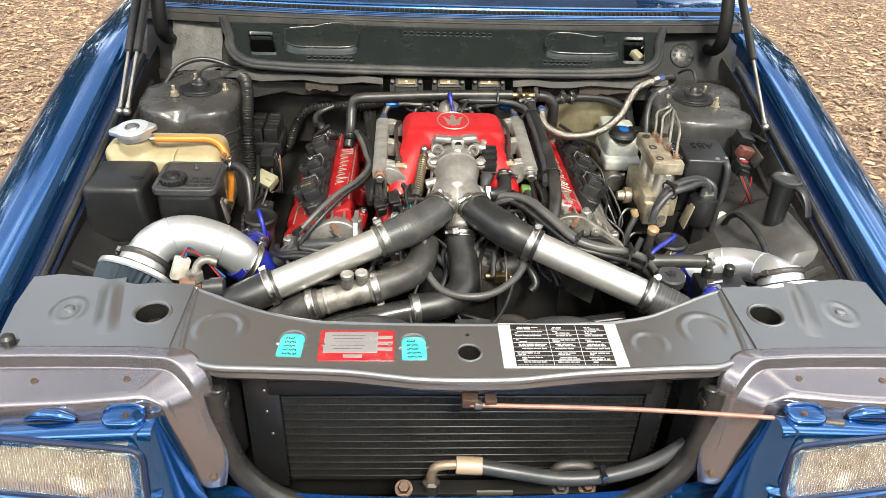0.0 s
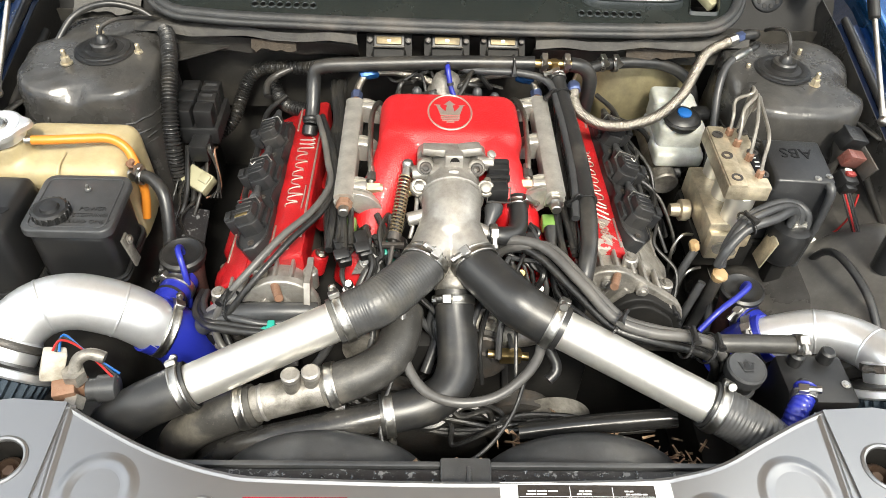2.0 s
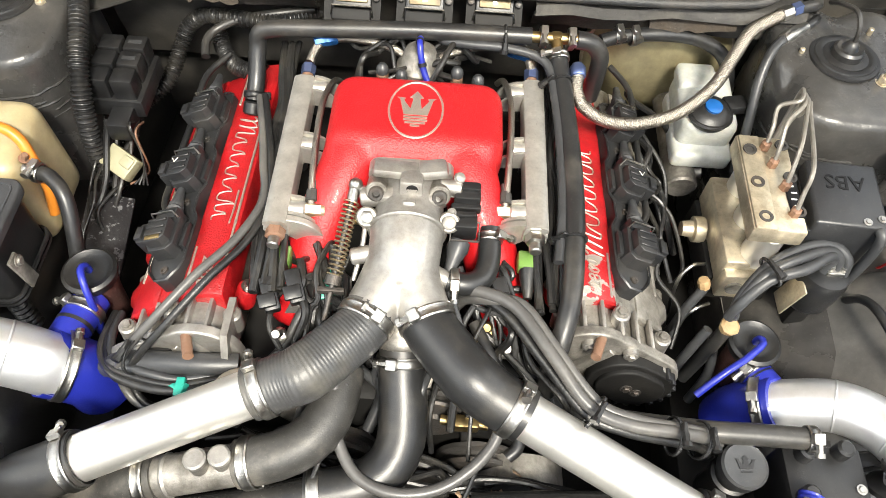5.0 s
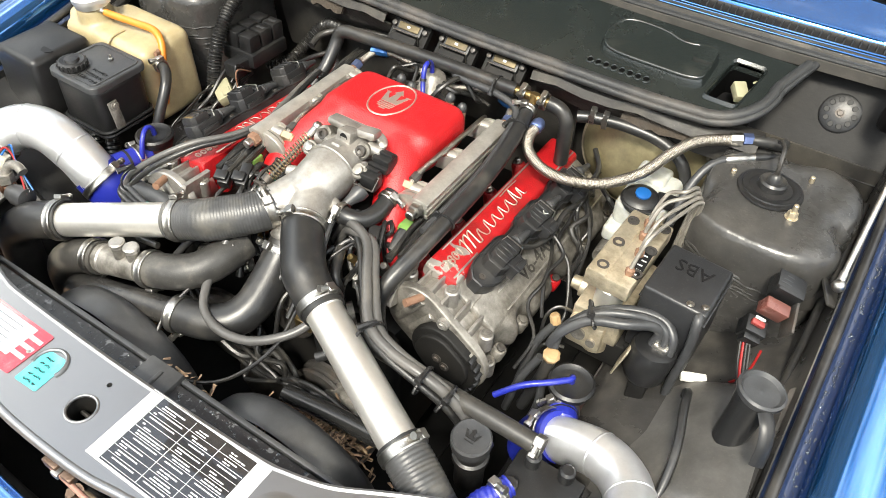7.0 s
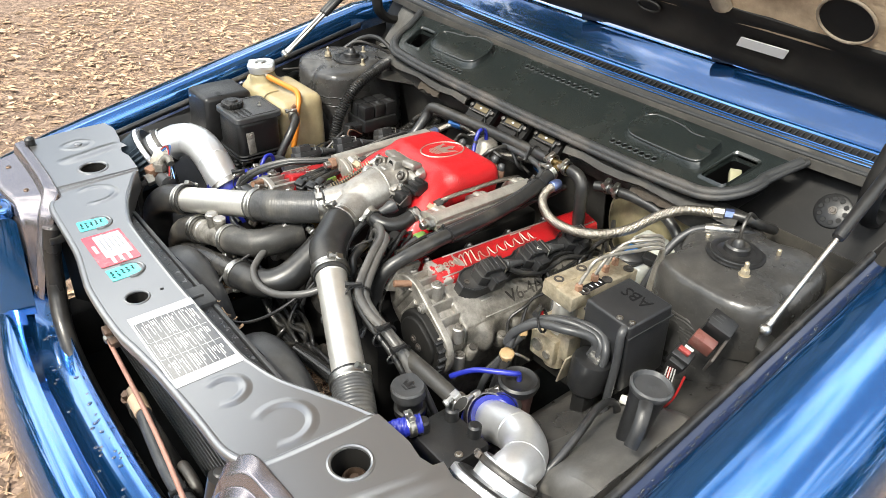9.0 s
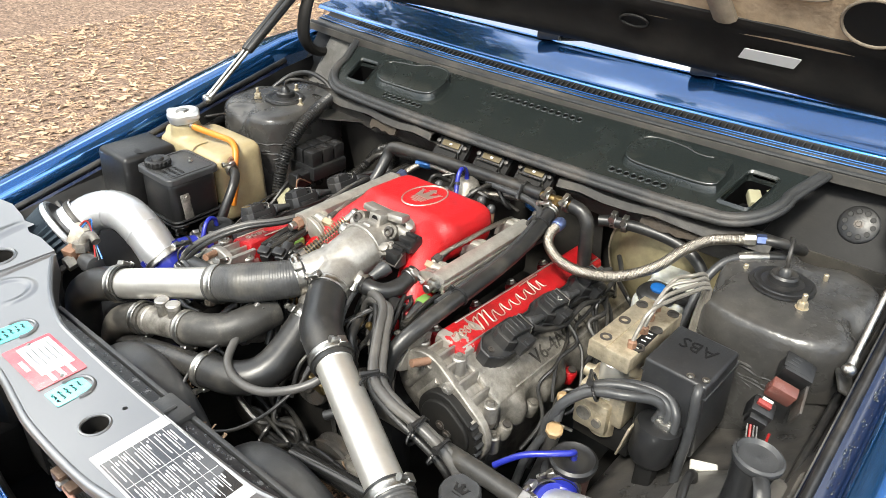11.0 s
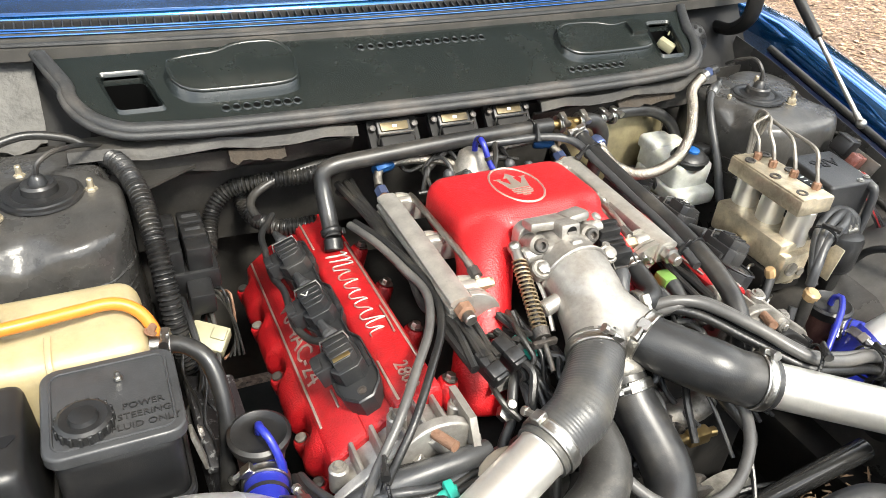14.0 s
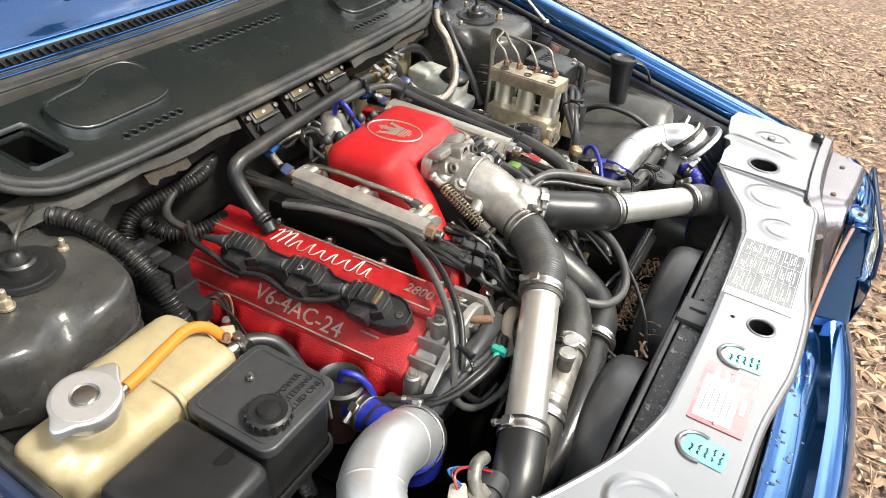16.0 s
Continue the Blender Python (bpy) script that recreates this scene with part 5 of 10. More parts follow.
# headlamps


def headlamp(s):
    t = thing("headlamp", (s * 0.6, 0.70, 0.56), "rectangular headlamp with a fluted glass lens", "headlamp", "headlamps")
    m = pose(s * 0.590, 0.690, 0.640, 0, 0, s * 7) @ pose(0, 0, 0, 90 - 12, 0, 0)
    part("reflector", Shape().prism(rounded(0.275, 0.078, 0.012), -0.040, -0.022, m), REFLECTOR, t)
    part("bowl", Shape().lathe(m @ Vector((-s * 0.06, 0, -0.012)), m.to_3x3() @ Vector((0, 0, 1)), [(-0.009, 0.008), (-0.006, 0.024), (0.0, 0.034), (0.006, 0.038)], 28, False), CHROMELAMP, t)
    lens = Shape().prism(rounded(0.290, 0.084, 0.014), -0.004, 0.006, m, 0.004)
    part("lens", lens, LENS, t).visible_shadow = False
    for i in range(66):
        x = -0.132 + 0.00405 * i
        part("flute", Shape().tube([m @ Vector((x, -0.037, 0.0060)), m @ Vector((x, 0.037, 0.0060))], 0.0019, 6, smooth=False, flat=0.3), LENS, t).visible_shadow = False
    part("bezel", Shape().tube([m @ Vector((x, y, 0.002)) for x, y in rounded(0.298, 0.092, 0.018)], 0.0045, 8, closed=True, smooth=False), NAVY, t)
    return t


def lamp_surround(s):
    t = thing("lamp_surround", (s * 0.55, 0.68, 0.50), "glossy blue headlamp surround with a bolted lug", "lamp surround", "lamp surrounds")
    xs = [0.436 + 0.334 * i / 16 for i in range(17)]
    back = [0.733 + 0.042 * max(0.0, (x - 0.62) / 0.15) ** 2 for x in xs]
    fall = [0.022 * ((x - 0.436) / 0.334) ** 1.3 for x in xs]
    rows = [[(s * x, y + dy, z - f) for dy, z in ((0.0, 0.684), (-0.001, 0.690), (-0.005, 0.694), (-0.012, 0.6955), (-0.026, 0.6945), (-0.030, 0.693), (-0.033, 0.690), (-0.035, 0.682))] for x, y, f in zip(xs, back, fall)]
    if s < 0:
        rows.reverse()
    part("brow", Shape().sheet(rows, 0.0015), PAINT, t, angle=60)
    part("brow_swell", Shape().tube([(s * 0.545, 0.730, 0.690), (s * 0.565, 0.731, 0.697), (s * 0.590, 0.732, 0.697), (s * 0.612, 0.733, 0.688)], [0.004, 0.008, 0.008, 0.004], 14), PAINT, t)
    rows = []
    for i in range(13):
        k = i / 12
        rows.append([(s * (x0 + (x1 - x0) * k), y0 + (y1 - y0) * k, z0 + (z1 - z0) * k) for x0, y0, z0, x1, y1, z1 in (
            (0.431, 0.742, 0.684, 0.383, 0.724, 0.50), (0.434, 0.736, 0.691, 0.387, 0.716, 0.50), (0.440, 0.727, 0.6955, 0.392, 0.707, 0.50), (0.456, 0.703, 0.6945, 0.412, 0.672, 0.50),
            (0.459, 0.699, 0.692, 0.416, 0.668, 0.50), (0.463, 0.696, 0.686, 0.424, 0.665, 0.50), (0.470, 0.694, 0.670, 0.452, 0.661, 0.50))])
    if s > 0:
        rows.reverse()
    part("inner_cheek", Shape().sheet(rows, -0.0015), PAINT, t, angle=60)
    part("lug", Shape().prism(rounded(0.058, 0.036, 0.016, s * 0.478, 0.728), 0.685, 0.7015, None, 0.004), PAINT, t)
    part("lug_rim", Shape().tube([(s * (0.478 + 0.026 * math.cos(a)), 0.733 + 0.012 * math.sin(a), 0.7015) for a in [math.pi * i / 14 for i in range(15)]], 0.0032, 8), PAINT, t)
    part("lug_bolt", Shape().bolt((s * 0.474, 0.726, 0.7015), (0, 0, 1), 0.0035, 0.003), WORNBOLT, t)
    rows = [[(s * x, 0.674 + 0.05 * ((x - 0.42) / 0.36) ** 2 + dy, z) for dy, z in ((0.012, 0.598), (-0.004, 0.597), (-0.014, 0.590), (-0.016, 0.55), (-0.012, 0.500))] for x in [0.43 + 0.04 * i for i in range(10)]]
    if s > 0:
        rows.reverse()
    part("sill", Shape().sheet(rows, -0.002), PAINT, t)
    return t


for _s in (-1, 1):
    headlamp(_s)
    lamp_surround(_s)

# nose panel with its wet trough
nose = thing("nose_panel", (0, 0.66, 0.40), "glossy blue nose panel with rain drops in its trough", "nose panel")
prof = [(0.745, 0.500), (0.738, 0.488), (0.728, 0.484), (0.690, 0.486), (0.678, 0.496), (0.668, 0.508), (0.652, 0.510), (0.630, 0.500), (0.612, 0.470), (0.600, 0.42), (0.596, 0.30), (0.61, 0.22)]
rows = [[(x, y + 0.18 * (abs(x) / 0.8) ** 2.6, z) for y, z in prof] for x in [-0.80 + 0.05 * i for i in range(33)]]
part("shell", Shape().sheet(rows, -0.002), PAINT, nose)
drops = Shape()
for i in range(130):
    x = rng.uniform(-0.5, 0.5)
    y = rng.uniform(0.680, 0.735)
    r = rng.uniform(0.0012, 0.0042)
    drops.ball((x, y + 0.18 * (abs(x) / 0.8) ** 2.6, 0.4865), r, 8, (1, 1.3, 0.55))
part("rain_beading", drops, WATER, nose)
nose.children[-1]["kind"] = "stuff"

# radiator hoop: black tube frame round the opening
hoop = [(-0.372, 0.790, 0.685), (-0.366, 0.775, 0.62), (-0.350, 0.765, 0.555), (-0.318, 0.755, 0.515), (-0.25, 0.748, 0.478), (-0.12, 0.745, 0.455), (0.12, 0.745, 0.455), (0.25, 0.748, 0.478), (0.318, 0.755, 0.515), (0.350, 0.765, 0.555), (0.366, 0.775, 0.62), (0.372, 0.790, 0.685)]
hp = thing("front_hoop", (0, 0.745, 0.44), "satin black tubular hoop round the radiator opening", "frame")
part("tube", Shape().tube(hoop, 0.0170, 16), HOOP, hp)
for _s in (-1, 1):
    part("sleeve", Shape().tube([(_s * x, y, z) for x, y, z in ((0.366, 0.775, 0.62), (0.350, 0.765, 0.560), (0.326, 0.757, 0.525), (0.298, 0.752, 0.498))], [0.0165, 0.0175, 0.0175, 0.0172], 16), HOOP, hp, "satin steel sleeve")
for _s in (-1, 1):
    part("flange", Shape().sheet([[(_s * 0.392, 0.80, z), (_s * 0.360, 0.82, z), (_s * 0.352, 0.85, z)] for z in ((0.70, 0.6, 0.5) if _s > 0 else (0.5, 0.6, 0.70))], 0.003), BAYDARK, hp)

# condenser and radiator
cd = thing("condenser", (0, 0.82, 0.42), "black finned air-conditioning condenser in a steel frame", "condenser")
part("core", Shape().box((0.0, 0.850, 0.53), (0.575, 0.022, 0.21), 0.002, None, 1), FINS, cd)
for i in range(12):
    z = 0.437 + 0.0170 * i
    part("flow_tube", Shape().box((0.0, 0.8385, z), (0.574, 0.006, 0.0042), 0.001, None, 1), PLASTIC, cd)
fins = Shape()
for i in range(190):
    x = -0.285 + 0.003 * i
    fins.box((x, 0.8405, 0.533), (0.0007, 0.006, 0.205), 0, pose(0, 0, 0, 0, 0, 12 if i % 2 else 28))
f_ = part("fin_pack", fins, FINS, cd)
f_["kind"] = "stuff"
part("top_bar", Shape().box((-0.005, 0.842, 0.652), (0.600, 0.030, 0.030), 0.004), PLASTIC, cd)
part("end_tank", Shape().box((-0.315, 0.842, 0.545), (0.055, 0.024, 0.25), 0.003), PLASTIC, cd)
part("end_tank", Shape().box((0.305, 0.848, 0.545), (0.03, 0.02, 0.23), 0.003), PLASTIC, cd)
for x, z in ((-0.31, 0.60), (-0.305, 0.55), (-0.31, 0.645)):
    part("rivet", Shape().lathe((x, 0.830, z), (0, -1, 0), [(0, 0.003), (0.0015, 0.002)], 8), STEEL, cd)
rad = thing("radiator", (0, 0.93, 0.3), "black radiator with a water-spotted top tank", "radiator")
part("core", Shape().box((0.0, 0.905, 0.50), (0.70, 0.035, 0.36), 0.003), FINS, rad)
part("top_tank", Shape().box((0.0, 0.9105, 0.676), (0.66, 0.033, 0.034), 0.004), CHIPPED, rad, "chipped wet black top rail")
part("rear_lip", Shape().box((0.0, 0.9325, 0.679), (0.66, 0.007, 0.030), 0.002), GREYPLAS, rad)
part("shroud", Shape().box((0, 0.940, 0.49), (0.64, 0.010, 0.30), 0.004), PLASTIC, rad)
part("mount", Shape().box((0.015, 0.914, 0.695), (0.058, 0.046, 0.012), 0.003).box((0.018, 0.912, 0.702), (0.006, 0.026, 0.005), 0.002), GREYPLAS, rad)
_upfins = Shape()
for i in range(120):
    _upfins.box((-0.23 + 0.0042 * i, 0.872, 0.680), (0.0018, 0.018, 0.012), 0, pose(0, 0, 0, 0, 0, 25))
part("upper_fins", _upfins, FINS, rad)["kind"] = "stuff"
_sf = Shape()
for i in range(30):
    _sf.box((0.325, 0.862, 0.47 + 0.0066 * i), (0.02, 0.018, 0.0022), 0, pose(0, 0, 0, 0, 20, 0))
part("side_fins", _sf, FINS, rad)["kind"] = "stuff"
for cx, r in ((-0.155, 0.142), (0.175, 0.142)):
    fan = thing("cooling_fan", (cx, 1.01, 0.40), "black electric cooling fan in a round shroud", "fan", "cooling fans")
    part("shroud_ring", Shape().lathe((cx, 0.946, 0.525), (0, 1, 0), [(0, r + 0.006), (0.026, r + 0.005), (0.040, r + 0.001), (0.050, r - 0.008), (0.054, r - 0.022), (0.052, r - 0.030), (0.040, r - 0.032)], 48, False), GREYPLAS, fan)
    part("motor", Shape().lathe((cx, 0.960, 0.525), (0, 1, 0), [(0, 0.045), (0.05, 0.045), (0.06, 0.03)], 20), PLASTIC, fan)
    for k in range(6):
        a = radians(60 * k + 15)
        part("blade", Shape().box((cx + 0.080 * math.cos(a), 0.975, 0.525 + 0.080 * math.sin(a)), (0.09, 0.004, 0.04), 0.001, pose(0, 0, 0, 22, -math.degrees(a), 0)), PLASTIC, fan)

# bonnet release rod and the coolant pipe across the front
# unseen sheet added to close the bay from below and darken the gaps
solid("engine_undertray", Shape().sheet([[(x, y, 0.225) for y in (1.05, 1.3, 1.6, 1.80)] for x in (-0.74, -0.3, 0.3, 0.74)], -0.003), BAYDARK, "black sheet added below the engine to keep its gaps dark", "undertray", kind="structure")
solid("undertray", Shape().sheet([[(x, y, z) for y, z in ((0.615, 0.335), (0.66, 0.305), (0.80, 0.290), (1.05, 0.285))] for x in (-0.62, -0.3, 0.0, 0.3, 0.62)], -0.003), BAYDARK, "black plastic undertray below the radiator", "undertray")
rod = thing("release_rod", (0.25, 0.79, 0.66), "thin oxide-red bonnet release rod across the condenser", "rod")
part("rod", Shape().tube([(0.0, 0.768, 0.6775), (0.03, 0.766, 0.6785), (0.25, 0.752, 0.6835), (0.46, 0.728, 0.689), (0.500, 0.722, 0.690)], 0.0035, 10), COPPER, rod)
part("end_cap", Shape().cyl((0.492, 0.723, 0.690), (0.531, 0.716, 0.691), 0.0055, seg=12, bev=0.001), DARKSTEEL, rod)
part("bracket", Shape().box((0.0, 0.775, 0.681), (0.024, 0.02, 0.016), 0.002).box((0.03, 0.773, 0.682), (0.018, 0.018, 0.012), 0.002), WORNBOLT, rod)
part("clip", Shape().box((0.012, 0.768, 0.679), (0.012, 0.014, 0.010), 0.002), STEEL, rod)
cp = thing("coolant_pipe", (0.1, 0.79, 0.5), "grey-brown pipe with a corroded elbow below the condenser", "pipe")
part("hose", Shape().tube([(0.015, 0.790, 0.520), (0.08, 0.782, 0.512), (0.16, 0.776, 0.502), (0.23, 0.776, 0.508), (0.30, 0.782, 0.530), (0.355, 0.792, 0.565)], 0.0125, 14), GREYPLAS, cp)
part("elbow", Shape().tube([(-0.050, 0.795, 0.470), (-0.050, 0.793, 0.495), (-0.043, 0.792, 0.513), (-0.025, 0.791, 0.519), (0.0, 0.790, 0.520)], 0.008, 12), pbr("dull_bronze", (0.40, 0.31, 0.22), (0.3, 0.22, 0.15), 0.45, 0.6, 60, 0.2), cp)
part("ferrule", Shape().cyl((-0.012, 0.790, 0.520), (0.03, 0.788, 0.519), 0.0145, seg=16, bev=0.001), pbr("tan_ferrule", (0.50, 0.36, 0.25), (0.42, 0.3, 0.2), 0.5, 0.3, 60, 0.1), cp)
part("union_nut", Shape().lathe((-0.05, 0.795, 0.452), (0, 0, 1), [(0, 0.015), (0.022, 0.015), (0.026, 0.010)], 6), DARKSTEEL, cp)
part("clip", Shape().clamp((0.225, 0.776, 0.507), (1, 0, 0.15), 0.0128, 0.008), PLASTIC, cp)
vb = thing("valve_bracket", (0.0, 0.79, 0.44), "grimy steel bracket with union fittings below the condenser", "bracket")
part("bar", Shape().box((0.06, 0.80, 0.448), (0.30, 0.03, 0.012), 0.003), BAYDARK, vb)
part("plate", Shape().box((0.055, 0.786, 0.455), (0.06, 0.004, 0.010), 0.001), pbr("brushed_tag", (0.6, 0.58, 0.5), None, 0.4, 0.8, 60, 0.1), vb)
for x in (-0.095, 0.165, 0.21):
    part("fitting", Shape().bolt((x, 0.795, 0.456), (0, -0.4, 1), 0.010, 0.012), WORNBOLT if x != 0.165 else DARKSTEEL, vb)
solid("metal_pipe", Shape().tube([(0.15, 0.80, 0.455), (0.152, 0.80, 0.49), (0.17, 0.80, 0.505), (0.21, 0.80, 0.50), (0.22, 0.80, 0.47)], 0.009, 12), DARKSTEEL, "corroded looped metal pipe", "pipe")

# rain still standing on the radiator rail
beads = Shape()
for i in range(150):
    beads.ball((rng.uniform(-0.32, 0.32), rng.uniform(0.898, 0.924), 0.6932), rng.uniform(0.0008, 0.0026), 7, (1, 1.2, 0.5))
part("rain_beading", beads, WATER, rad)["kind"] = "stuff"

# ---- engine ----
blk = thing("engine_block", (0, 1.4, 0.28), "grimy dark engine block with aluminium cylinder heads", "engine block")
# low engine parts take the near-black that stands for shade between them
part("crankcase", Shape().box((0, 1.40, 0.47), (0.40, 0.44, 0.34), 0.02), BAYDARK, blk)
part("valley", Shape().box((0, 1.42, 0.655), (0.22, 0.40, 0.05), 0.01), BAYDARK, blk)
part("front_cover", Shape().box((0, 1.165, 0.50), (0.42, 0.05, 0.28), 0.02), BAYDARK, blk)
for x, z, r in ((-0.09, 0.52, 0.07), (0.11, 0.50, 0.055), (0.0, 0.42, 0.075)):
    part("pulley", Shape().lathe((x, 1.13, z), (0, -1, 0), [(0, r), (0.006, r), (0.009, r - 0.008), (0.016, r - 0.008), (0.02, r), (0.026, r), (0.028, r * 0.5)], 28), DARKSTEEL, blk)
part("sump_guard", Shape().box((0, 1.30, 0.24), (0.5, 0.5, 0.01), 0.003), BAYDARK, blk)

def bank_pose(s, dy):
    """x along the car to the front, y outwards, z up; the origin on the ridge of the upper strip. The engine sits nose up."""
    return Matrix.Translation((s * 0.200, 1.400 + dy, 0.7285)) @ Matrix(((0, s, 0), (-1, 0, 0), (0, 0, 1))).to_4x4() @ pose(0, 0, 0, 0, -3.2, 0)


def valve_cover(s, dy):
    m = bank_pose(s, dy)
    r3 = m.to_3x3()
    red = s < 0
    low_mat = REDDARK if red else GRIME
    t = thing("valve_cover", (s * 0.28, 1.40 + dy, 0.60),
              "red crackle-painted valve cover with bare raised lettering" if red else "worn valve cover, red above and bare grimy alloy below", "valve cover")
    R0, F0 = -0.216, 0.186  # rear and front ends
    up = [(-0.002, -0.050), (-0.001, -0.004), (0.001, 0.001), (0.006, 0.0035), (0.026, -0.0005), (0.047, -0.0065), (0.051, -0.009), (0.053, -0.014), (0.053, -0.035)]
    mid = [(0.052, -0.035), (0.053, -0.020), (0.066, -0.027), (0.080, -0.034), (0.084, -0.038), (0.085, -0.05)]
    lo = [(0.078, -0.060), (0.081, -0.037), (0.0835, -0.0345), (0.087, -0.0358), (0.103, -0.0485), (0.1185, -0.061), (0.1208, -0.0640), (0.1216, -0.068), (0.1220, -0.080), (0.1220, -0.110), (0.116, -0.12)]

    def ridge(prof, l0=R0, l1=F0, b=0.006, cup=0.0):
        """A moulding along the bank; cup: how far its rear end is hollowed."""
        rows = []
        k = len(prof)
        for x, dz in ((l0, -b), (l0 + b * 0.3, -b * 0.35), (l0 + b, 0), (l0 + 0.05, 0), (0, 0), (l1 - 0.05, 0), (l1 - b, 0), (l1 - b * 0.3, -b * 0.35), (l1, -b)):
            rows.append([m @ Vector((x + (cup * math.sin(math.pi * i / (k - 1)) if x < l0 + b * 0.9 else 0.0), y, z + dz)) for i, (y, z) in enumerate(prof)])
        if s < 0:
            rows.reverse()
        q = Shape().sheet(rows)
        q.f.append(tuple(range(k)))
        q.f.append(tuple(reversed(range(8 * k, 9 * k))))
        return q

    part("upper_strip", ridge(up, cup=0.010), REDDARK if red else WORNRED, t, "" if red else "red paint flaked to bare alloy at the end")
    part("trough", ridge(mid), low_mat, t)
    part("lower_strip", ridge(lo, cup=0.010), low_mat, t, "" if red else "bare grimy alloy lower strip")
    face = Vector((0, 0.0315, -0.0250)).normalized()   # down the lower strip
    fn = Vector((0, 0.0250, 0.0315)).normalized()      # off the lower strip
    un = Vector((0, 0.237, 0.971)).normalized()        # off the upper strip
    lip = SILVER if red else CAST
    ribs = [((0.0060, 0.0036), -0.120, 0.150), ((0.0460, -0.0060), R0 + 0.008, -0.130), ((0.0460, -0.0060), 0.115, F0 - 0.006),
            ((0.0955, -0.0425), R0 + 0.010, -0.115), ((0.0955, -0.0425), 0.102, 0.132), ((0.1175, -0.0600), R0 + 0.008, 0.138)]
    for (y, z), x0, x1 in ribs:
        part("bare_rib", Shape().box(m @ Vector(((x0 + x1) / 2, y, z)), (x1 - x0, 0.0030, 0.0024), 0.0006, r3.to_4x4(), 1), lip, t)
    for prof in (up[2:7], lo[2:6]):
        part("end_lip", Shape().tube([m @ Vector((R0 + 0.010 * math.sin(math.pi * (i + 1.5) / (len(prof) + 2)) - 0.0005, y, z - 0.003)) for i, (y, z) in enumerate(prof)], 0.0017, 6), lip, t)
    # wavy skirt: lobes between the lugs
    lugs = (-0.205, -0.112, -0.002, 0.108, 0.176)
    rows = []
    for i in range(73):
        x = R0 + 0.004 + (F0 - R0 - 0.008) * i / 72
        d = min(abs(x - v) for v in lugs)
        w = min(1.0, max(0.0, (d - 0.010) / 0.020))
        w = w * w * (3 - 2 * w)
        rows.append([m @ Vector((x, y + a * w, z - b * w)) for y, a, z, b in ((0.1200, 0.0, -0.0645, 0.0), (0.1235, 0.004, -0.070, 0.0), (0.1240, 0.012, -0.080, 0.0), (0.1240, 0.017, -0.094, 0.0), (0.1230, 0.016, -0.106, 0.006), (0.1180, 0.012, -0.110, 0.013), (0.100, 0.0, -0.112, 0.014))])
    if s < 0:
        rows.reverse()
    part("skirt", Shape().sheet(rows), low_mat, t, angle=60)
    for i, x in enumerate(lugs):
        ax = r3 @ Vector((0, 0.30, 1))
        part("lug", Shape().lathe(m @ Vector((x, 0.1265, -0.120)), ax, [(0, 0.0115), (0.020, 0.0110), (0.0225, 0.0090)], 18), REDDARK if red or i == 2 else GRIME, t)
        part("bolt", Shape().lathe(m @ Vector((x, 0.1333, -0.0975)), ax, [(0, 0.0066), (0.003, 0.0066), (0.0035, 0.0052)], 14).lathe(m @ Vector((x, 0.1345, -0.0940)), ax, [(0, 0.0040), (-0.002, 0.0036)], 6), GRIME if i % 2 else DARKSTEEL, t)
    for i in range(4):
        x = -0.135 + 0.098 * i
        part("inner_boss", Shape().lathe(m @ Vector((x, -0.012, -0.050)), r3 @ Vector((0, -0.3, 1)), [(0, 0.013), (0.030, 0.012), (0.033, 0.010)], 18), REDDARK, t)
        part("inner_bolt", Shape().bolt(m @ Vector((x, -0.0225, -0.0175)), r3 @ Vector((0, -0.3, 1)), 0.0062, 0.007), STEEL, t)
    ux = Vector((0, s, 0))
    # the maker's script as a plain flourish, the model in letters
    part("model_lettering", lettering("V6-4AC-24", 0.0335, frame_of(m @ Vector((0.0, 0.1035, -0.0488)), ux, r3 @ fn), 0.0012), SILVER if red else WORNCAST, t)
    part("size_lettering", lettering("2800", 0.022, frame_of(m @ Vector((0.152, 0.027, -0.0005)), ux, r3 @ un), 0.0012, 0.15), SILVER, t)
    fm = frame_of(m @ Vector((0.012, 0.027, 0.0004)), ux, r3 @ un)
    tall = [(-0.112, 0.008), (-0.104, 0.014), (-0.106, 0.000), (-0.111, -0.013), (-0.104, 0.006), (-0.092, 0.015), (-0.094, 0.000), (-0.099, -0.012), (-0.090, 0.008), (-0.080, 0.015), (-0.083, 0.000), (-0.085, -0.011), (-0.078, -0.012)]
    part("script_flourish", Shape().tube([fm @ Vector((x, y, 0)) for x, y in tall], 0.0014, 6, flat=0.8), SILVER, t)
    run = [(-0.078, -0.012)]
    for i, (h, w) in enumerate(((0.006, 0.024), (0.009, 0.020), (0.005, 0.022), (0.007, 0.020), (0.006, 0.024), (0.014, 0.018), (0.007, 0.014))):
        x = run[-1][0]
        run += [(x + w * 0.30, h * 0.5), (x + w * 0.55, h), (x + w * 0.50, h * 0.2), (x + w * 0.60, -0.010), (x + w, -0.0105 + 0.002 * (i % 2))]
    part("script_flourish", Shape().tube([fm @ Vector((x, y, 0)) for x, y in run], 0.0012, 6, flat=0.8), SILVER, t)
    part("flourish_line", Shape().tube([fm @ Vector((0.020, 0.0155, 0)), fm @ Vector((0.048, 0.0160, 0)), fm @ Vector((0.072, 0.0150, 0))], 0.0012, 6), SILVER, t)
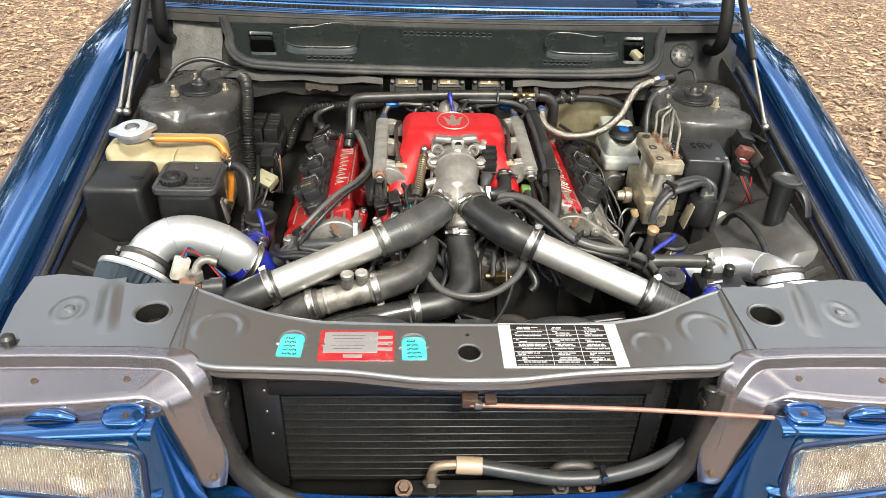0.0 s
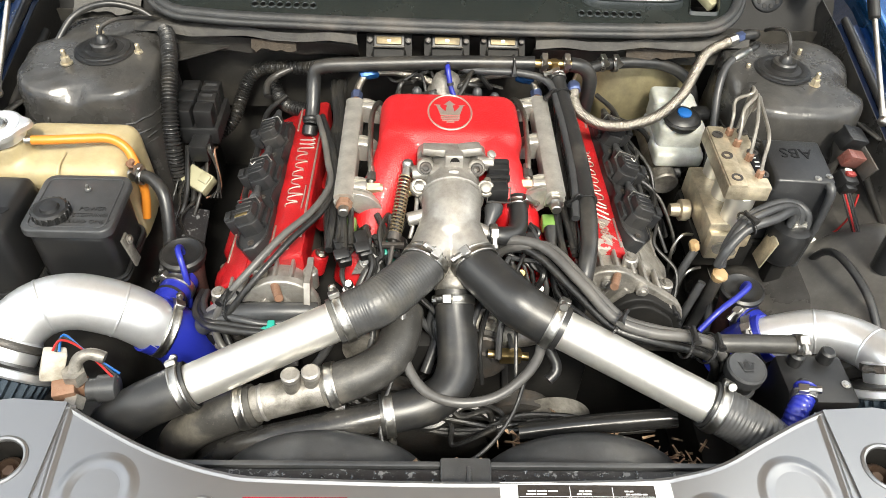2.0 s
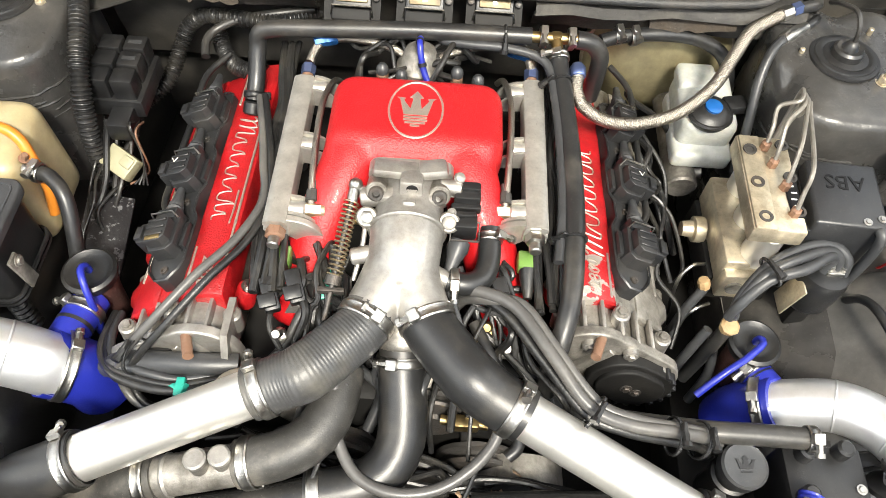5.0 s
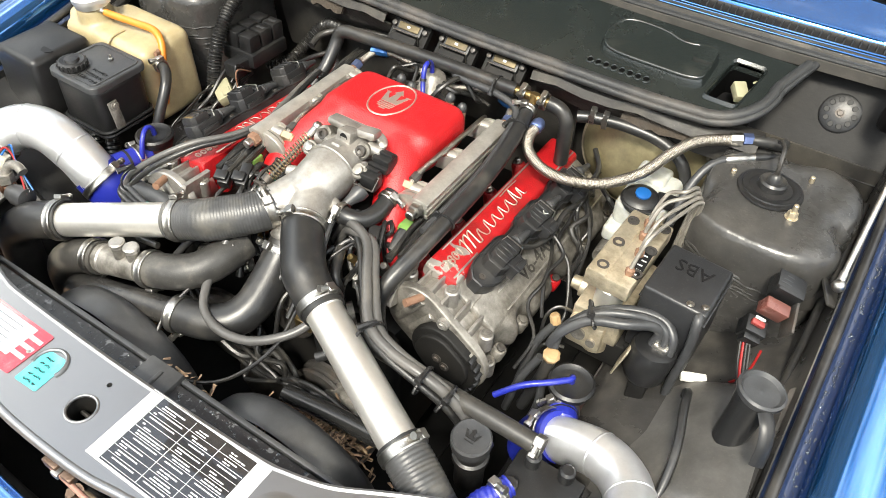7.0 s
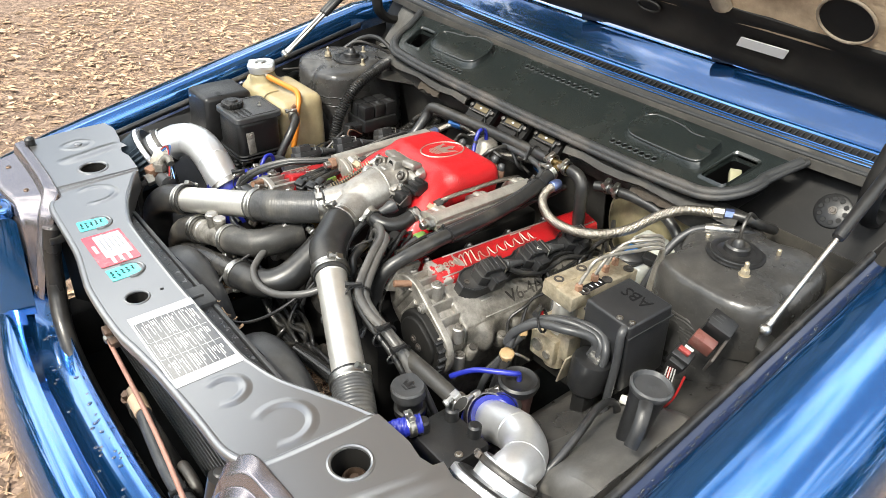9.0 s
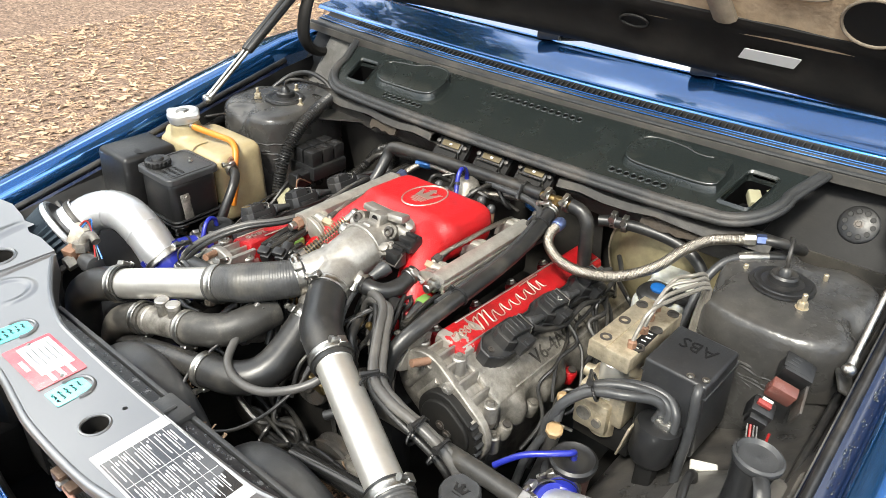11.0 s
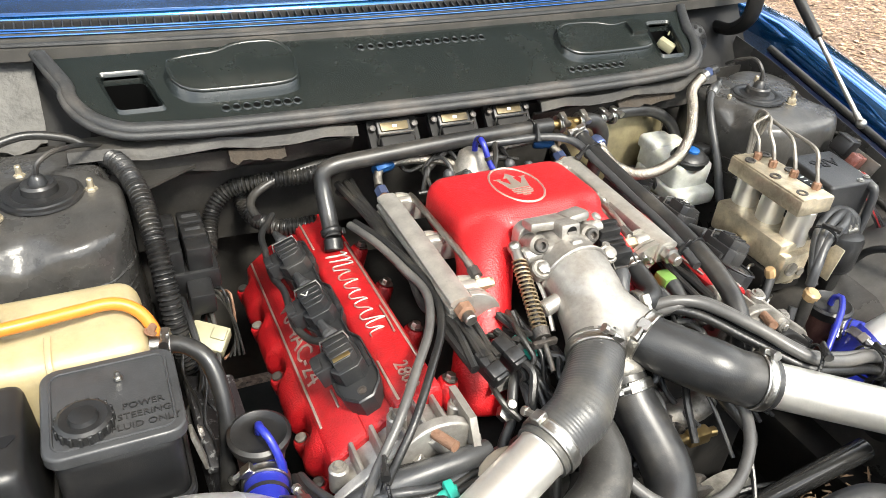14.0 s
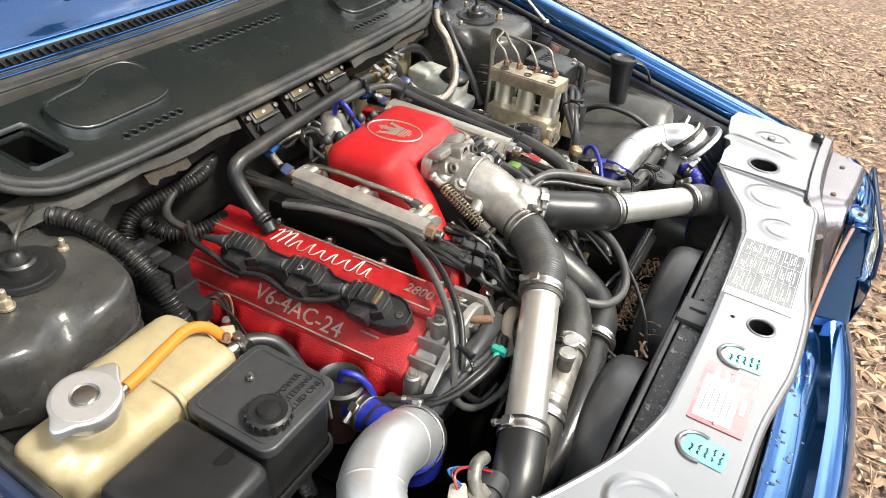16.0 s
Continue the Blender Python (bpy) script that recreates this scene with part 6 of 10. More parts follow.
    # cylinder head below
    hd = [(R0 + 0.004, 0.0, -0.045), (F0 - 0.004, 0.0, -0.045), (F0 - 0.004, 0.118, -0.10), (R0 + 0.004, 0.118, -0.10), (R0 + 0.004, -0.01, -0.18), (F0 - 0.004, -0.01, -0.18), (F0 - 0.004, 0.10, -0.24), (R0 + 0.004, 0.10, -0.24)]
    part("cylinder_head", Shape().add([m @ Vector(p) for p in hd], [(0, 1, 2, 3), (4, 7, 6, 5), (0, 4, 5, 1), (1, 5, 6, 2), (2, 6, 7, 3), (3, 7, 4, 0)]), GRIME, t)
    return t, m


def cam_end(s, m):
    """The alloy casting and belt cover at the front of a bank."""
    t = thing("cam_end_casting", m @ Vector((0.21, 0.06, -0.15)), "oil-stained alloy cam end casting with ribs and bolts", "casting", "cam end castings")
    r3 = m.to_3x3()
    fw = r3 @ Vector((1, 0, 0))

    def stadium(a, b, r, n=12):
        out = []
        for i in range(n + 1):
            w = math.pi / 2 + math.pi * i / n
            out.append((a + r * math.cos(w), r * math.sin(w)))
        for i in range(n + 1):
            w = -math.pi / 2 + math.pi * i / n
            out.append((b + r * math.cos(w), r * math.sin(w)))
        return out

    q = frame_of(m @ Vector((0.184, 0.010, -0.040)), r3 @ Vector((0, 0.82, -0.57)), fw)
    part("casting", Shape().prism(stadium(0.020, 0.092, 0.036), -0.012, 0.034, q, 0.008).prism(stadium(0.022, 0.096, 0.030), 0.030, 0.052, q, 0.008), GRIME if s > 0 else CAST, t)
    part("flange", Shape().prism(stadium(0.016, 0.100, 0.050), 0.040, 0.052, q, 0.003), GRIME if s > 0 else CAST, t)
    for k in range(6):
        w = radians(-80 + 45 * k)
        part("flange_lug", Shape().lathe(q @ Vector((0.058 + 0.078 * math.cos(w), 0.040 * math.sin(w), 0.040)), fw, [(0, 0.009), (0.018, 0.009), (0.019, 0.006)], 12).bolt(q @ Vector((0.058 + 0.078 * math.cos(w), 0.040 * math.sin(w), 0.058)), fw, 0.005, 0.004), CAST, t)
    lo, th = (0.070, 0.016) if s > 0 else (0.066, 0.008)
    cover = part("belt_cover", Shape().prism(stadium(lo, 0.102, 0.041), 0.050, 0.050 + th, q, 0.003).prism(stadium(lo + 0.004, 0.096, 0.034), 0.048 + th, 0.056 + th, q, 0.003), BAYDARK, t, "black plastic belt cover")
    for k in range(9 if s > 0 else 0):
        w = radians(-80 + 20 * k)
        a, b = 0.100 + 0.042 * math.cos(w), 0.042 * math.sin(w)
        part("cover_rib", Shape().box(q @ Vector((a, b, 0.056)), (0.007, 0.006, 0.022), 0.0015, q.to_3x3().to_4x4()), PLASTIC, cover)
    part("cover_bolt", Shape().bolt(q @ Vector((lo + 0.008, 0.0, 0.056 + th)), fw, 0.005, 0.004).bolt(q @ Vector((0.094, 0.0, 0.056 + th)), fw, 0.005, 0.004), DARKSTEEL, cover)
    for k in range(5):
        yv = 0.012 + 0.022 * k
        zv = -0.004 - (0.0 if yv < 0.05 else (yv - 0.05) * 0.75)
        part("rib", Shape().box(m @ Vector((0.205, yv, zv - 0.014)), (0.045, 0.005, 0.026), 0.002, r3.to_4x4()), CAST, t)
    for yv, z in ((-0.012, -0.002), (0.056, 0.004), (0.118, -0.045), (0.128, -0.095)):
        part("boss", Shape().cyl(m @ Vector((0.200, yv, z - 0.04)), m @ Vector((0.200, yv, z - 0.010)), 0.0105, seg=16, bev=0.002), CAST, t)
        part("bolt", Shape().bolt(m @ Vector((0.200, yv, z - 0.010)), (0, 0, 1), 0.0055, 0.005), GRIME, t)
    for k in range(3):
        yv = 0.004 + 0.024 * k
        part("front_rib", Shape().cyl(q @ Vector((yv, -0.034 + 0.006 * k, 0.050)), q @ Vector((yv, 0.034 - 0.006 * k, 0.050)), 0.0062, seg=14, bev=0.001), GRIME if s > 0 else CAST, t)
    part("web", Shape().prism([(0.0, 0.0), (0.05, 0.0), (0.07, -0.035), (0.02, -0.055)], -0.004, 0.004, m @ pose(0.185, -0.012, -0.002, 90, 0, 0)), CAST, t)
    part("stay", Shape().cyl(m @ Vector((0.235, 0.03, -0.008)), m @ Vector((0.262, 0.02, -0.004)), 0.006, seg=10), RUST, t)


vcL, mL = valve_cover(-1, 0.0)
vcR, mR = valve_cover(1, 0.030)
cam_end(-1, mL)
cam_end(1, mR)


def coil_pack(s, m):
    t = thing("coil_pack", m @ Vector((0, 0.083, -0.012)), "black plastic ignition coil strip with three plug connectors", "coil pack", "coil packs")
    c0 = 0.077
    m = m @ Matrix.Translation((0.0, c0, -0.004)) @ pose(0, 0, 0, -22, 0, 0) @ Matrix.Translation((0.0, -c0, 0.0))
    r3 = m.to_3x3().to_4x4()
    out = ((-0.150, 0.013), (-0.144, 0.021), (-0.092, 0.023), (-0.078, 0.016), (-0.045, 0.016), (-0.030, 0.023), (0.022, 0.023), (0.036, 0.016), (0.062, 0.016), (0.078, 0.024), (0.140, 0.024), (0.152, 0.020), (0.166, 0.008))
    o = [(x, c0 - w) for x, w in out] + [(x, c0 + w) for x, w in reversed(out)]
    part("base", Shape().prism(o, -0.030, -0.004, m, 0.0012), COILGREY, t)
    part("rim", Shape().tube([m @ Vector((x, y, -0.0025)) for x, y in o], 0.0016, 4, closed=True, smooth=False), COILGREY, t)
    up = m.to_3x3() @ Vector((0, 0, 1))
    for x in (-0.108, 0.002, 0.106):
        blk = Shape().prism([(-0.022, -0.017), (0.016, -0.017), (0.024, -0.009), (0.024, 0.013), (0.014, 0.020), (-0.022, 0.020)], -0.004, 0.016, m @ pose(x + 0.006, c0, 0), 0.001)
        blk.prism([(-0.014, -0.013), (0.012, -0.013), (0.018, -0.006), (0.018, 0.013), (-0.014, 0.016)], 0.016, 0.029, m @ pose(x + 0.007, c0, 0), 0.001)
        blk.box(m @ Vector((x + 0.002, c0 + 0.024, 0.008)), (0.028, 0.020, 0.024), 0.0015, r3).box(m @ Vector((x + 0.004, c0 + 0.030, 0.019)), (0.018, 0.010, 0.010), 0.001, r3)
        c = part("coil", blk, COILGREY, t)
        for k in (-0.004, 0.006, 0.016):
            part("rib", Shape().box(m @ Vector((x + k, c0 + 0.001, 0.0298)), (0.0034, 0.024, 0.0026), 0.0005, r3, 1), COILGREY, c)
        part("ledge", Shape().box(m @ Vector((x + 0.002, c0 - 0.020, 0.000)), (0.034, 0.006, 0.012), 0.001, r3), COILGREY, c)
        part("clip_frame", Shape().tube([m @ Vector((x - 0.016, c0 - 0.014, 0.012)), m @ Vector((x - 0.018, c0 - 0.012, 0.026)), m @ Vector((x - 0.018, c0 + 0.016, 0.027)), m @ Vector((x - 0.016, c0 + 0.020, 0.012))], 0.0012, 6, smooth=False), STEEL, c)
        part("socket", Shape().box(m @ Vector((x - 0.021, c0 + 0.001, 0.009)), (0.016, 0.028, 0.024), 0.0015, r3), COILGREY, c)
        part("boot", Shape().lathe(m @ Vector((x - 0.026, c0 + 0.001, 0.009)), m.to_3x3() @ Vector((-1, 0.12, -0.10)), [(0, 0.0090), (0.004, 0.0105), (0.007, 0.0085), (0.010, 0.0105), (0.014, 0.0085), (0.018, 0.0095), (0.024, 0.0075), (0.036, 0.0060), (0.050, 0.0046)], 16), GREYPLAS, c)
        part("screw", Shape().lathe(m @ Vector((x + 0.046, c0, -0.004)), up, [(0, 0.0052), (0.002, 0.0052), (0.002, 0.0030), (0.0005, 0.0026)], 14), DARKSTEEL, c)
    part("lead", Shape().tube([m @ Vector(p) for p in ((-0.225, 0.075, 0.008), (-0.19, 0.100, 0.010), (-0.15, 0.106, 0.008), (-0.105, 0.112, -0.002), (-0.055, 0.106, 0.004), (0.0, 0.112, -0.003), (0.045, 0.104, 0.004), (0.07, 0.090, 0.010))], 0.0046, 10), RUBBER, t)
    if s < 0:
        part("corroded_patch", Shape().box(m @ Vector((0.1265, c0 + 0.002, 0.0282)), (0.006, 0.020, 0.0034), 0.001, r3), BRASS, t, "yellow corrosion on a coil")
    part("tick_mark", Shape().tube([m @ Vector((0.006 + a, c0 + b, 0.0316)) for a, b in ((-0.004, 0.010), (0.003, 0.006), (-0.003, 0.002))], 0.0007, 5, smooth=False), WHITE, t, "white paint tick")


coil_pack(-1, mL)
coil_pack(1, mR)

# ---- intake plenum ----
pl = thing("intake_plenum", (0, 1.40, 0.66), "red crackle-painted intake plenum with two curved legs and an oval badge", "intake plenum")
sh = Shape().box((0.003, 1.442, 0.784), (0.215, 0.135, 0.078), 0.028, pose(0, 0, 0, -3, 0, 0), 5)
for s, dx in ((-1, 0.0), (1, -0.004)):
    sh.tube([(s * 0.060 + dx, 1.445, 0.785), (s * 0.068 + dx, 1.40, 0.784), (s * 0.078 + dx, 1.365, 0.775), (s * 0.096 + dx, 1.325, 0.750), (s * 0.112 + dx, 1.290, 0.715), (s * 0.124 + dx, 1.265, 0.685), (s * 0.132 + dx, 1.25, 0.65)],
            [0.040, 0.038, 0.036, 0.034, 0.034, 0.035, 0.036], 16)
sh.box((0.003, 1.385, 0.785), (0.10, 0.03, 0.06), 0.012, None, 3)
body = part("body", sh, RED, pl)
rm = body.modifiers.new("remesh", "REMESH")
rm.mode, rm.voxel_size, rm.use_smooth_shade = "VOXEL", 0.0038, True
sm = body.modifiers.new("smooth", "SMOOTH")
sm.factor, sm.iterations = 0.7, 12
PT = frame_of((0.002, 1.441, 0.8224), (1, 0, 0), (0, 0.05, 1))
part("badge_ring", Shape().tube([PT @ Vector((0.0325 * math.cos(a), 0.048 * math.sin(a), 0.0005)) for a in [2 * math.pi * i / 44 for i in range(44)]], 0.0016, 6, closed=True, smooth=False), SILVER, pl, "bare metal oval ring")
crown = [(-0.017, -0.008), (-0.024, 0.018), (-0.028, 0.021), (-0.016, 0.020), (-0.018, 0.016), (-0.008, 0.002), (-0.005, 0.020), (-0.010, 0.021), (0.0, 0.033), (0.010, 0.021), (0.005, 0.020), (0.008, 0.002), (0.018, 0.016), (0.016, 0.020), (0.028, 0.021), (0.024, 0.018), (0.017, -0.008)]
part("badge", Shape().prism([(x * 0.85, y * 1.02 - 0.002) for x, y in crown], 0.0, 0.0014, PT), SILVER, pl, "bare metal three-pointed badge")
for i, w in enumerate((0.030, 0.030, 0.026, 0.012)):
    part("badge_bar", Shape().prism(rounded(w * 0.95, 0.0030, 0.0006, 0, -0.0140 - 0.0048 * i), 0.0, 0.0014, PT), SILVER, pl)

# ---- throttle body and twin elbow ----
tb = thing("throttle_valve_unit", (0, 1.34, 0.72), "cast alloy throttle body with bolts, linkage and a black sensor", "throttle body")
sh = Shape().prism(rounded(0.098, 0.070, 0.014), -0.008, 0.008, pose(0.003, 1.353, 0.790, 90, 0, 0), 0.002)
sh.cyl((0.004, 1.36, 0.785), (0.004, 1.295, 0.783), 0.037, 0.040, 28, 0.003)
sh.box((-0.012, 1.343, 0.826), (0.056, 0.024, 0.012), 0.004, pose(0, 0, 0, -12, 4, 0)).box((0.028, 1.346, 0.827), (0.034, 0.028, 0.014), 0.006, pose(0, 0, 0, -14, -3, 8))
sh.cyl((0.036, 1.333, 0.814), (0.062, 1.333, 0.812), 0.0095, seg=16, bev=0.002).cyl((-0.022, 1.322, 0.803), (-0.052, 1.322, 0.798), 0.0115, seg=16, bev=0.002)
part("body", sh, CAST, tb)
part("top_block", Shape().box((0.005, 1.326, 0.824), (0.026, 0.026, 0.022), 0.003, pose(0, 0, 0, -14, 0, 0)), CAST, tb)
part("front_rib", Shape().box((0.004, 1.306, 0.816), (0.016, 0.026, 0.014), 0.004, pose(0, 0, 0, -25, 0, 0)).box((-0.020, 1.318, 0.808), (0.022, 0.020, 0.018), 0.005).box((0.030, 1.318, 0.808), (0.018, 0.020, 0.018), 0.005), CAST, tb)
for x in (-0.034, 0.037):
    part("bolt_boss", Shape().cyl((x, 1.346, 0.800), (x, 1.316, 0.816), 0.0125, seg=20, bev=0.002), GRIME, tb)
    part("cap_screw", Shape().lathe((x, 1.318, 0.815), (0, -0.88, 0.47), [(0, 0.0085), (0.007, 0.0085), (0.008, 0.0075), (0.008, 0.0045), (0.003, 0.0040)], 18), DARKSTEEL, tb)
for x in (-0.043, 0.050):
    part("ear", Shape().cyl((x, 1.300, 0.790), (x * 0.99, 1.292, 0.802), 0.0125, seg=18, bev=0.002).box((x * 0.8, 1.300, 0.792), (0.020, 0.012, 0.016), 0.003), GRIME, tb)
    part("ear_screw", Shape().lathe((x * 0.99, 1.291, 0.8025), (0, -0.55, 0.84), [(0, 0.0082), (0.004, 0.0078), (0.005, 0.006)], 6 if x < 0 else 18), STEEL if x < 0 else GRIME, tb)
# shallow port, coloured black for its unlit bore
part("port", Shape().lathe((0.006, 1.3138, 0.829), (0, -1, 0.1), [(0, 0.0065), (0.0006, 0.006), (-0.006, 0.005)], 16), INKHOLLOW, tb)
part("wing_screw", Shape().lathe((0.058, 1.340, 0.822), (0.5, -0.3, 1), [(0, 0.007), (0.004, 0.006), (0.005, 0.004)], 12), CAST, tb)
part("clip_frame", Shape().tube([(0.052, 1.296, 0.800), (0.084, 1.296, 0.800), (0.084, 1.278, 0.788), (0.052, 1.278, 0.788)], 0.0016, 6, closed=True, smooth=False), DARKSTEEL, tb)
part("sensor_boot", Shape().lathe((0.064, 1.284, 0.778), (-0.25, -0.75, -0.3), [(0, 0.012), (0.010, 0.013), (0.022, 0.009), (0.040, 0.0055)], 14), GREYPLAS, tb, "grey rubber boot")
part("sensor_lead", Shape().tube([(0.054, 1.252, 0.766), (0.056, 1.225, 0.762), (0.066, 1.195, 0.755), (0.078, 1.17, 0.742), (0.095, 1.15, 0.72)], 0.0045, 8), GREYPLAS, tb)
part("socket", Shape().cyl((0.010, 1.333, 0.822), (0.010, 1.333, 0.831), 0.007, seg=12), DARKSTEEL, tb)
part("sensor", Shape().box((0.069, 1.330, 0.803), (0.030, 0.026, 0.024), 0.003).box((0.072, 1.330, 0.817), (0.022, 0.006, 0.006), 0.001).box((0.068, 1.314, 0.801), (0.034, 0.008, 0.010), 0.002).box((0.068, 1.297, 0.790), (0.027, 0.022, 0.026), 0.003).box((0.068, 1.302, 0.805), (0.022, 0.006, 0.005), 0.001), PLASTIC, tb, "black plastic throttle sensor")
for x, y in ((0.030, 1.303), (0.028, 1.33)):
    part("screw", Shape().bolt((0.052, y, 0.806), (0, -0.3, 1), 0.0035, 0.003), STEEL, tb)

el = thing("twin_elbow", (0, 1.22, 0.72), "cast alloy twin elbow joining two intake hoses", "elbow")
sh = Shape()
sh.tube([(0.003, 1.315, 0.783), (0.003, 1.288, 0.782), (0.002, 1.255, 0.776), (0.0, 1.222, 0.766)], [0.040, 0.0425, 0.0405, 0.036], 20)
for s in (-1, 1):
    sh.tube([(s * 0.006, 1.245, 0.771), (s * 0.020, 1.212, 0.766), (s * 0.036, 1.180, 0.761)], [0.036, 0.032, 0.029], 18)
body = part("casting", sh, CAST, el)
rm = body.modifiers.new("remesh", "REMESH")
rm.mode, rm.voxel_size, rm.use_smooth_shade = "VOXEL", 0.0028, True
sm = body.modifiers.new("smooth", "SMOOTH")
sm.factor, sm.iterations = 0.6, 6
part("neck_ridge", Shape().tube(ring((0.003, 1.288, 0.7825), (0, -1, -0.08), 0.0425, (1, 0, 0), 40), 0.0028, 8, closed=True, smooth=False), CAST, el)
part("boss", Shape().cyl((-0.034, 1.262, 0.775), (-0.058, 1.258, 0.770), 0.010, seg=16, bev=0.002), CAST, el)
part("boss", Shape().cyl((0.034, 1.245, 0.770), (0.058, 1.235, 0.765), 0.010, seg=16, bev=0.002), CAST, el)
bp_ = thing("bypass_hose", (0.09, 1.27, 0.75), "short black rubber bypass hose with steel clamps", "hose")
part("hose", Shape().tube([(0.052, 1.238, 0.765), (0.072, 1.236, 0.763), (0.090, 1.246, 0.760), (0.098, 1.268, 0.760), (0.099, 1.290, 0.764), (0.098, 1.31, 0.770)], 0.0135, 16), RUBBER, bp_)
for p_, d_ in (((0.060, 1.237, 0.7645), (1, 0, 0)), ((0.0985, 1.298, 0.766), (0, 1, 0.2))):
    part("hose_clamp", Shape().clamp(p_, d_, 0.0138, 0.010, 40), STEEL, bp_)
part("stub", Shape().cyl((-0.040, 1.300, 0.786), (-0.058, 1.300, 0.784), 0.006, seg=10), BRASS, el)

# intake hoses and tubes: plenum elbow to the intercoolers
HR, AR = 0.0300, 0.0258


def intake_run(s, y_pt, a_pt, b_pt, low, mid):
    side = "with a dull fabric skin" if s < 0 else "smooth and shiny"
    t = thing("intake_hose", Vector(mid), "black reinforced intake hose " + side + " with steel clamps", "hose", "intake hoses")
    y_pt, a_pt, b_pt = Vector(y_pt), Vector(a_pt), Vector(b_pt)
    d = (b_pt - a_pt).normalized()
    dy = Vector((s * 0.42, -0.88, -0.12)).normalized()
    p0 = y_pt - dy * 0.012
    pts = [p0, y_pt + dy * 0.010, y_pt.lerp(Vector(mid), 0.55) + dy * 0.008, Vector(mid), a_pt - d * 0.030, a_pt + d * 0.008]
    part("hose", Shape().tube(pts, [HR, HR, HR + 0.001, HR + 0.0015, HR, HR], 24, corr=(0.0040, 0.00013) if s < 0 else None, step=0.004), HOSE if s < 0 else RUBBER, t)
    part("hose_clamp", Shape().clamp(y_pt, dy, HR + 0.0004, 0.013, 30 * s), STEEL, t)
    part("hose_clamp", Shape().clamp(a_pt - d * 0.006, d, HR + 0.0004, 0.013, -25 * s), STEEL, t)
    p = thing("intake_tube", a_pt, "straight brushed aluminium intake tube", "tube", "intake tubes")
    part("tube", Shape().cyl(a_pt, b_pt, AR, seg=32), ALU, p)
    part("bead", Shape().lathe(a_pt + d * 0.004, d, [(0, AR), (0.003, AR + 0.0015), (0.006, AR)], 32, False), ALU, p)
    h = thing("intercooler_hose", b_pt, "black ribbed rubber hose dropping to the intercooler", "hose", "intercooler hoses")
    part("hose", Shape().tube([b_pt - d * 0.012, b_pt + d * 0.02] + [Vector(q) for q in low], HR, 24, corr=(0.0055, 0.0004) if s > 0 else None, step=0.004), RUBBER if s < 0 else HOSE, h)
    part("hose_clamp", Shape().clamp(b_pt - d * 0.002, d, HR + 0.0004, 0.013, -40 * s), STEEL, h)
    part("cuff", Shape().lathe(b_pt - d * 0.014, d, [(0, HR - 0.001), (0.001, HR + 0.0008), (0.004, HR + 0.0008)], 28, False), RUBBER, h)


intake_run(-1, (-0.034, 1.184, 0.762), (-0.139, 1.104, 0.741), (-0.330, 1.034, 0.688), [(-0.385, 1.016, 0.668), (-0.424, 1.008, 0.632), (-0.436, 1.005, 0.575), (-0.436, 1.005, 0.50)], (-0.092, 1.122, 0.754))
intake_run(1, (0.032, 1.188, 0.762), (0.135, 1.100, 0.738), (0.330, 1.012, 0.690), [(0.385, 0.986, 0.672), (0.420, 0.972, 0.640), (0.432, 0.968, 0.58), (0.432, 0.968, 0.50)], (0.085, 1.125, 0.753))

# ---- fuel rails ----


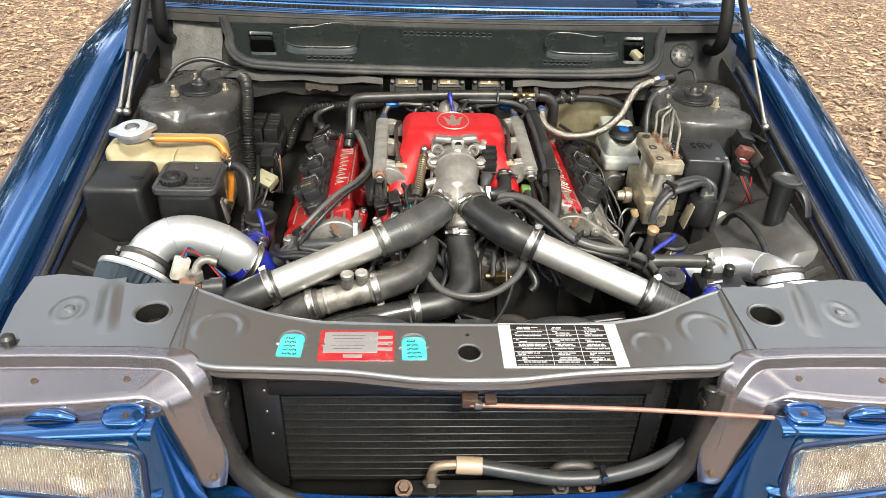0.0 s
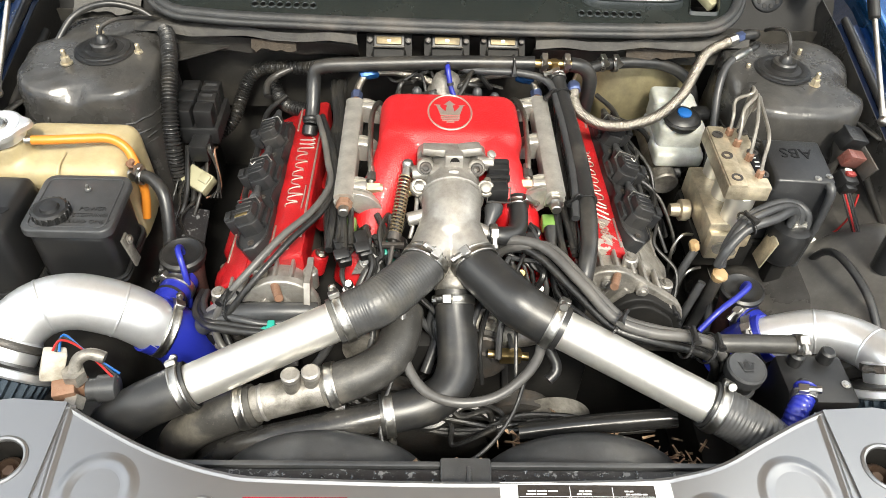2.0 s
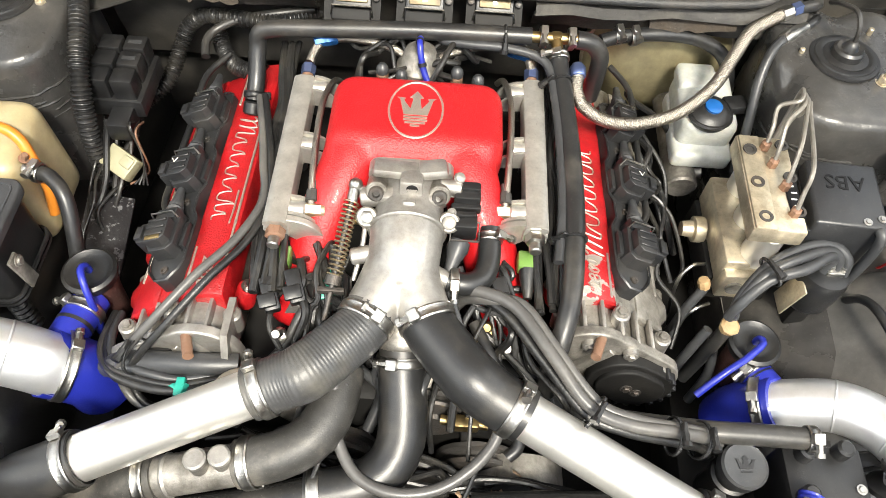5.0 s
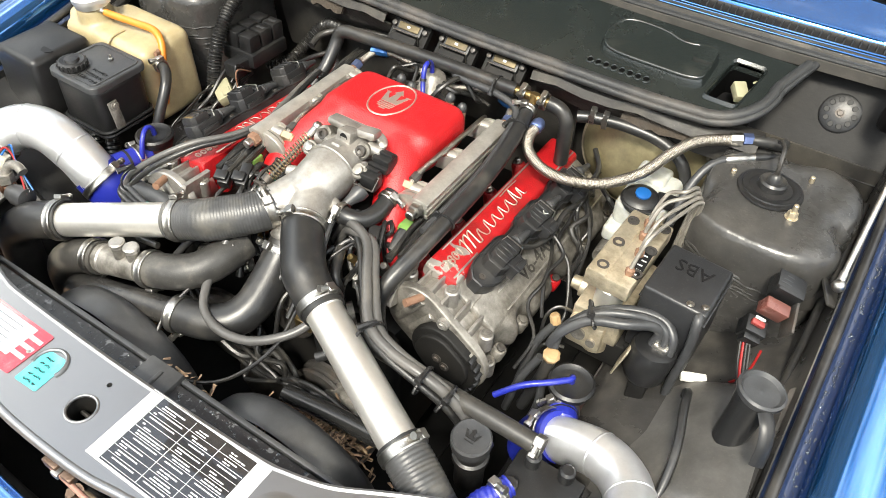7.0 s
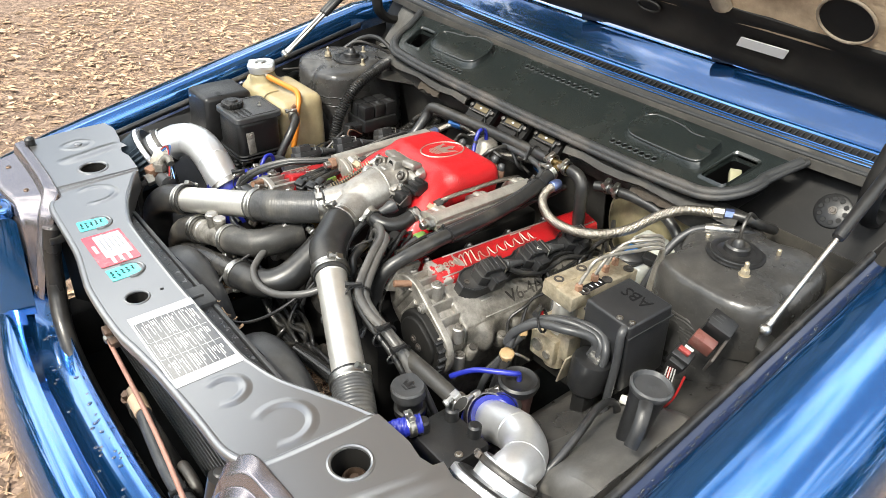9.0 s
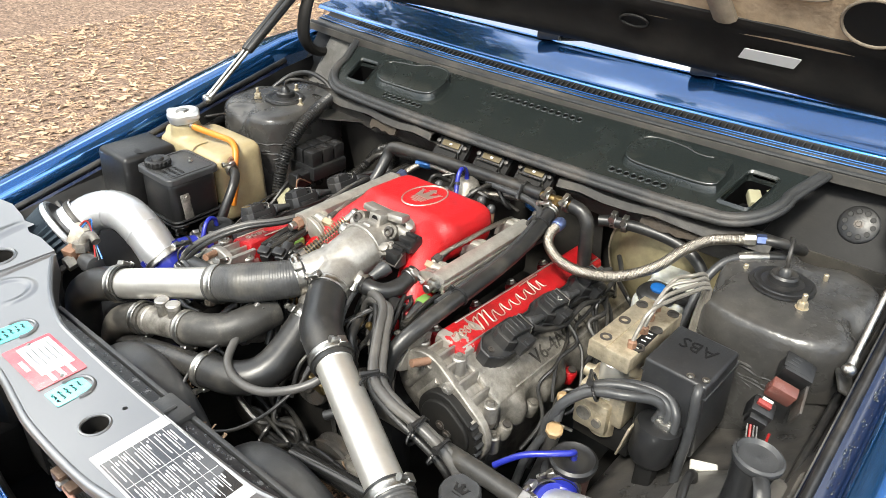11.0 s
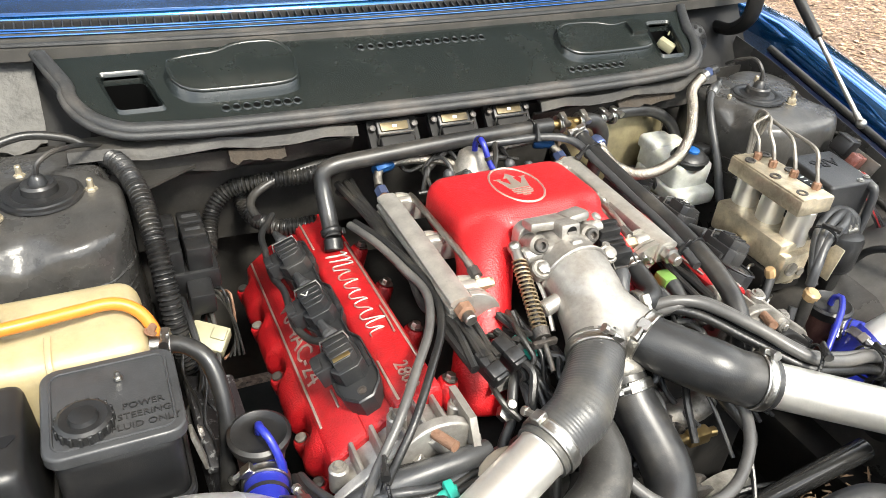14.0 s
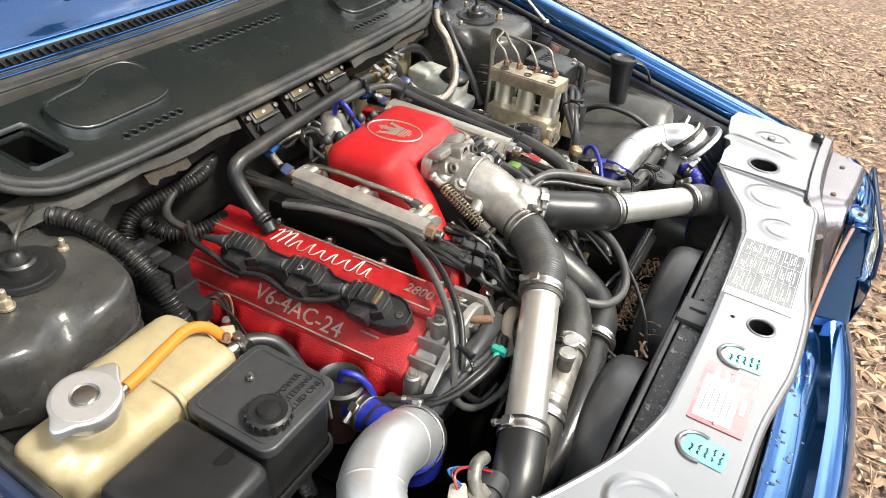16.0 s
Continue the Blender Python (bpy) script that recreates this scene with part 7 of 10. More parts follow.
def fuel_rail(s, y0, y1, x, z):
    t = thing("fuel_rail", (x, (y0 + y1) / 2, 0.72), "ribbed cast alloy fuel rail with brass fittings", "fuel rail", "fuel rails")
    # flat top, three long ribs down the outer side
    prof = [(0.0205, -0.016), (0.0205, -0.0115), (0.0160, -0.0100), (0.0160, -0.0070), (0.0205, -0.0055), (0.0205, -0.0015), (0.0160, 0.0), (0.0160, 0.0030), (0.0200, 0.0045), (0.0200, 0.0090), (0.0160, 0.0115), (0.008, 0.0135), (-0.009, 0.0135), (-0.0155, 0.0105), (-0.018, 0.004), (-0.018, -0.014)]
    prof = [(s * a * 0.74, b) for a, b in (prof if s < 0 else prof[::-1])]
    rows = [[(x + a, y, z - 0.013 + b) for a, b in prof] for y in (y0, y0 + 0.004, y1 - 0.004, y1)]
    q = Shape().sheet(rows)
    k = len(prof)
    q.f += [tuple(range(k)), tuple(reversed(range(3 * k, 4 * k)))]
    q.box((x, (y0 + y1) / 2, z - 0.026), (0.024, y1 - y0, 0.006), 0.001)
    part("bar", q, RAIL, t)
    inn = -s
    for i in range(3):
        y = y0 + 0.028 + 0.098 * i
        for dy in (-0.012, 0.012):
            m = frame_of((x + inn * 0.012, y + dy, z - 0.014), (inn, 0, 0), (0, -inn, 0))
            part("fin", Shape().prism([(0, -0.015), (0, 0.012)] + [(0.034 * math.cos(a), 0.012 - 0.030 * (1 - math.sin(a + 0.0))) for a in [radians(90 - 15 * j) for j in range(1, 7)]], -0.002, 0.002, m), RAIL, t)
        part("injector_cup", Shape().cyl((x + inn * 0.004, y, z - 0.055), (x + inn * 0.004, y, z - 0.02), 0.010, seg=14, bev=0.002), PLASTIC, t)
        part("injector_boss", Shape().cyl((x, y, z - 0.014), (x + inn * 0.030, y, z - 0.014), 0.0115, seg=16, bev=0.002), RAIL, t)
    part("front_web", Shape().prism([(0, -0.024), (0, 0.008)] + [(0.044 * math.sin(radians(15 * j)) + 0.0, 0.008 - 0.046 * (1 - math.cos(radians(15 * j)))) for j in range(1, 6)] + [(0.038, -0.038), (0.02, -0.040)], -0.004, 0.004, frame_of((x + inn * 0.012, y0 + 0.008, z - 0.010), (inn, 0, 0), (0, -inn, 0)), 0.001), RAIL, t)
    part("side_union", Shape().lathe((x + inn * 0.030, y0 + 0.030, z - 0.014), (inn, 0, 0), [(0, 0.010), (0.018, 0.010)], 6).cyl((x + inn * 0.048, y0 + 0.03, z - 0.014), (x + inn * 0.052, y0 + 0.03, z - 0.014), 0.0085), pbr("bronze_union", (0.40, 0.32, 0.22), (0.5, 0.4, 0.26), 0.4, 0.8, 60, 0.1), t)
    part("end_nut", Shape().lathe((x, y0 - 0.001, z - 0.014), (0, -1, 0), [(0, 0.0115), (0.010, 0.0115), (0.012, 0.008)], 6), RUST if s < 0 else STEEL, t)
    part("end_plug", Shape().cyl((x, y0 - 0.012, z - 0.014), (x, y0 - 0.024, z - 0.014), 0.0075, seg=12, bev=0.0015), STEEL, t)
    part("rear_nut", Shape().lathe((x, y1, z - 0.014), (0, 1, 0.25), [(0, 0.0075), (0.012, 0.0075)], 12), RUST, t)
    part("rear_union", Shape().lathe((x, y1 + 0.012, z - 0.011), (0, 1, 0.25), [(0, 0.0095), (0.014, 0.0095), (0.016, 0.007)], 6), ANOD, t, "blue anodised union")
    part("pressure_line", Shape().tube([(x + inn * 0.036, y0 + 0.030, z - 0.010), (x + inn * 0.034, y0 + 0.055, z + 0.000), (x + inn * 0.030, y0 + 0.12, z + 0.003), (x + inn * 0.029, y0 + 0.19, z + 0.001), (x + inn * 0.036, y1 + 0.005, z - 0.012), (x + inn * 0.044, y1 + 0.02, z - 0.03)], 0.0042, 10), BRAID, t)
    part("line_nut", Shape().lathe((x + inn * 0.0355, y0 + 0.036, z - 0.006), (0, 1, 0.15), [(0, 0.0075), (0.014, 0.0075), (0.016, 0.0055), (0.026, 0.0055)], 8), DARKSTEEL, t)
    # injector plugs at the front
    part("injector_plug", Shape().box((x + inn * 0.006, y0 - 0.018, z - 0.045), (0.022, 0.024, 0.020), 0.004), GREEN, t, "green injector plug")
    part("plug_boot", Shape().lathe((x + inn * 0.004, y0 - 0.028, z - 0.045), (0, -1, -0.25), [(0, 0.011), (0.012, 0.010), (0.035, 0.005)], 12), RUBBER, t)


fuel_rail(-1, 1.285, 1.520, -0.146, 0.7905)
fuel_rail(1, 1.300, 1.540, 0.150, 0.7905)

# throttle linkage spring
sp = thing("throttle_link", (-0.068, 1.22, 0.75), "brassy throttle return spring on a slim rod with a ball joint", "linkage")
a, b = Vector((-0.060, 1.326, 0.806)), Vector((-0.077, 1.215, 0.758))
d = (b - a).normalized()
u = d.cross(Vector((0, 0, 1))).normalized()
w = u.cross(d)
hel = [a + d * (0.014 + 0.088 * i / 260) + (u * math.cos(i * 0.40) + w * math.sin(i * 0.40)) * 0.0085 for i in range(260)]
part("spring", Shape().tube(hel, 0.0012, 6, smooth=False), pbr("spring_brass", (0.5, 0.42, 0.28), (0.35, 0.28, 0.18), 0.35, 0.9, 60, 0.1), sp)
part("rod", Shape().cyl(a, b + d * 0.03, 0.0032, seg=10), DARKSTEEL, sp)
part("ball_joint", Shape().ball(a - d * 0.006, 0.0085).cyl(a, a + d * 0.014, 0.0065, seg=12), STEEL, sp)
part("lever", Shape().tube([a, a + Vector((0.014, 0.003, -0.003)), a + Vector((0.026, 0.006, -0.01))], 0.005, 8), STEEL, sp)
part("collar", Shape().cyl(a + d * 0.101, a + d * 0.112, 0.0095, seg=12).box(a + d * 0.118, (0.03, 0.006, 0.008), 0.001), DARKSTEEL, sp)
part("strap", Shape().tube([a + Vector((0.014, 0, -0.01)), a + Vector((0.014, -0.05, -0.03)), a + Vector((0.006, -0.09, -0.05))], 0.003, 8, flat=0.4), STEEL, sp)

# heater pipe behind the plenum and its long branch
hpz = thing("heater_pipe", (0, 1.585, 0.75), "satin black heater pipe running behind the plenum with a brass tee", "pipe")
part("pipe", Shape().tube([(-0.222, 1.520, 0.735), (-0.220, 1.545, 0.752), (-0.219, 1.572, 0.783), (-0.216, 1.580, 0.800), (-0.200, 1.582, 0.809), (-0.15, 1.584, 0.812), (0.0, 1.588, 0.818), (0.145, 1.590, 0.820)], 0.0118, 16, step=0.006), RUBBER, hpz)
part("tee", Shape().cyl((0.145, 1.590, 0.820), (0.212, 1.590, 0.820), 0.0075, seg=14).cyl((0.178, 1.590, 0.820), (0.181, 1.565, 0.812), 0.0075, seg=14).box((0.178, 1.590, 0.822), (0.014, 0.013, 0.012), 0.003), BRASS, hpz, "brass tee piece")
for x in (0.160, 0.197):
    part("hose_clamp", Shape().clamp((x, 1.590, 0.820), (1, 0, 0), 0.0122, 0.009, 20), STEEL, hpz)
part("hose_clamp", Shape().clamp((0.1815, 1.562, 0.811), (0.1, -1, -0.25), 0.0122, 0.009, 20), STEEL, hpz)
part("bend", Shape().tube([(0.205, 1.590, 0.820), (0.226, 1.590, 0.816), (0.240, 1.588, 0.800), (0.243, 1.586, 0.775), (0.243, 1.590, 0.72)], 0.0122, 16, step=0.006), RUBBER, hpz)
part("branch", Shape().tube([(0.1805, 1.570, 0.813), (0.186, 1.53, 0.800), (0.194, 1.46, 0.787), (0.198, 1.38, 0.780), (0.197, 1.30, 0.774), (0.192, 1.23, 0.762), (0.182, 1.185, 0.742), (0.176, 1.165, 0.710), (0.176, 1.155, 0.64)], 0.0122, 16, step=0.006), RUBBER, hpz, "long black coolant pipe along the fuel rail")
part("end_clamp", Shape().clamp((-0.2215, 1.528, 0.740), (0, 0.7, 0.6), 0.0122, 0.009, 120).cyl((-0.222, 1.520, 0.735), (-0.224, 1.508, 0.722), 0.013, seg=14, bev=0.002), PLASTIC, hpz)

# fuel pressure regulator with its blue vacuum tube
fr = thing("pressure_regulator", (0, 1.558, 0.74), "dull metal pressure regulator pot with a blue vacuum tube", "regulator")
part("pot", Shape().lathe((0.0, 1.558, 0.752), (0, 0.1, 1), [(0, 0.024), (0.024, 0.026), (0.028, 0.031), (0.033, 0.031), (0.037, 0.026), (0.056, 0.020), (0.062, 0.012)], 28), GRIME, fr)
part("vacuum_tube", Shape().tube([(0.001, 1.556, 0.80), (0.0, 1.558, 0.822), (0.0, 1.552, 0.836), (0.0, 1.540, 0.838), (0.002, 1.530, 0.828), (0.006, 1.522, 0.812), (0.012, 1.514, 0.800)], 0.0042, 10), BLUESIL, fr, "bright blue silicone tube")
part("tie", Shape().cyl((0.0, 1.546, 0.8375), (0.0, 1.543, 0.8378), 0.0056, seg=12).cyl((0.004, 1.5255, 0.820), (0.005, 1.5235, 0.816), 0.0056, seg=12), PLASTIC, fr)

# multi-plugs under the cowl lip
LATCH = pbr("dull_brass_latch", (0.15, 0.118, 0.062), (0.085, 0.066, 0.040), 0.42, 0.6, 60, 0.1, dirt=(0.04, 0.035, 0.03), dirt_amount=0.7, dirt_scale=30)
for x, y in ((-0.096, 1.640), (0.001, 1.644), (0.095, 1.648)):
    c = thing("bulkhead_connector", (x, y, 0.80), "black multi-pin bulkhead connector with a dull brass plate and wire bail", "connector", "bulkhead connectors")
    T_ = pose(x, y - 0.017, 0.822, 44, 0, 0)
    part("mount", Shape().prism(rounded(0.076, 0.052, 0.004), -0.014, -0.004, T_), BAYDARK, c)
    part("latch", Shape().prism(rounded(0.052, 0.024, 0.004, 0, 0.010), -0.004, 0.003, T_, 0.002), PLASTIC, c)
    part("plate", Shape().prism(rounded(0.042, 0.013, 0.002, 0, 0.011), 0.003, 0.0055, T_, 0.0008), LATCH, c, "dull brass plate")
    part("plate_mark", Shape().prism(rounded(0.006, 0.004, 0.001, 0, 0.011), 0.0055, 0.0060, T_), PAPER, c)
    part("shell", Shape().prism(rounded(0.052, 0.016, 0.003, 0, -0.012), -0.006, 0.009, T_, 0.002), BAYDARK, c)
    for k in range(4):
        part("rib", Shape().prism(rounded(0.005, 0.014, 0.001, -0.018 + 0.012 * k, -0.022), -0.008, 0.006, T_), PLASTIC, c)
    part("wire_clip", Shape().tube([T_ @ Vector(p) for p in ((-0.028, -0.012, 0.0), (-0.026, -0.001, 0.009), (0.026, -0.001, 0.009), (0.028, -0.012, 0.0))], 0.0014, 6, smooth=False), STEEL, c)
    part("boot", Shape().prism(rounded(0.040, 0.018, 0.006, 0, -0.034), -0.014, 0.002, T_, 0.003), BAYDARK, c)
    for k in (-1, 1):
        part("screw", Shape().lathe(T_ @ Vector((k * 0.032, 0.012, -0.004)), T_.to_3x3() @ Vector((0, 0, 1)), [(0, 0.0048), (0.008, 0.0048), (0.009, 0.003)], 12), DARKSTEEL, c)

# fuel feed lines behind the plenum
solid("fuel_feed_line", Shape().tube([(-0.146, 1.552, 0.783), (-0.135, 1.580, 0.792), (-0.10, 1.590, 0.796), (-0.05, 1.585, 0.793), (-0.015, 1.572, 0.785)], 0.0062, 12), BRAID, "braided steel fuel line behind the plenum", "fuel line")
solid("fuel_feed_line", Shape().tube([(0.150, 1.562, 0.786), (0.135, 1.592, 0.796), (0.08, 1.596, 0.792), (0.04, 1.585, 0.786), (0.015, 1.570, 0.78)], 0.0062, 12), BRAID, "braided steel fuel line with blue unions", "fuel line")
BLUEFIT = pbr("blue_fitting", (0.012, 0.070, 0.21), (0.010, 0.055, 0.17), 0.35, 0.5, 60, 0.05)
for x0 in (-0.128, 0.133):
    solid("line_union", Shape().lathe((x0, 1.584, 0.794), (-1 if x0 < 0 else 1, -0.4, 0), [(-0.016, 0.007), (-0.014, 0.0085), (0.0, 0.0085), (0.002, 0.0075), (0.016, 0.0075)], 8), BLUEFIT, "small blue anodised hose union", "union", "hose unions")
for x, y, z in ((-0.048, 1.535, 0.80), (-0.022, 1.528, 0.798), (0.05, 1.538, 0.80), (0.078, 1.530, 0.796)):
    c = thing("temperature_sender", (x, y, 0.77), "small coppery sender with a grey boot behind the plenum", "sender", "senders")
    z -= 0.012
    part("nut", Shape().lathe((x, y, z - 0.02), (0, 0.1, 1), [(0, 0.008), (0.018, 0.008), (0.02, 0.006)], 6), RUST, c)
    part("boot", Shape().lathe((x, y, z), (0, 0.4, 1), [(0, 0.0075), (0.004, 0.0085), (0.010, 0.0075), (0.014, 0.004)], 12), GREYPLAS, c)

# lower coolant hoses in front of the engine
lo1 = thing("coolant_hose", (-0.02, 1.08, 0.55), "thick black rubber coolant hose with clamps bending below the elbow", "hose", "coolant hoses")
part("hose", Shape().tube([(0.006, 1.176, 0.722), (0.008, 1.150, 0.703), (0.012, 1.118, 0.684), (0.012, 1.085, 0.668), (0.000, 1.058, 0.658), (-0.028, 1.038, 0.653), (-0.062, 1.029, 0.650), (-0.086, 1.025, 0.648)], [0.0255, 0.0265, 0.0275, 0.0275, 0.0270, 0.0265, 0.0262, 0.0262], 24), RUBBER, lo1)
part("hose_clamp", Shape().clamp((-0.076, 1.0265, 0.6487), (-1, -0.16, -0.07), 0.0268, 0.013, 200), STEEL, lo1)
part("hose_clamp", Shape().clamp((0.007, 1.163, 0.7125), (0.03, -0.80, -0.60), 0.0265, 0.012, 20), STEEL, lo1)
part("neck_ring", Shape().lathe((0.006, 1.182, 0.726), (0, -0.75, -0.60), [(-0.030, 0.020), (-0.012, 0.024), (0.0, 0.0285), (0.006, 0.0285), (0.010, 0.0255)], 26, False), GRIME, lo1)
part("tube", Shape().tube([(-0.078, 1.026, 0.6485), (-0.13, 1.015, 0.643), (-0.19, 1.006, 0.632), (-0.25, 1.003, 0.612), (-0.30, 1.005, 0.580), (-0.33, 1.01, 0.53)], 0.0205, 20), pbr("glossy_black_tube", (0.018, 0.018, 0.018), (0.026, 0.025, 0.024), 0.24, 0.0, 60, 0.05, 300, dirt=(0.10, 0.09, 0.075), dirt_amount=0.35, dirt_scale=16, grit=0.4), lo1, "glossy black metal tube")
lo2 = thing("coolant_hose", (-0.2, 1.06, 0.55), "dusty black coolant hose on a corroded metal joint", "hose", "coolant hoses")
part("hose", Shape().tube([(-0.158, 1.045, 0.679), (-0.132, 1.050, 0.685), (-0.102, 1.060, 0.691), (-0.076, 1.080, 0.697), (-0.064, 1.110, 0.702), (-0.060, 1.150, 0.704)], 0.0265, 22), DUSTYHOSE, lo2)
part("joint", Shape().cyl((-0.262, 1.030, 0.653), (-0.140, 1.048, 0.682), 0.0228, seg=24, bev=0.002).cyl((-0.196, 1.038, 0.672), (-0.194, 1.036, 0.712), 0.0105, seg=14, bev=0.001).cyl((-0.172, 1.042, 0.676), (-0.170, 1.041, 0.716), 0.0105, seg=14, bev=0.001), GRIME, lo2, "corroded cast metal hose joint")
part("joint_seam", Shape().lathe((-0.236, 1.034, 0.659), (0.97, 0.14, 0.23), [(0, 0.0232), (0.003, 0.0245), (0.006, 0.0232)], 26, False), CAST, lo2)
for _x in (-0.195, -0.171):
    part("plug", Shape().lathe((_x, 1.0365 + 0.2 * (_x + 0.195), 0.711), (0, 0, 1), [(0, 0.0118), (0.006, 0.0118), (0.008, 0.0095)], 16), CAST, lo2)
part("hose_clamp", Shape().clamp((-0.146, 1.047, 0.6815), (0.97, 0.14, 0.23), 0.0270, 0.013, 150), STEEL, lo2)
part("hose_clamp", Shape().clamp((-0.258, 1.031, 0.654), (0.97, 0.14, 0.23), 0.0270, 0.013, 170), STEEL, lo2)
part("lower_hose", Shape().tube([(-0.244, 1.033, 0.657), (-0.280, 1.027, 0.645), (-0.325, 1.022, 0.618), (-0.357, 1.022, 0.570), (-0.365, 1.025, 0.49)], 0.0265, 22), DUSTYHOSE, lo2)
solid("steel_crossbar", Shape().tube([(0.10, 1.045, 0.575), (0.20, 1.05, 0.59), (0.31, 1.05, 0.61)], 0.014, 14), pbr("shiny_black_tube", (0.02, 0.02, 0.02), None, 0.18, 0.0, 60, 0.02), "shiny black crossbar below the intake tube", "tube")
alt = thing("alternator", (0.16, 1.07, 0.43), "dusty finned alternator low in front of the engine", "alternator")
part("body", Shape().lathe((0.165, 1.12, 0.49), (0, -1, 0), [(0, 0.06), (0.05, 0.062), (0.06, 0.05), (0.062, 0.02)], 28), GRIME, alt)
for k in range(18):
    a = radians(20 * k)
    part("fin", Shape().box((0.165 + 0.045 * math.cos(a), 1.058, 0.49 + 0.045 * math.sin(a)), (0.026, 0.006, 0.003), 0.0005, pose(0, 0, 0, 0, -math.degrees(a), 0), 1), DARKSTEEL, alt)
solid("brass_sender", Shape().box((0.085, 1.115, 0.655), (0.030, 0.016, 0.018), 0.003).cyl((0.055, 1.118, 0.655), (0.11, 1.114, 0.655), 0.006, seg=10), BRASS, "brassy sender with a clip below the intake hose", "sender")

# water pump, tensioner and thermostat housing between the banks
wp = thing("water_pump", (0.03, 1.16, 0.58), "grimy cast water pump housing with bolts and a belt pulley", "water pump")
part("housing", Shape().lathe((0.045, 1.185, 0.625), (0, -1, 0.15), [(0, 0.055), (0.018, 0.055), (0.024, 0.045), (0.040, 0.036), (0.045, 0.02)], 28), GRIME, wp)
part("outlet", Shape().tube([(0.06, 1.16, 0.640), (0.090, 1.150, 0.655), (0.118, 1.150, 0.662), (0.135, 1.165, 0.665)], 0.017, 16), GRIME, wp)
for k in range(6):
    a_ = radians(60 * k + 10)
    part("bolt", Shape().bolt((0.045 + 0.047 * math.cos(a_), 1.166, 0.625 + 0.047 * math.sin(a_)), (0, -1, 0.15), 0.005, 0.005), STEEL, wp)
part("pulley", Shape().lathe((0.045, 1.145, 0.630), (0, -1, 0.1), [(0, 0.040), (0.003, 0.042), (0.006, 0.036), (0.014, 0.036), (0.017, 0.042), (0.020, 0.040), (0.021, 0.018), (0.026, 0.016)], 30), DARKSTEEL, wp)
part("belt", Shape().tube([(0.045 + 0.0365 * math.cos(t_), 1.134, 0.630 + 0.0365 * math.sin(t_)) for t_ in [radians(a) for a in range(0, 181, 20)]] + [(-0.09, 1.134, 0.50), (0.0, 1.134, 0.345), (0.10, 1.134, 0.45)], 0.005, 8, closed=True, smooth=False, flat=0.5), RUBBER, wp)
th = thing("thermostat_housing", (-0.10, 1.16, 0.62), "oil-stained alloy thermostat housing with a sensor and brass unions", "housing")
part("body", Shape().lathe((-0.105, 1.170, 0.640), (-0.2, -0.9, 0.25), [(0, 0.034), (0.012, 0.034), (0.016, 0.028), (0.040, 0.025), (0.044, 0.028), (0.052, 0.028)], 24), GRIME, th)
part("flange", Shape().prism(rounded(0.095, 0.038, 0.018), 0, 0.010, frame_of((-0.105, 1.172, 0.640), (1, -0.2, 0), (-0.2, -0.9, 0.25))), CAST, th)
for dx in (-0.038, 0.038):
    part("bolt", Shape().bolt((-0.105 + dx, 1.160 - dx * 0.2, 0.643), (-0.2, -0.9, 0.25), 0.006, 0.006), STEEL, th)
part("union", Shape().lathe((-0.075, 1.150, 0.668), (0.3, -0.2, 1), [(0, 0.009), (0.012, 0.009), (0.014, 0.006), (0.026, 0.006)], 6), BRASS, th)
part("sensor", Shape().lathe((-0.130, 1.150, 0.668), (-0.2, -0.1, 1), [(0, 0.008), (0.010, 0.008), (0.012, 0.011), (0.030, 0.010)], 12), PLASTIC, th)
tg = thing("throttle_bracket", (-0.09, 1.235, 0.70), "plated steel cable bracket with bolts below the throttle linkage", "bracket")
part("plate", Shape().prism([(-0.05, 0), (0.03, 0), (0.03, 0.045), (0.005, 0.06), (-0.03, 0.035)], 0, 0.0025, frame_of((-0.085, 1.222, 0.702), (1, 0.1, 0), (0, -0.8, 0.6))), DARKSTEEL, tg)
for dx, dz in ((-0.03, 0.012), (0.012, 0.03)):
    part("bolt", Shape().bolt((-0.085 + dx, 1.222 + dz * 0.6, 0.706 + dz * 0.8), (0, -0.8, 0.6), 0.006, 0.005), STEEL, tg)
for k, (x, y, z, m_) in enumerate(((0.105, 1.215, 0.700, BRASS), (0.125, 1.195, 0.690, STEEL), (0.085, 1.190, 0.690, GRIME), (-0.055, 1.190, 0.695, BRASS), (-0.135, 1.190, 0.700, STEEL), (0.148, 1.225, 0.705, GRIME))):
    u_ = thing("pipe_fitting", (x, y, z), "small brass pipe fitting among the wires" if m_ is BRASS else "small grimy metal pipe fitting among the wires", "fitting", "pipe fittings")
    part("hexagon", Shape().lathe((x, y, z), (0.2 * (k % 3 - 1), -0.6, 0.7), [(0, 0.0095), (0.012, 0.0095), (0.013, 0.007)], 6), m_, u_)
    part("spigot", Shape().lathe((x, y, z + 0.008), (0.2 * (k % 3 - 1), -0.6, 0.9), [(0, 0.006), (0.022, 0.006), (0.024, 0.0045)], 12), m_, u_)

# ---- suspension towers ----


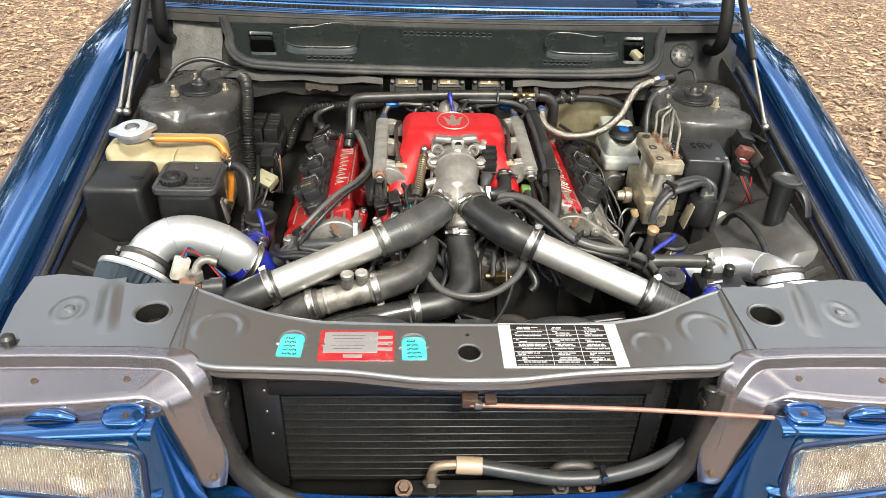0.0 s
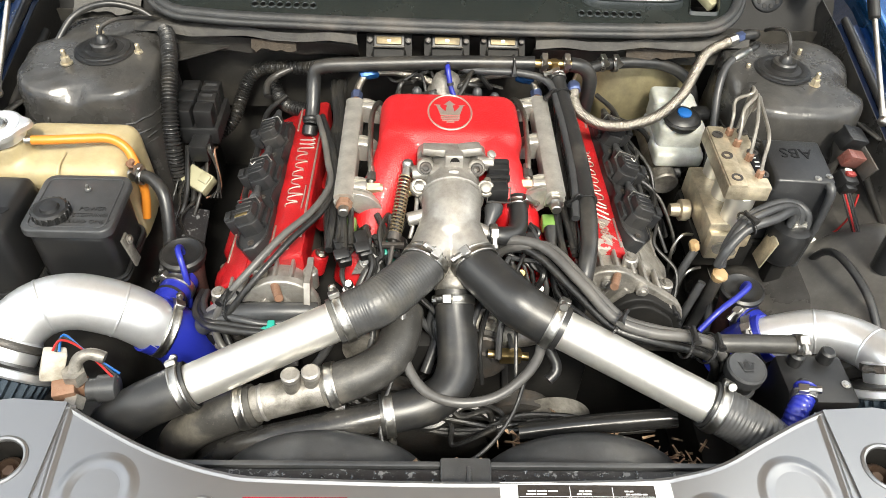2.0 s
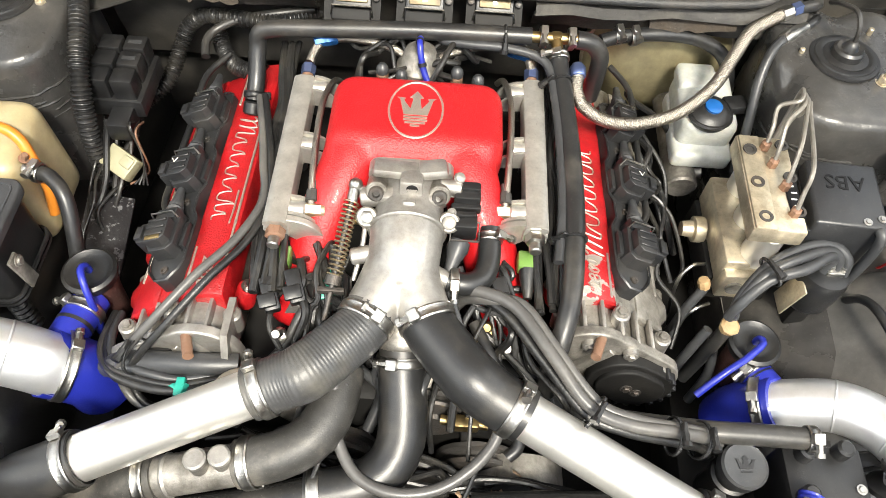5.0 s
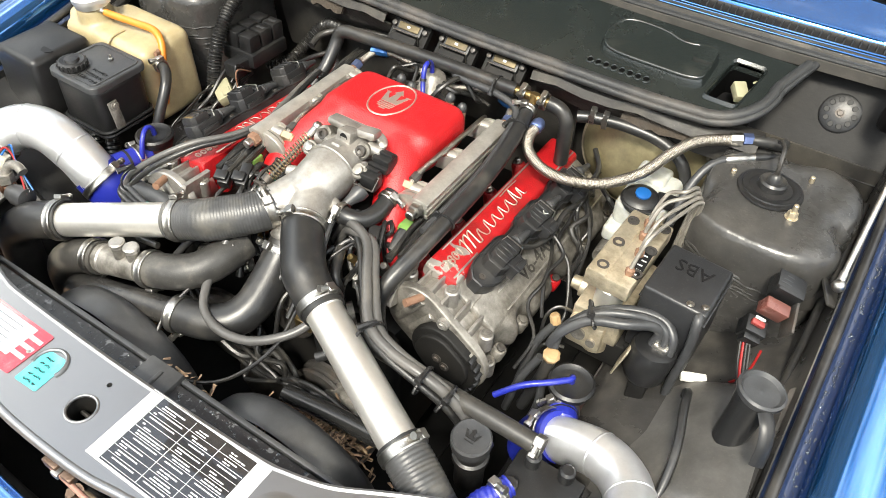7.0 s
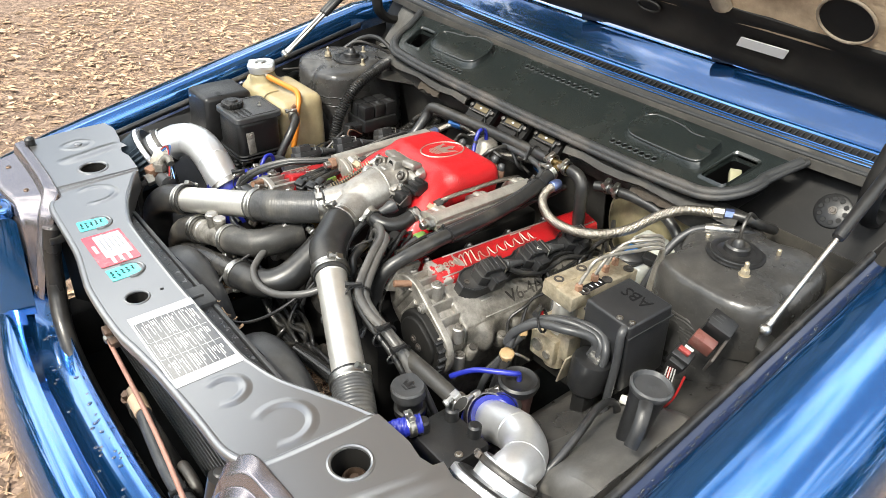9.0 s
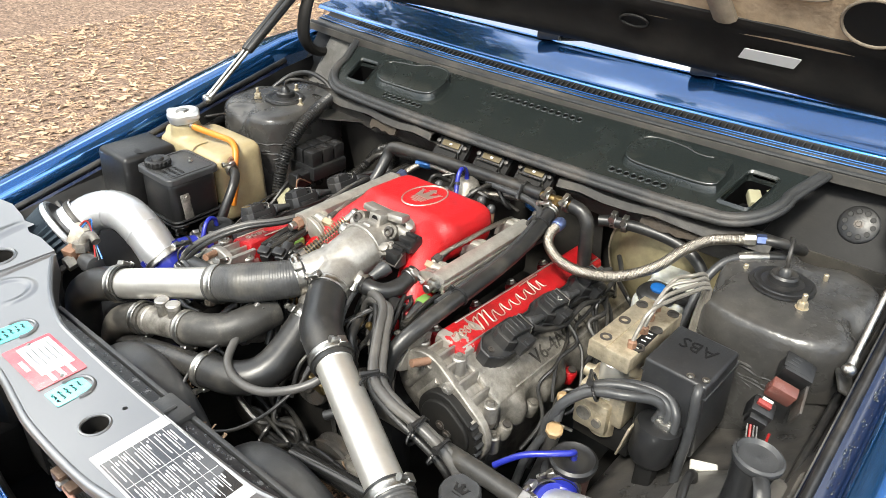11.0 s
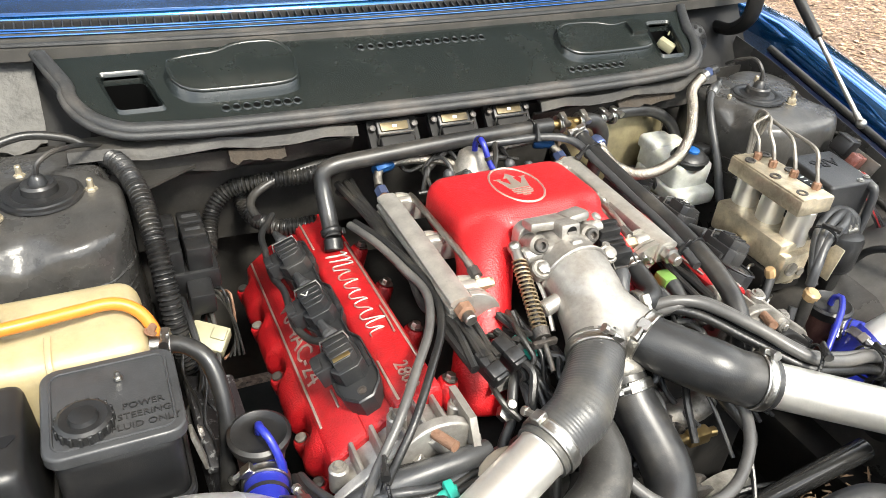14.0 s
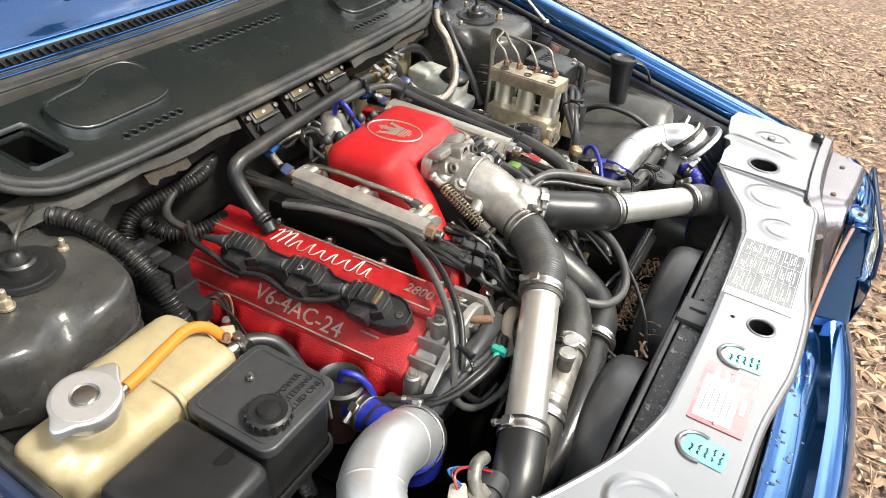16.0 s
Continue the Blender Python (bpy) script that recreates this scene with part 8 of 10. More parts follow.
def tower(s, cx, studs):
    t = thing("suspension_tower", (cx, 1.59, 0.56), "domed satin black suspension tower with wrinkled sealant and three studs", "suspension tower", "suspension towers")
    top = 0.820
    prof = [(0.24, 0.0), (0.48, 0.0), (0.68, -0.001), (0.82, -0.002), (0.92, -0.004), (0.958, -0.0075), (0.984, -0.015), (0.997, -0.028), (1.0, -0.055), (1.005, -0.072), (1.008, -0.084), (1.012, -0.096), (1.02, -0.112), (1.04, -0.15), (1.10, -0.27)]

    def reach(a):
        """How far the wall stands from the middle: a rounded square, fuller on the outer side."""
        ax = 0.128 if math.cos(a) * s > 0 else 0.088
        return (abs(math.cos(a) / ax) ** 3.3 + abs(math.sin(a) / 0.116) ** 3.3) ** (-1 / 3.3)

    n = 64
    rows = []
    for f, z in prof:
        row = []
        for i in range(n + 1):
            a = 2 * math.pi * i / n
            scoop = 0.0
            for sx, sy, sz in studs:
                sa = math.atan2(sy - 1.590, sx - cx)
                da = (a - sa - 0.60 + math.pi) % (2 * math.pi) - math.pi
                scoop += 0.020 * math.exp(-(da / 0.24) ** 2) * math.exp(-((f - 0.93) / 0.13) ** 2)
            w = 0.0025 * noise.noise((math.cos(a) * 3.1, math.sin(a) * 3.1, z * 22 + s)) * min(1, max(0, (f - 0.7) * 4))
            if -0.115 < z < -0.065:
                w += 0.0016 * noise.noise((a * 9, z * 160, s))
            rr = reach(a) * f + w - scoop * 0.55
            row.append((cx + rr * math.cos(a), 1.590 + rr * math.sin(a), top + z - scoop + w * 0.5 + 0.006 * math.sin(a) * f))
        rows.append(row)
    part("dome", Shape().sheet(rows, 0.002), UNDERSEAL, t, angle=60)
    for j in range(9):
        bead = []
        a0 = rng.uniform(3.2, 4.6)
        a1 = a0 + rng.uniform(0.6, 1.7)
        for i in range(26):
            a = a0 + (a1 - a0) * i / 25
            r = reach(a) * 1.006 + 0.0006
            bead.append((cx + r * math.cos(a), 1.590 + r * math.sin(a), top - 0.070 - 0.0055 * j + 0.008 * math.sin(1.7 * a + s) + 0.0035 * noise.noise((a * 7, j, s))))
        part("sealant_bead", Shape().tube(bead, [0.0005] + [0.0012 + 0.0016 * rng.random() for _ in range(24)] + [0.0005], 6, smooth=False), UNDERSEAL, t)
    part("top_plate", Shape().lathe((cx, 1.590, top + 0.001), (0, 0.02, 1), [(0, 0.047), (0.003, 0.046), (0.004, 0.041), (0.006, 0.040), (0.007, 0.034), (0.005, 0.030), (0.007, 0.022)], 40), PLASTIC, t)
    part("bearing_cap", Shape().lathe((cx, 1.590, top + 0.006), (0, 0.02, 1), [(0, 0.021), (0.010, 0.020), (0.013, 0.017), (0.012, 0.011), (0.018, 0.009), (0.022, 0.006), (0.024, 0.003)], 28), RUBBER, t)
    for x, y, z in studs:
        part("stud", Shape().lathe((x, y, z - 0.024), (0, 0, 1), [(0, 0.0095), (0.0025, 0.0095)], 16).bolt((x, y, z - 0.022), (0, 0, 1), 0.0075, 0.010, False, 0.022), GOLD, t, "yellow zinc stud and nut")
    part("bracket", Shape().box((0, 0, 0), (0.070, 0.005, 0.048), 0.002, pose(cx + s * 0.098, 1.494, 0.745, -18, 0, s * 38)).box((0, 0, 0), (0.024, 0.05, 0.005), 0.002, pose(cx + s * 0.128, 1.486, 0.775, 0, s * 25, s * 20)), BAY, t)
    return t


tower(-1, -0.553, ((-0.600, 1.549, 0.845), (-0.499, 1.588, 0.836), (-0.575, 1.640, 0.838)))
tower(1, 0.562, ((0.506, 1.596, 0.828), (0.603, 1.550, 0.842), (0.607, 1.639, 0.834)))
solid("tower_lead", Shape().tube([(-0.553, 1.590, 0.848), (-0.548, 1.592, 0.862), (-0.53, 1.605, 0.868), (-0.505, 1.625, 0.862), (-0.485, 1.655, 0.845), (-0.47, 1.68, 0.83)], 0.0032, 8), RUBBER, "thin black lead from a tower cap to the bulkhead", "lead")
solid("tower_lead", Shape().tube([(0.562, 1.590, 0.848), (0.560, 1.592, 0.866), (0.556, 1.61, 0.880), (0.548, 1.635, 0.872), (0.545, 1.66, 0.855)], 0.0032, 8), RUBBER, "thin black lead from a tower cap to the bulkhead", "lead")
solid("tower_hose", Shape().tube([(-0.65, 1.60, 0.80), (-0.62, 1.655, 0.842), (-0.57, 1.675, 0.858), (-0.52, 1.68, 0.848), (-0.49, 1.675, 0.83)], 0.0055, 10), RUBBER, "black vent hose curving behind a suspension tower", "hose")
vt = thing("air_vent", (0.602, 1.80, 0.82), "round black rubber air vent with a ring of holes", "vent")
VM = frame_of((0.602, 1.812, 0.845), (1, 0, 0), (0.0, -0.80, 0.6))
part("disc", Shape().lathe(VM @ Vector((0, 0, -0.004)), VM.to_3x3() @ Vector((0, 0, 1)), [(0, 0.031), (0.006, 0.031), (0.008, 0.028)], 32), PLASTIC, vt)
for k in range(10):
    a = 2 * math.pi * k / 10
    # holes are thin black discs, their dark depth only coloured
    part("hole", Shape().lathe(VM @ Vector((0.021 * math.cos(a), 0.021 * math.sin(a), 0.0042)), VM.to_3x3() @ Vector((0, 0, 1)), [(0, 0.0045), (0.0006, 0.0040)], 10), INKHOLLOW, vt)
part("screw", Shape().bolt(VM @ Vector((0, 0, 0.004)), VM.to_3x3() @ Vector((0, 0, 1)), 0.005, 0.003), DARKSTEEL, vt)

# ---- coolant tank, reservoir and box ----
tk = thing("coolant_tank", (-0.58, 1.40, 0.63), "yellowed plastic coolant header tank with a chrome cap", "coolant tank")
sh = Shape().box((-0.580, 1.382, 0.700), (0.236, 0.088, 0.150), 0.020, None, 4, 0.94).box((-0.555, 1.425, 0.705), (0.185, 0.070, 0.158), 0.022, None, 4, 0.92).box((-0.66, 1.395, 0.71), (0.085, 0.07, 0.15), 0.018, None, 4)
sh.lathe((-0.638, 1.383, 0.775), (-0.05, -0.08, 1), [(0, 0.034), (0.012, 0.032), (0.028, 0.030)], 28)
body = part("tank", sh, TANK, tk)
rm = body.modifiers.new("remesh", "REMESH")
rm.mode, rm.voxel_size, rm.use_smooth_shade = "VOXEL", 0.0036, True
sm = body.modifiers.new("smooth", "SMOOTH")
sm.factor, sm.iterations = 0.6, 8
part("seam", Shape().tube([(-0.56, 1.337, 0.655), (-0.56, 1.336, 0.74), (-0.56, 1.345, 0.773), (-0.56, 1.38, 0.777)], 0.0035, 8, flat=0.6), TANK, tk)
CM = frame_of((-0.638, 1.381, 0.806), (1, -0.3, 0), (-0.05, -0.08, 1))
cap_o = []
for i in range(48):
    a = 2 * math.pi * i / 48
    ear = max(0, math.cos(2 * (a - 0.5))) ** 6 * 0.012
    cap_o.append(((0.034 + ear) * math.cos(a), (0.034 + ear) * math.sin(a)))
capo = part("cap", Shape().prism(cap_o, 0.008, 0.018, CM, 0.003).lathe(CM @ Vector((0, 0, -0.002)), CM.to_3x3() @ Vector((0, 0, 1)), [(0, 0.032), (0.012, 0.033)], 28), pbr("bright_cap", (0.80, 0.80, 0.79), (0.68, 0.68, 0.67), 0.36, 0.85, 60, 0.05), tk, "bright eared pressure cap")
part("cap_label", Shape().lathe(CM @ Vector((0, 0, 0.0182)), CM.to_3x3() @ Vector((0, 0, 1)), [(0, 0.030), (0.0006, 0.0296)], 30), ALUBRIGHT, capo)
part("cap_rivet", Shape().lathe(CM @ Vector((0, 0, 0.0185)), CM.to_3x3() @ Vector((0, 0, 1)), [(0, 0.015), (0.002, 0.0135), (0.001, 0.011), (0.003, 0.010), (0.004, 0.005)], 24), STEEL, capo)
part("overflow_nipple", Shape().cyl((-0.607, 1.376, 0.800), (-0.590, 1.378, 0.800), 0.0055, seg=12), STEEL, tk)
part("overflow_hose", Shape().tube([(-0.598, 1.377, 0.800), (-0.57, 1.381, 0.7985), (-0.53, 1.390, 0.795), (-0.495, 1.395, 0.792), (-0.472, 1.388, 0.780), (-0.460, 1.375, 0.755), (-0.456, 1.368, 0.715), (-0.462, 1.36, 0.67)], 0.0068, 12), ORANGE, tk, "orange translucent overflow hose")
part("outlet", Shape().cyl((-0.468, 1.366, 0.750), (-0.450, 1.362, 0.750), 0.0105, seg=14).clamp((-0.452, 1.3625, 0.750), (1, -0.2, 0), 0.011, 0.009), STEEL, tk)
part("vent_screw", Shape().bolt((-0.466, 1.370, 0.765), (0.5, 0, 1), 0.0045, 0.010), RUST, tk)
solid("tank_hose", Shape().tube([(-0.458, 1.364, 0.750), (-0.435, 1.356, 0.750), (-0.415, 1.335, 0.738), (-0.408, 1.305, 0.70), (-0.412, 1.285, 0.655), (-0.42, 1.27, 0.60)], 0.0095, 12), RUBBER, "black hose from the coolant tank outlet", "hose")

ps = thing("steering_reservoir", (-0.51, 1.275, 0.66), "black plastic power steering reservoir with a ribbed cap", "reservoir")
part("body", Shape().box((-0.510, 1.275, 0.715), (0.108, 0.104, 0.095), 0.014, None, 3), PLASTIC, ps)
part("lid", Shape().prism(rounded(0.120, 0.116, 0.016, -0.509, 1.276), 0.762, 0.774, None, 0.003), GREYPLAS, ps)
part("lid_panel", Shape().tube([(x, y, 0.7745) for x, y in rounded(0.102, 0.098, 0.010, -0.509, 1.276)], 0.0014, 6, closed=True, smooth=False), GREYPLAS, ps)
for z in (0.672, 0.680):
    part("seam", Shape().tube([(x, y, z) for x, y in rounded(0.114, 0.110, 0.016, -0.510, 1.275)], 0.003, 6, closed=True, smooth=False), PLASTIC, ps)
cap = part("cap", Shape().lathe((-0.532, 1.248, 0.7745), (0, 0, 1), [(0, 0.022), (0.004, 0.024), (0.012, 0.0235), (0.014, 0.020), (0.013, 0.013), (0.017, 0.011), (0.018, 0.004)], 30), PLASTIC, ps)
for k in range(18):
    a = 2 * math.pi * k / 18
    part("grip", Shape().box((-0.532 + 0.0238 * math.cos(a), 1.248 + 0.0238 * math.sin(a), 0.782), (0.003, 0.004, 0.010), 0.0008, pose(0, 0, 0, 0, 0, math.degrees(a)), 1), PLASTIC, cap)
part("screw", Shape().bolt((-0.501, 1.300, 0.7745), (0, 0, 1), 0.0045, 0.004, False, 0.010), STEEL, ps)
for i, line in enumerate(("POWER", "STEERING", "FLUID ONLY")):
    part("lettering", lettering(line, 0.0105, pose(-0.483, 1.262 - 0.0125 * i, 0.7743), 0.0006), PLASTIC, ps)
part("strap", Shape().box((-0.443, 1.245, 0.715), (0.004, 0.018, 0.05), 0.001, pose(0, 0, 0, 0, -10, 0)).bolt((-0.440, 1.245, 0.735), (1, 0, 0.2), 0.005, 0.004), GRIME, ps)
for x in (-0.535, -0.490):
    part("outlet_pipe", Shape().tube([(x, 1.255, 0.672), (x, 1.25, 0.64), (x + 0.01, 1.24, 0.58)], 0.012, 12, corr=(0.008, 0.0016)), RUBBER, ps)
    part("hose_clamp", Shape().clamp((x, 1.2525, 0.655), (0, 0, 1), 0.0125, 0.009), STEEL, ps)
bx = thing("relay_cover", (-0.635, 1.26, 0.655), "plain black plastic relay cover with chamfered sides", "cover")
part("shell", Shape().box((-0.634, 1.262, 0.725), (0.116, 0.128, 0.118), 0.012, None, 3, 0.92), PLASTIC, bx)
part("base_rim", Shape().box((-0.634, 1.262, 0.664), (0.122, 0.132, 0.012), 0.004), PLASTIC, bx)
part("wet_spot", Shape().prism([(-0.598 + 0.011 * math.cos(a) * (1 + 0.3 * math.sin(3 * a)), 1.245 + 0.009 * math.sin(a) * (1 + 0.3 * math.cos(2 * a)), ) for a in [2 * math.pi * i / 24 for i in range(24)]], 0.7835, 0.7843), INKHOLLOW, bx)
solid("red_wire", Shape().tube([(-0.60, 1.19, 0.665), (-0.575, 1.185, 0.655), (-0.56, 1.19, 0.66), (-0.552, 1.20, 0.675)], 0.0016, 6), REDWIRE, "thin red wire below the relay cover", "wire")
solid("wing_hose", Shape().tube([(-0.56, 1.17, 0.60), (-0.60, 1.165, 0.645), (-0.64, 1.165, 0.655), (-0.675, 1.16, 0.63), (-0.69, 1.15, 0.58)], 0.010, 12), RUBBER, "black rubber hose looping over the inner wing", "hose")

# ---- left loom, relays ----
solid("loom_conduit", Shape().tube([(-0.495, 1.690, 0.815), (-0.480, 1.668, 0.822), (-0.462, 1.630, 0.827), (-0.448, 1.575, 0.815), (-0.442, 1.522, 0.785), (-0.439, 1.485, 0.742), (-0.436, 1.462, 0.690), (-0.430, 1.452, 0.650), (-0.415, 1.44, 0.615)], 0.0120, 14, corr=(0.0058, 0.0017)), WIRE, "thick corrugated black loom conduit", "conduit")
solid("loom_conduit", Shape().tube([(-0.150, 1.700, 0.752), (-0.180, 1.672, 0.757), (-0.225, 1.655, 0.758), (-0.28, 1.664, 0.754), (-0.325, 1.676, 0.742), (-0.350, 1.672, 0.722), (-0.362, 1.655, 0.70), (-0.375, 1.61, 0.675), (-0.405, 1.575, 0.66)], 0.0105, 14, corr=(0.0058, 0.0017)), WIRE, "corrugated black loom conduit at the bulkhead", "conduit")
solid("loom_conduit", Shape().tube([(-0.31, 1.69, 0.72), (-0.30, 1.66, 0.70), (-0.27, 1.62, 0.70), (-0.22, 1.60, 0.71)], 0.0115, 14, corr=(0.0058, 0.0017)), WIRE, "corrugated black loom conduit at the bulkhead", "conduit")
solid("coil_lead", Shape().tube([(-0.305, 1.600, 0.735), (-0.308, 1.625, 0.742), (-0.295, 1.645, 0.748), (-0.26, 1.658, 0.758), (-0.21, 1.665, 0.766), (-0.16, 1.68, 0.766)], 0.0062, 10), RUBBER, "black ignition lead loop behind the valve cover", "lead")
rb = thing("relay_block", (-0.42, 1.55, 0.68), "black relay block with four cube relays", "relay block")
part("base", Shape().box((-0.412, 1.555, 0.715), (0.080, 0.095, 0.030), 0.004), PLASTIC, rb)
for i in range(2):
    for j in range(3):
        part("relay", Shape().box((-0.428 + 0.034 * i, 1.590 - 0.032 * j, 0.744), (0.030, 0.028, 0.036), 0.003), PLASTIC, rb)
for _y in (1.590, 1.558):
    part("printed_mark", Shape().box((-0.394, _y, 0.7624), (0.018, 0.006, 0.0008), 0), GREYPLAS, rb)
part("fuse_socket", Shape().box((-0.40, 1.492, 0.705), (0.03, 0.04, 0.03), 0.003), PLASTIC, rb)
for k in range(5):
    solid("loom_wire", Shape().tube([(-0.40 + 0.006 * k, 1.50, 0.70), (-0.385 + 0.004 * k, 1.475 - 0.004 * k, 0.715 + 0.006 * (k % 3)), (-0.37, 1.455, 0.69 - 0.01 * k), (-0.365 - 0.006 * k, 1.43, 0.65)], 0.0016, 6), (WIRE, WIRE, RUBBER, WIRE, RUST)[k], "thin loom wire below the relay block", "wire", "loom wires")
solid("cream_connector", Shape().box((-0.402, 1.452, 0.668), (0.046, 0.034, 0.022), 0.003, pose(0, 0, 0, 25, 10, -30)).box((-0.39, 1.446, 0.677), (0.018, 0.016, 0.008), 0.002, pose(0, 0, 0, 25, 10, -30)), CREAM, "cream multi-pin connector hanging from the loom", "connector")
solid("chipped_bracket", Shape().box((-0.410, 1.352, 0.628), (0.060, 0.130, 0.012), 0.003, pose(0, 0, 0, 10, 20, 6)).box((-0.425, 1.300, 0.610), (0.014, 0.05, 0.05), 0.003, pose(0, 0, 0, 10, 20, 6)), CHIPPED, "black bracket with peeling paint", "bracket")
solid("tower_gusset", Shape().prism([(-0.50, 1.66), (-0.36, 1.675), (-0.352, 1.668), (-0.455, 1.60)], 0.795, 0.799), BAY, "flat black gusset plate beside the tower", "gusset")

# ---- blow-off valves with blue hoses ----


def valve_set(s, disc, tee, coup, blue_to):
    t = thing("recirculation_valve", (disc[0], disc[1], disc[2] - 0.09), "black recirculation valve with a round cap and blue vacuum tube", "valve", "recirculation valves")
    d = Vector(disc)
    part("cap", Shape().lathe(d - Vector((0, 0, 0.016)), (0, 0, 1), [(0, 0.030), (0.010, 0.033), (0.014, 0.033), (0.017, 0.029), (0.014, 0.024), (0.012, 0.017), (0.014, 0.009), (0.014, 0.004)], 34), PLASTIC, t)
    part("body", Shape().lathe(d - Vector((0, 0, 0.10)), (0, 0, 1), [(0, 0.022), (0.05, 0.024), (0.085, 0.027)], 24), pbr("valve_oxide", (0.14, 0.06, 0.05), (0.08, 0.05, 0.045), 0.5, 0.4, 60, 0.2), t)
    part("vacuum_tube", Shape().tube([d + Vector((0, 0, -0.002)), d + Vector((0, -0.002, 0.012)), d + Vector((0, -0.012, 0.018))] + [Vector(p) for p in blue_to], 0.0045, 10), BLUESIL, t, "bright blue vacuum tube")
    h = thing("blue_coupler", Vector(tee) - Vector((0, 0, 0.05)), "blue silicone tee coupler with steel clamps", "coupler", "blue couplers")
    tee, coup = Vector(tee), Vector(coup)
    ax = (coup - tee)
    na, nb = d + Vector((0, -0.020, -0.034)), coup + Vector((0, 0.020, -0.004))
    part("neck", Shape().cyl(na, nb, 0.0225, seg=24, bev=0.002), BLUESIL, h)
    part("sleeve", Shape().tube([coup + Vector((s * -0.030, 0.010, -0.080)), coup + Vector((s * -0.026, 0.010, -0.052)), coup + Vector((s * -0.016, 0.005, -0.024)), coup + Vector((s * 0.006, 0.0, 0.002))], 0.0395 if s < 0 else 0.0345, 26), BLUESIL, h)
    part("neck_clamp", Shape().clamp(na.lerp(nb, 0.28), nb - na, 0.0228, 0.012, 40), STEEL, h)
    part("tie", Shape().cyl(na.lerp(nb, 0.52), na.lerp(nb, 0.58), 0.0232, seg=24), PLASTIC, h)
    part("sleeve_clamp", Shape().clamp(coup + Vector((s * -0.010, 0.003, -0.010)), (s * 1, -0.15, 0.75), 0.0400 if s < 0 else 0.0350, 0.013, 10), STEEL, h)


valve_set(-1, (-0.382, 1.266, 0.690), (-0.390, 1.205, 0.660), (-0.396, 1.150, 0.668), [(-0.376, 1.240, 0.703), (-0.370, 1.227, 0.684), (-0.368, 1.219, 0.655), (-0.372, 1.214, 0.630)])
valve_set(1, (0.446, 1.246, 0.655), (0.440, 1.214, 0.628), (0.462, 1.172, 0.632), [(0.425, 1.215, 0.672), (0.395, 1.195, 0.664), (0.365, 1.175, 0.640)])

# bright intake pipes to the cone filters


def intake_pipe(s, pts, fpos, fdir):
    t = thing("turbo_intake_pipe", Vector(pts[1]), "bright aluminium mandrel-bent intake pipe", "pipe", "turbo intake pipes")
    pr = 0.0365 if s < 0 else 0.0315
    part("pipe", Shape().tube(pts, pr, 30, step=0.008), ALUBRIGHT, t)
    for k in (2, 4):
        p, q = Vector(pts[k]), Vector(pts[k + 1]) - Vector(pts[k - 1])
        part("weld_bead", Shape().lathe(p, q, [(-0.002, pr - 0.0001), (0, pr + 0.0008), (0.002, pr - 0.0001)], 32, False), ALUBRIGHT, t)
    f = thing("cone_filter", fpos, "blue-black pleated cone air filter with a chrome clamp ring", "air filter", "cone filters")
    p, d = Vector(fpos), Vector(fdir).normalized()
    u = d.cross(Vector((0, 0, 1))).normalized()
    w = u.cross(d)
    L, r0, r1, n = 0.105, 0.063, 0.048, 34
    rows = []
    for j in range(2):
        row = []
        for i in range(2 * n + 1):
            a = math.pi * i / n
            r = (r0 if j == 0 else r1) + (0.0030 if i % 2 else -0.0035)
            row.append(p + d * (0.022 + L * j) + (u * math.cos(a) + w * math.sin(a)) * r)
        rows.append(row)
    part("pleats", Shape().sheet(rows, 0.0), FILTER, f, angle=20)
    part("neck", Shape().lathe(p, d, [(-0.024, 0.039), (-0.022, 0.0405), (0.006, 0.0405), (0.008, 0.050)], 40, False), ALUBRIGHT, f, "bright filter neck")
    part("base", Shape().lathe(p, d, [(0.004, 0.041), (0.006, 0.058), (0.010, 0.062), (0.018, 0.062)], 40), RUBBER, f)
    part("clamp_ring", Shape().lathe(p, d, [(0.009, 0.060), (0.010, 0.0660), (0.018, 0.0670), (0.021, 0.064)], 40, False), ALUBRIGHT, f)
    part("end_cap", Shape().lathe(p + d * (0.022 + L), d, [(0, 0.050), (0.006, 0.050), (0.010, 0.044)], 32), RUBBER, f)
    part("neck_clamp", Shape().clamp(p - d * 0.016, d, 0.0409, 0.010, 60), DARKSTEEL, f)


FILTER_L, FILTER_D = (-0.5555, 1.073, 0.7005), (-0.28, -0.78, -0.50)
intake_pipe(-1, [(-0.389, 1.150, 0.655), (-0.404, 1.147, 0.680), (-0.432, 1.145, 0.704), (-0.478, 1.141, 0.724), (-0.515, 1.129, 0.727), (-0.538, 1.108, 0.721), (-0.549, 1.088, 0.710)], FILTER_L, FILTER_D)
intake_pipe(1, [(0.452, 1.174, 0.618), (0.485, 1.172, 0.636), (0.525, 1.166, 0.654), (0.560, 1.148, 0.664), (0.581, 1.120, 0.674), (0.588, 1.096, 0.682), (0.592, 1.082, 0.684), (0.594, 1.068, 0.676)], (0.593, 1.070, 0.678), (0.08, -0.72, -0.62))

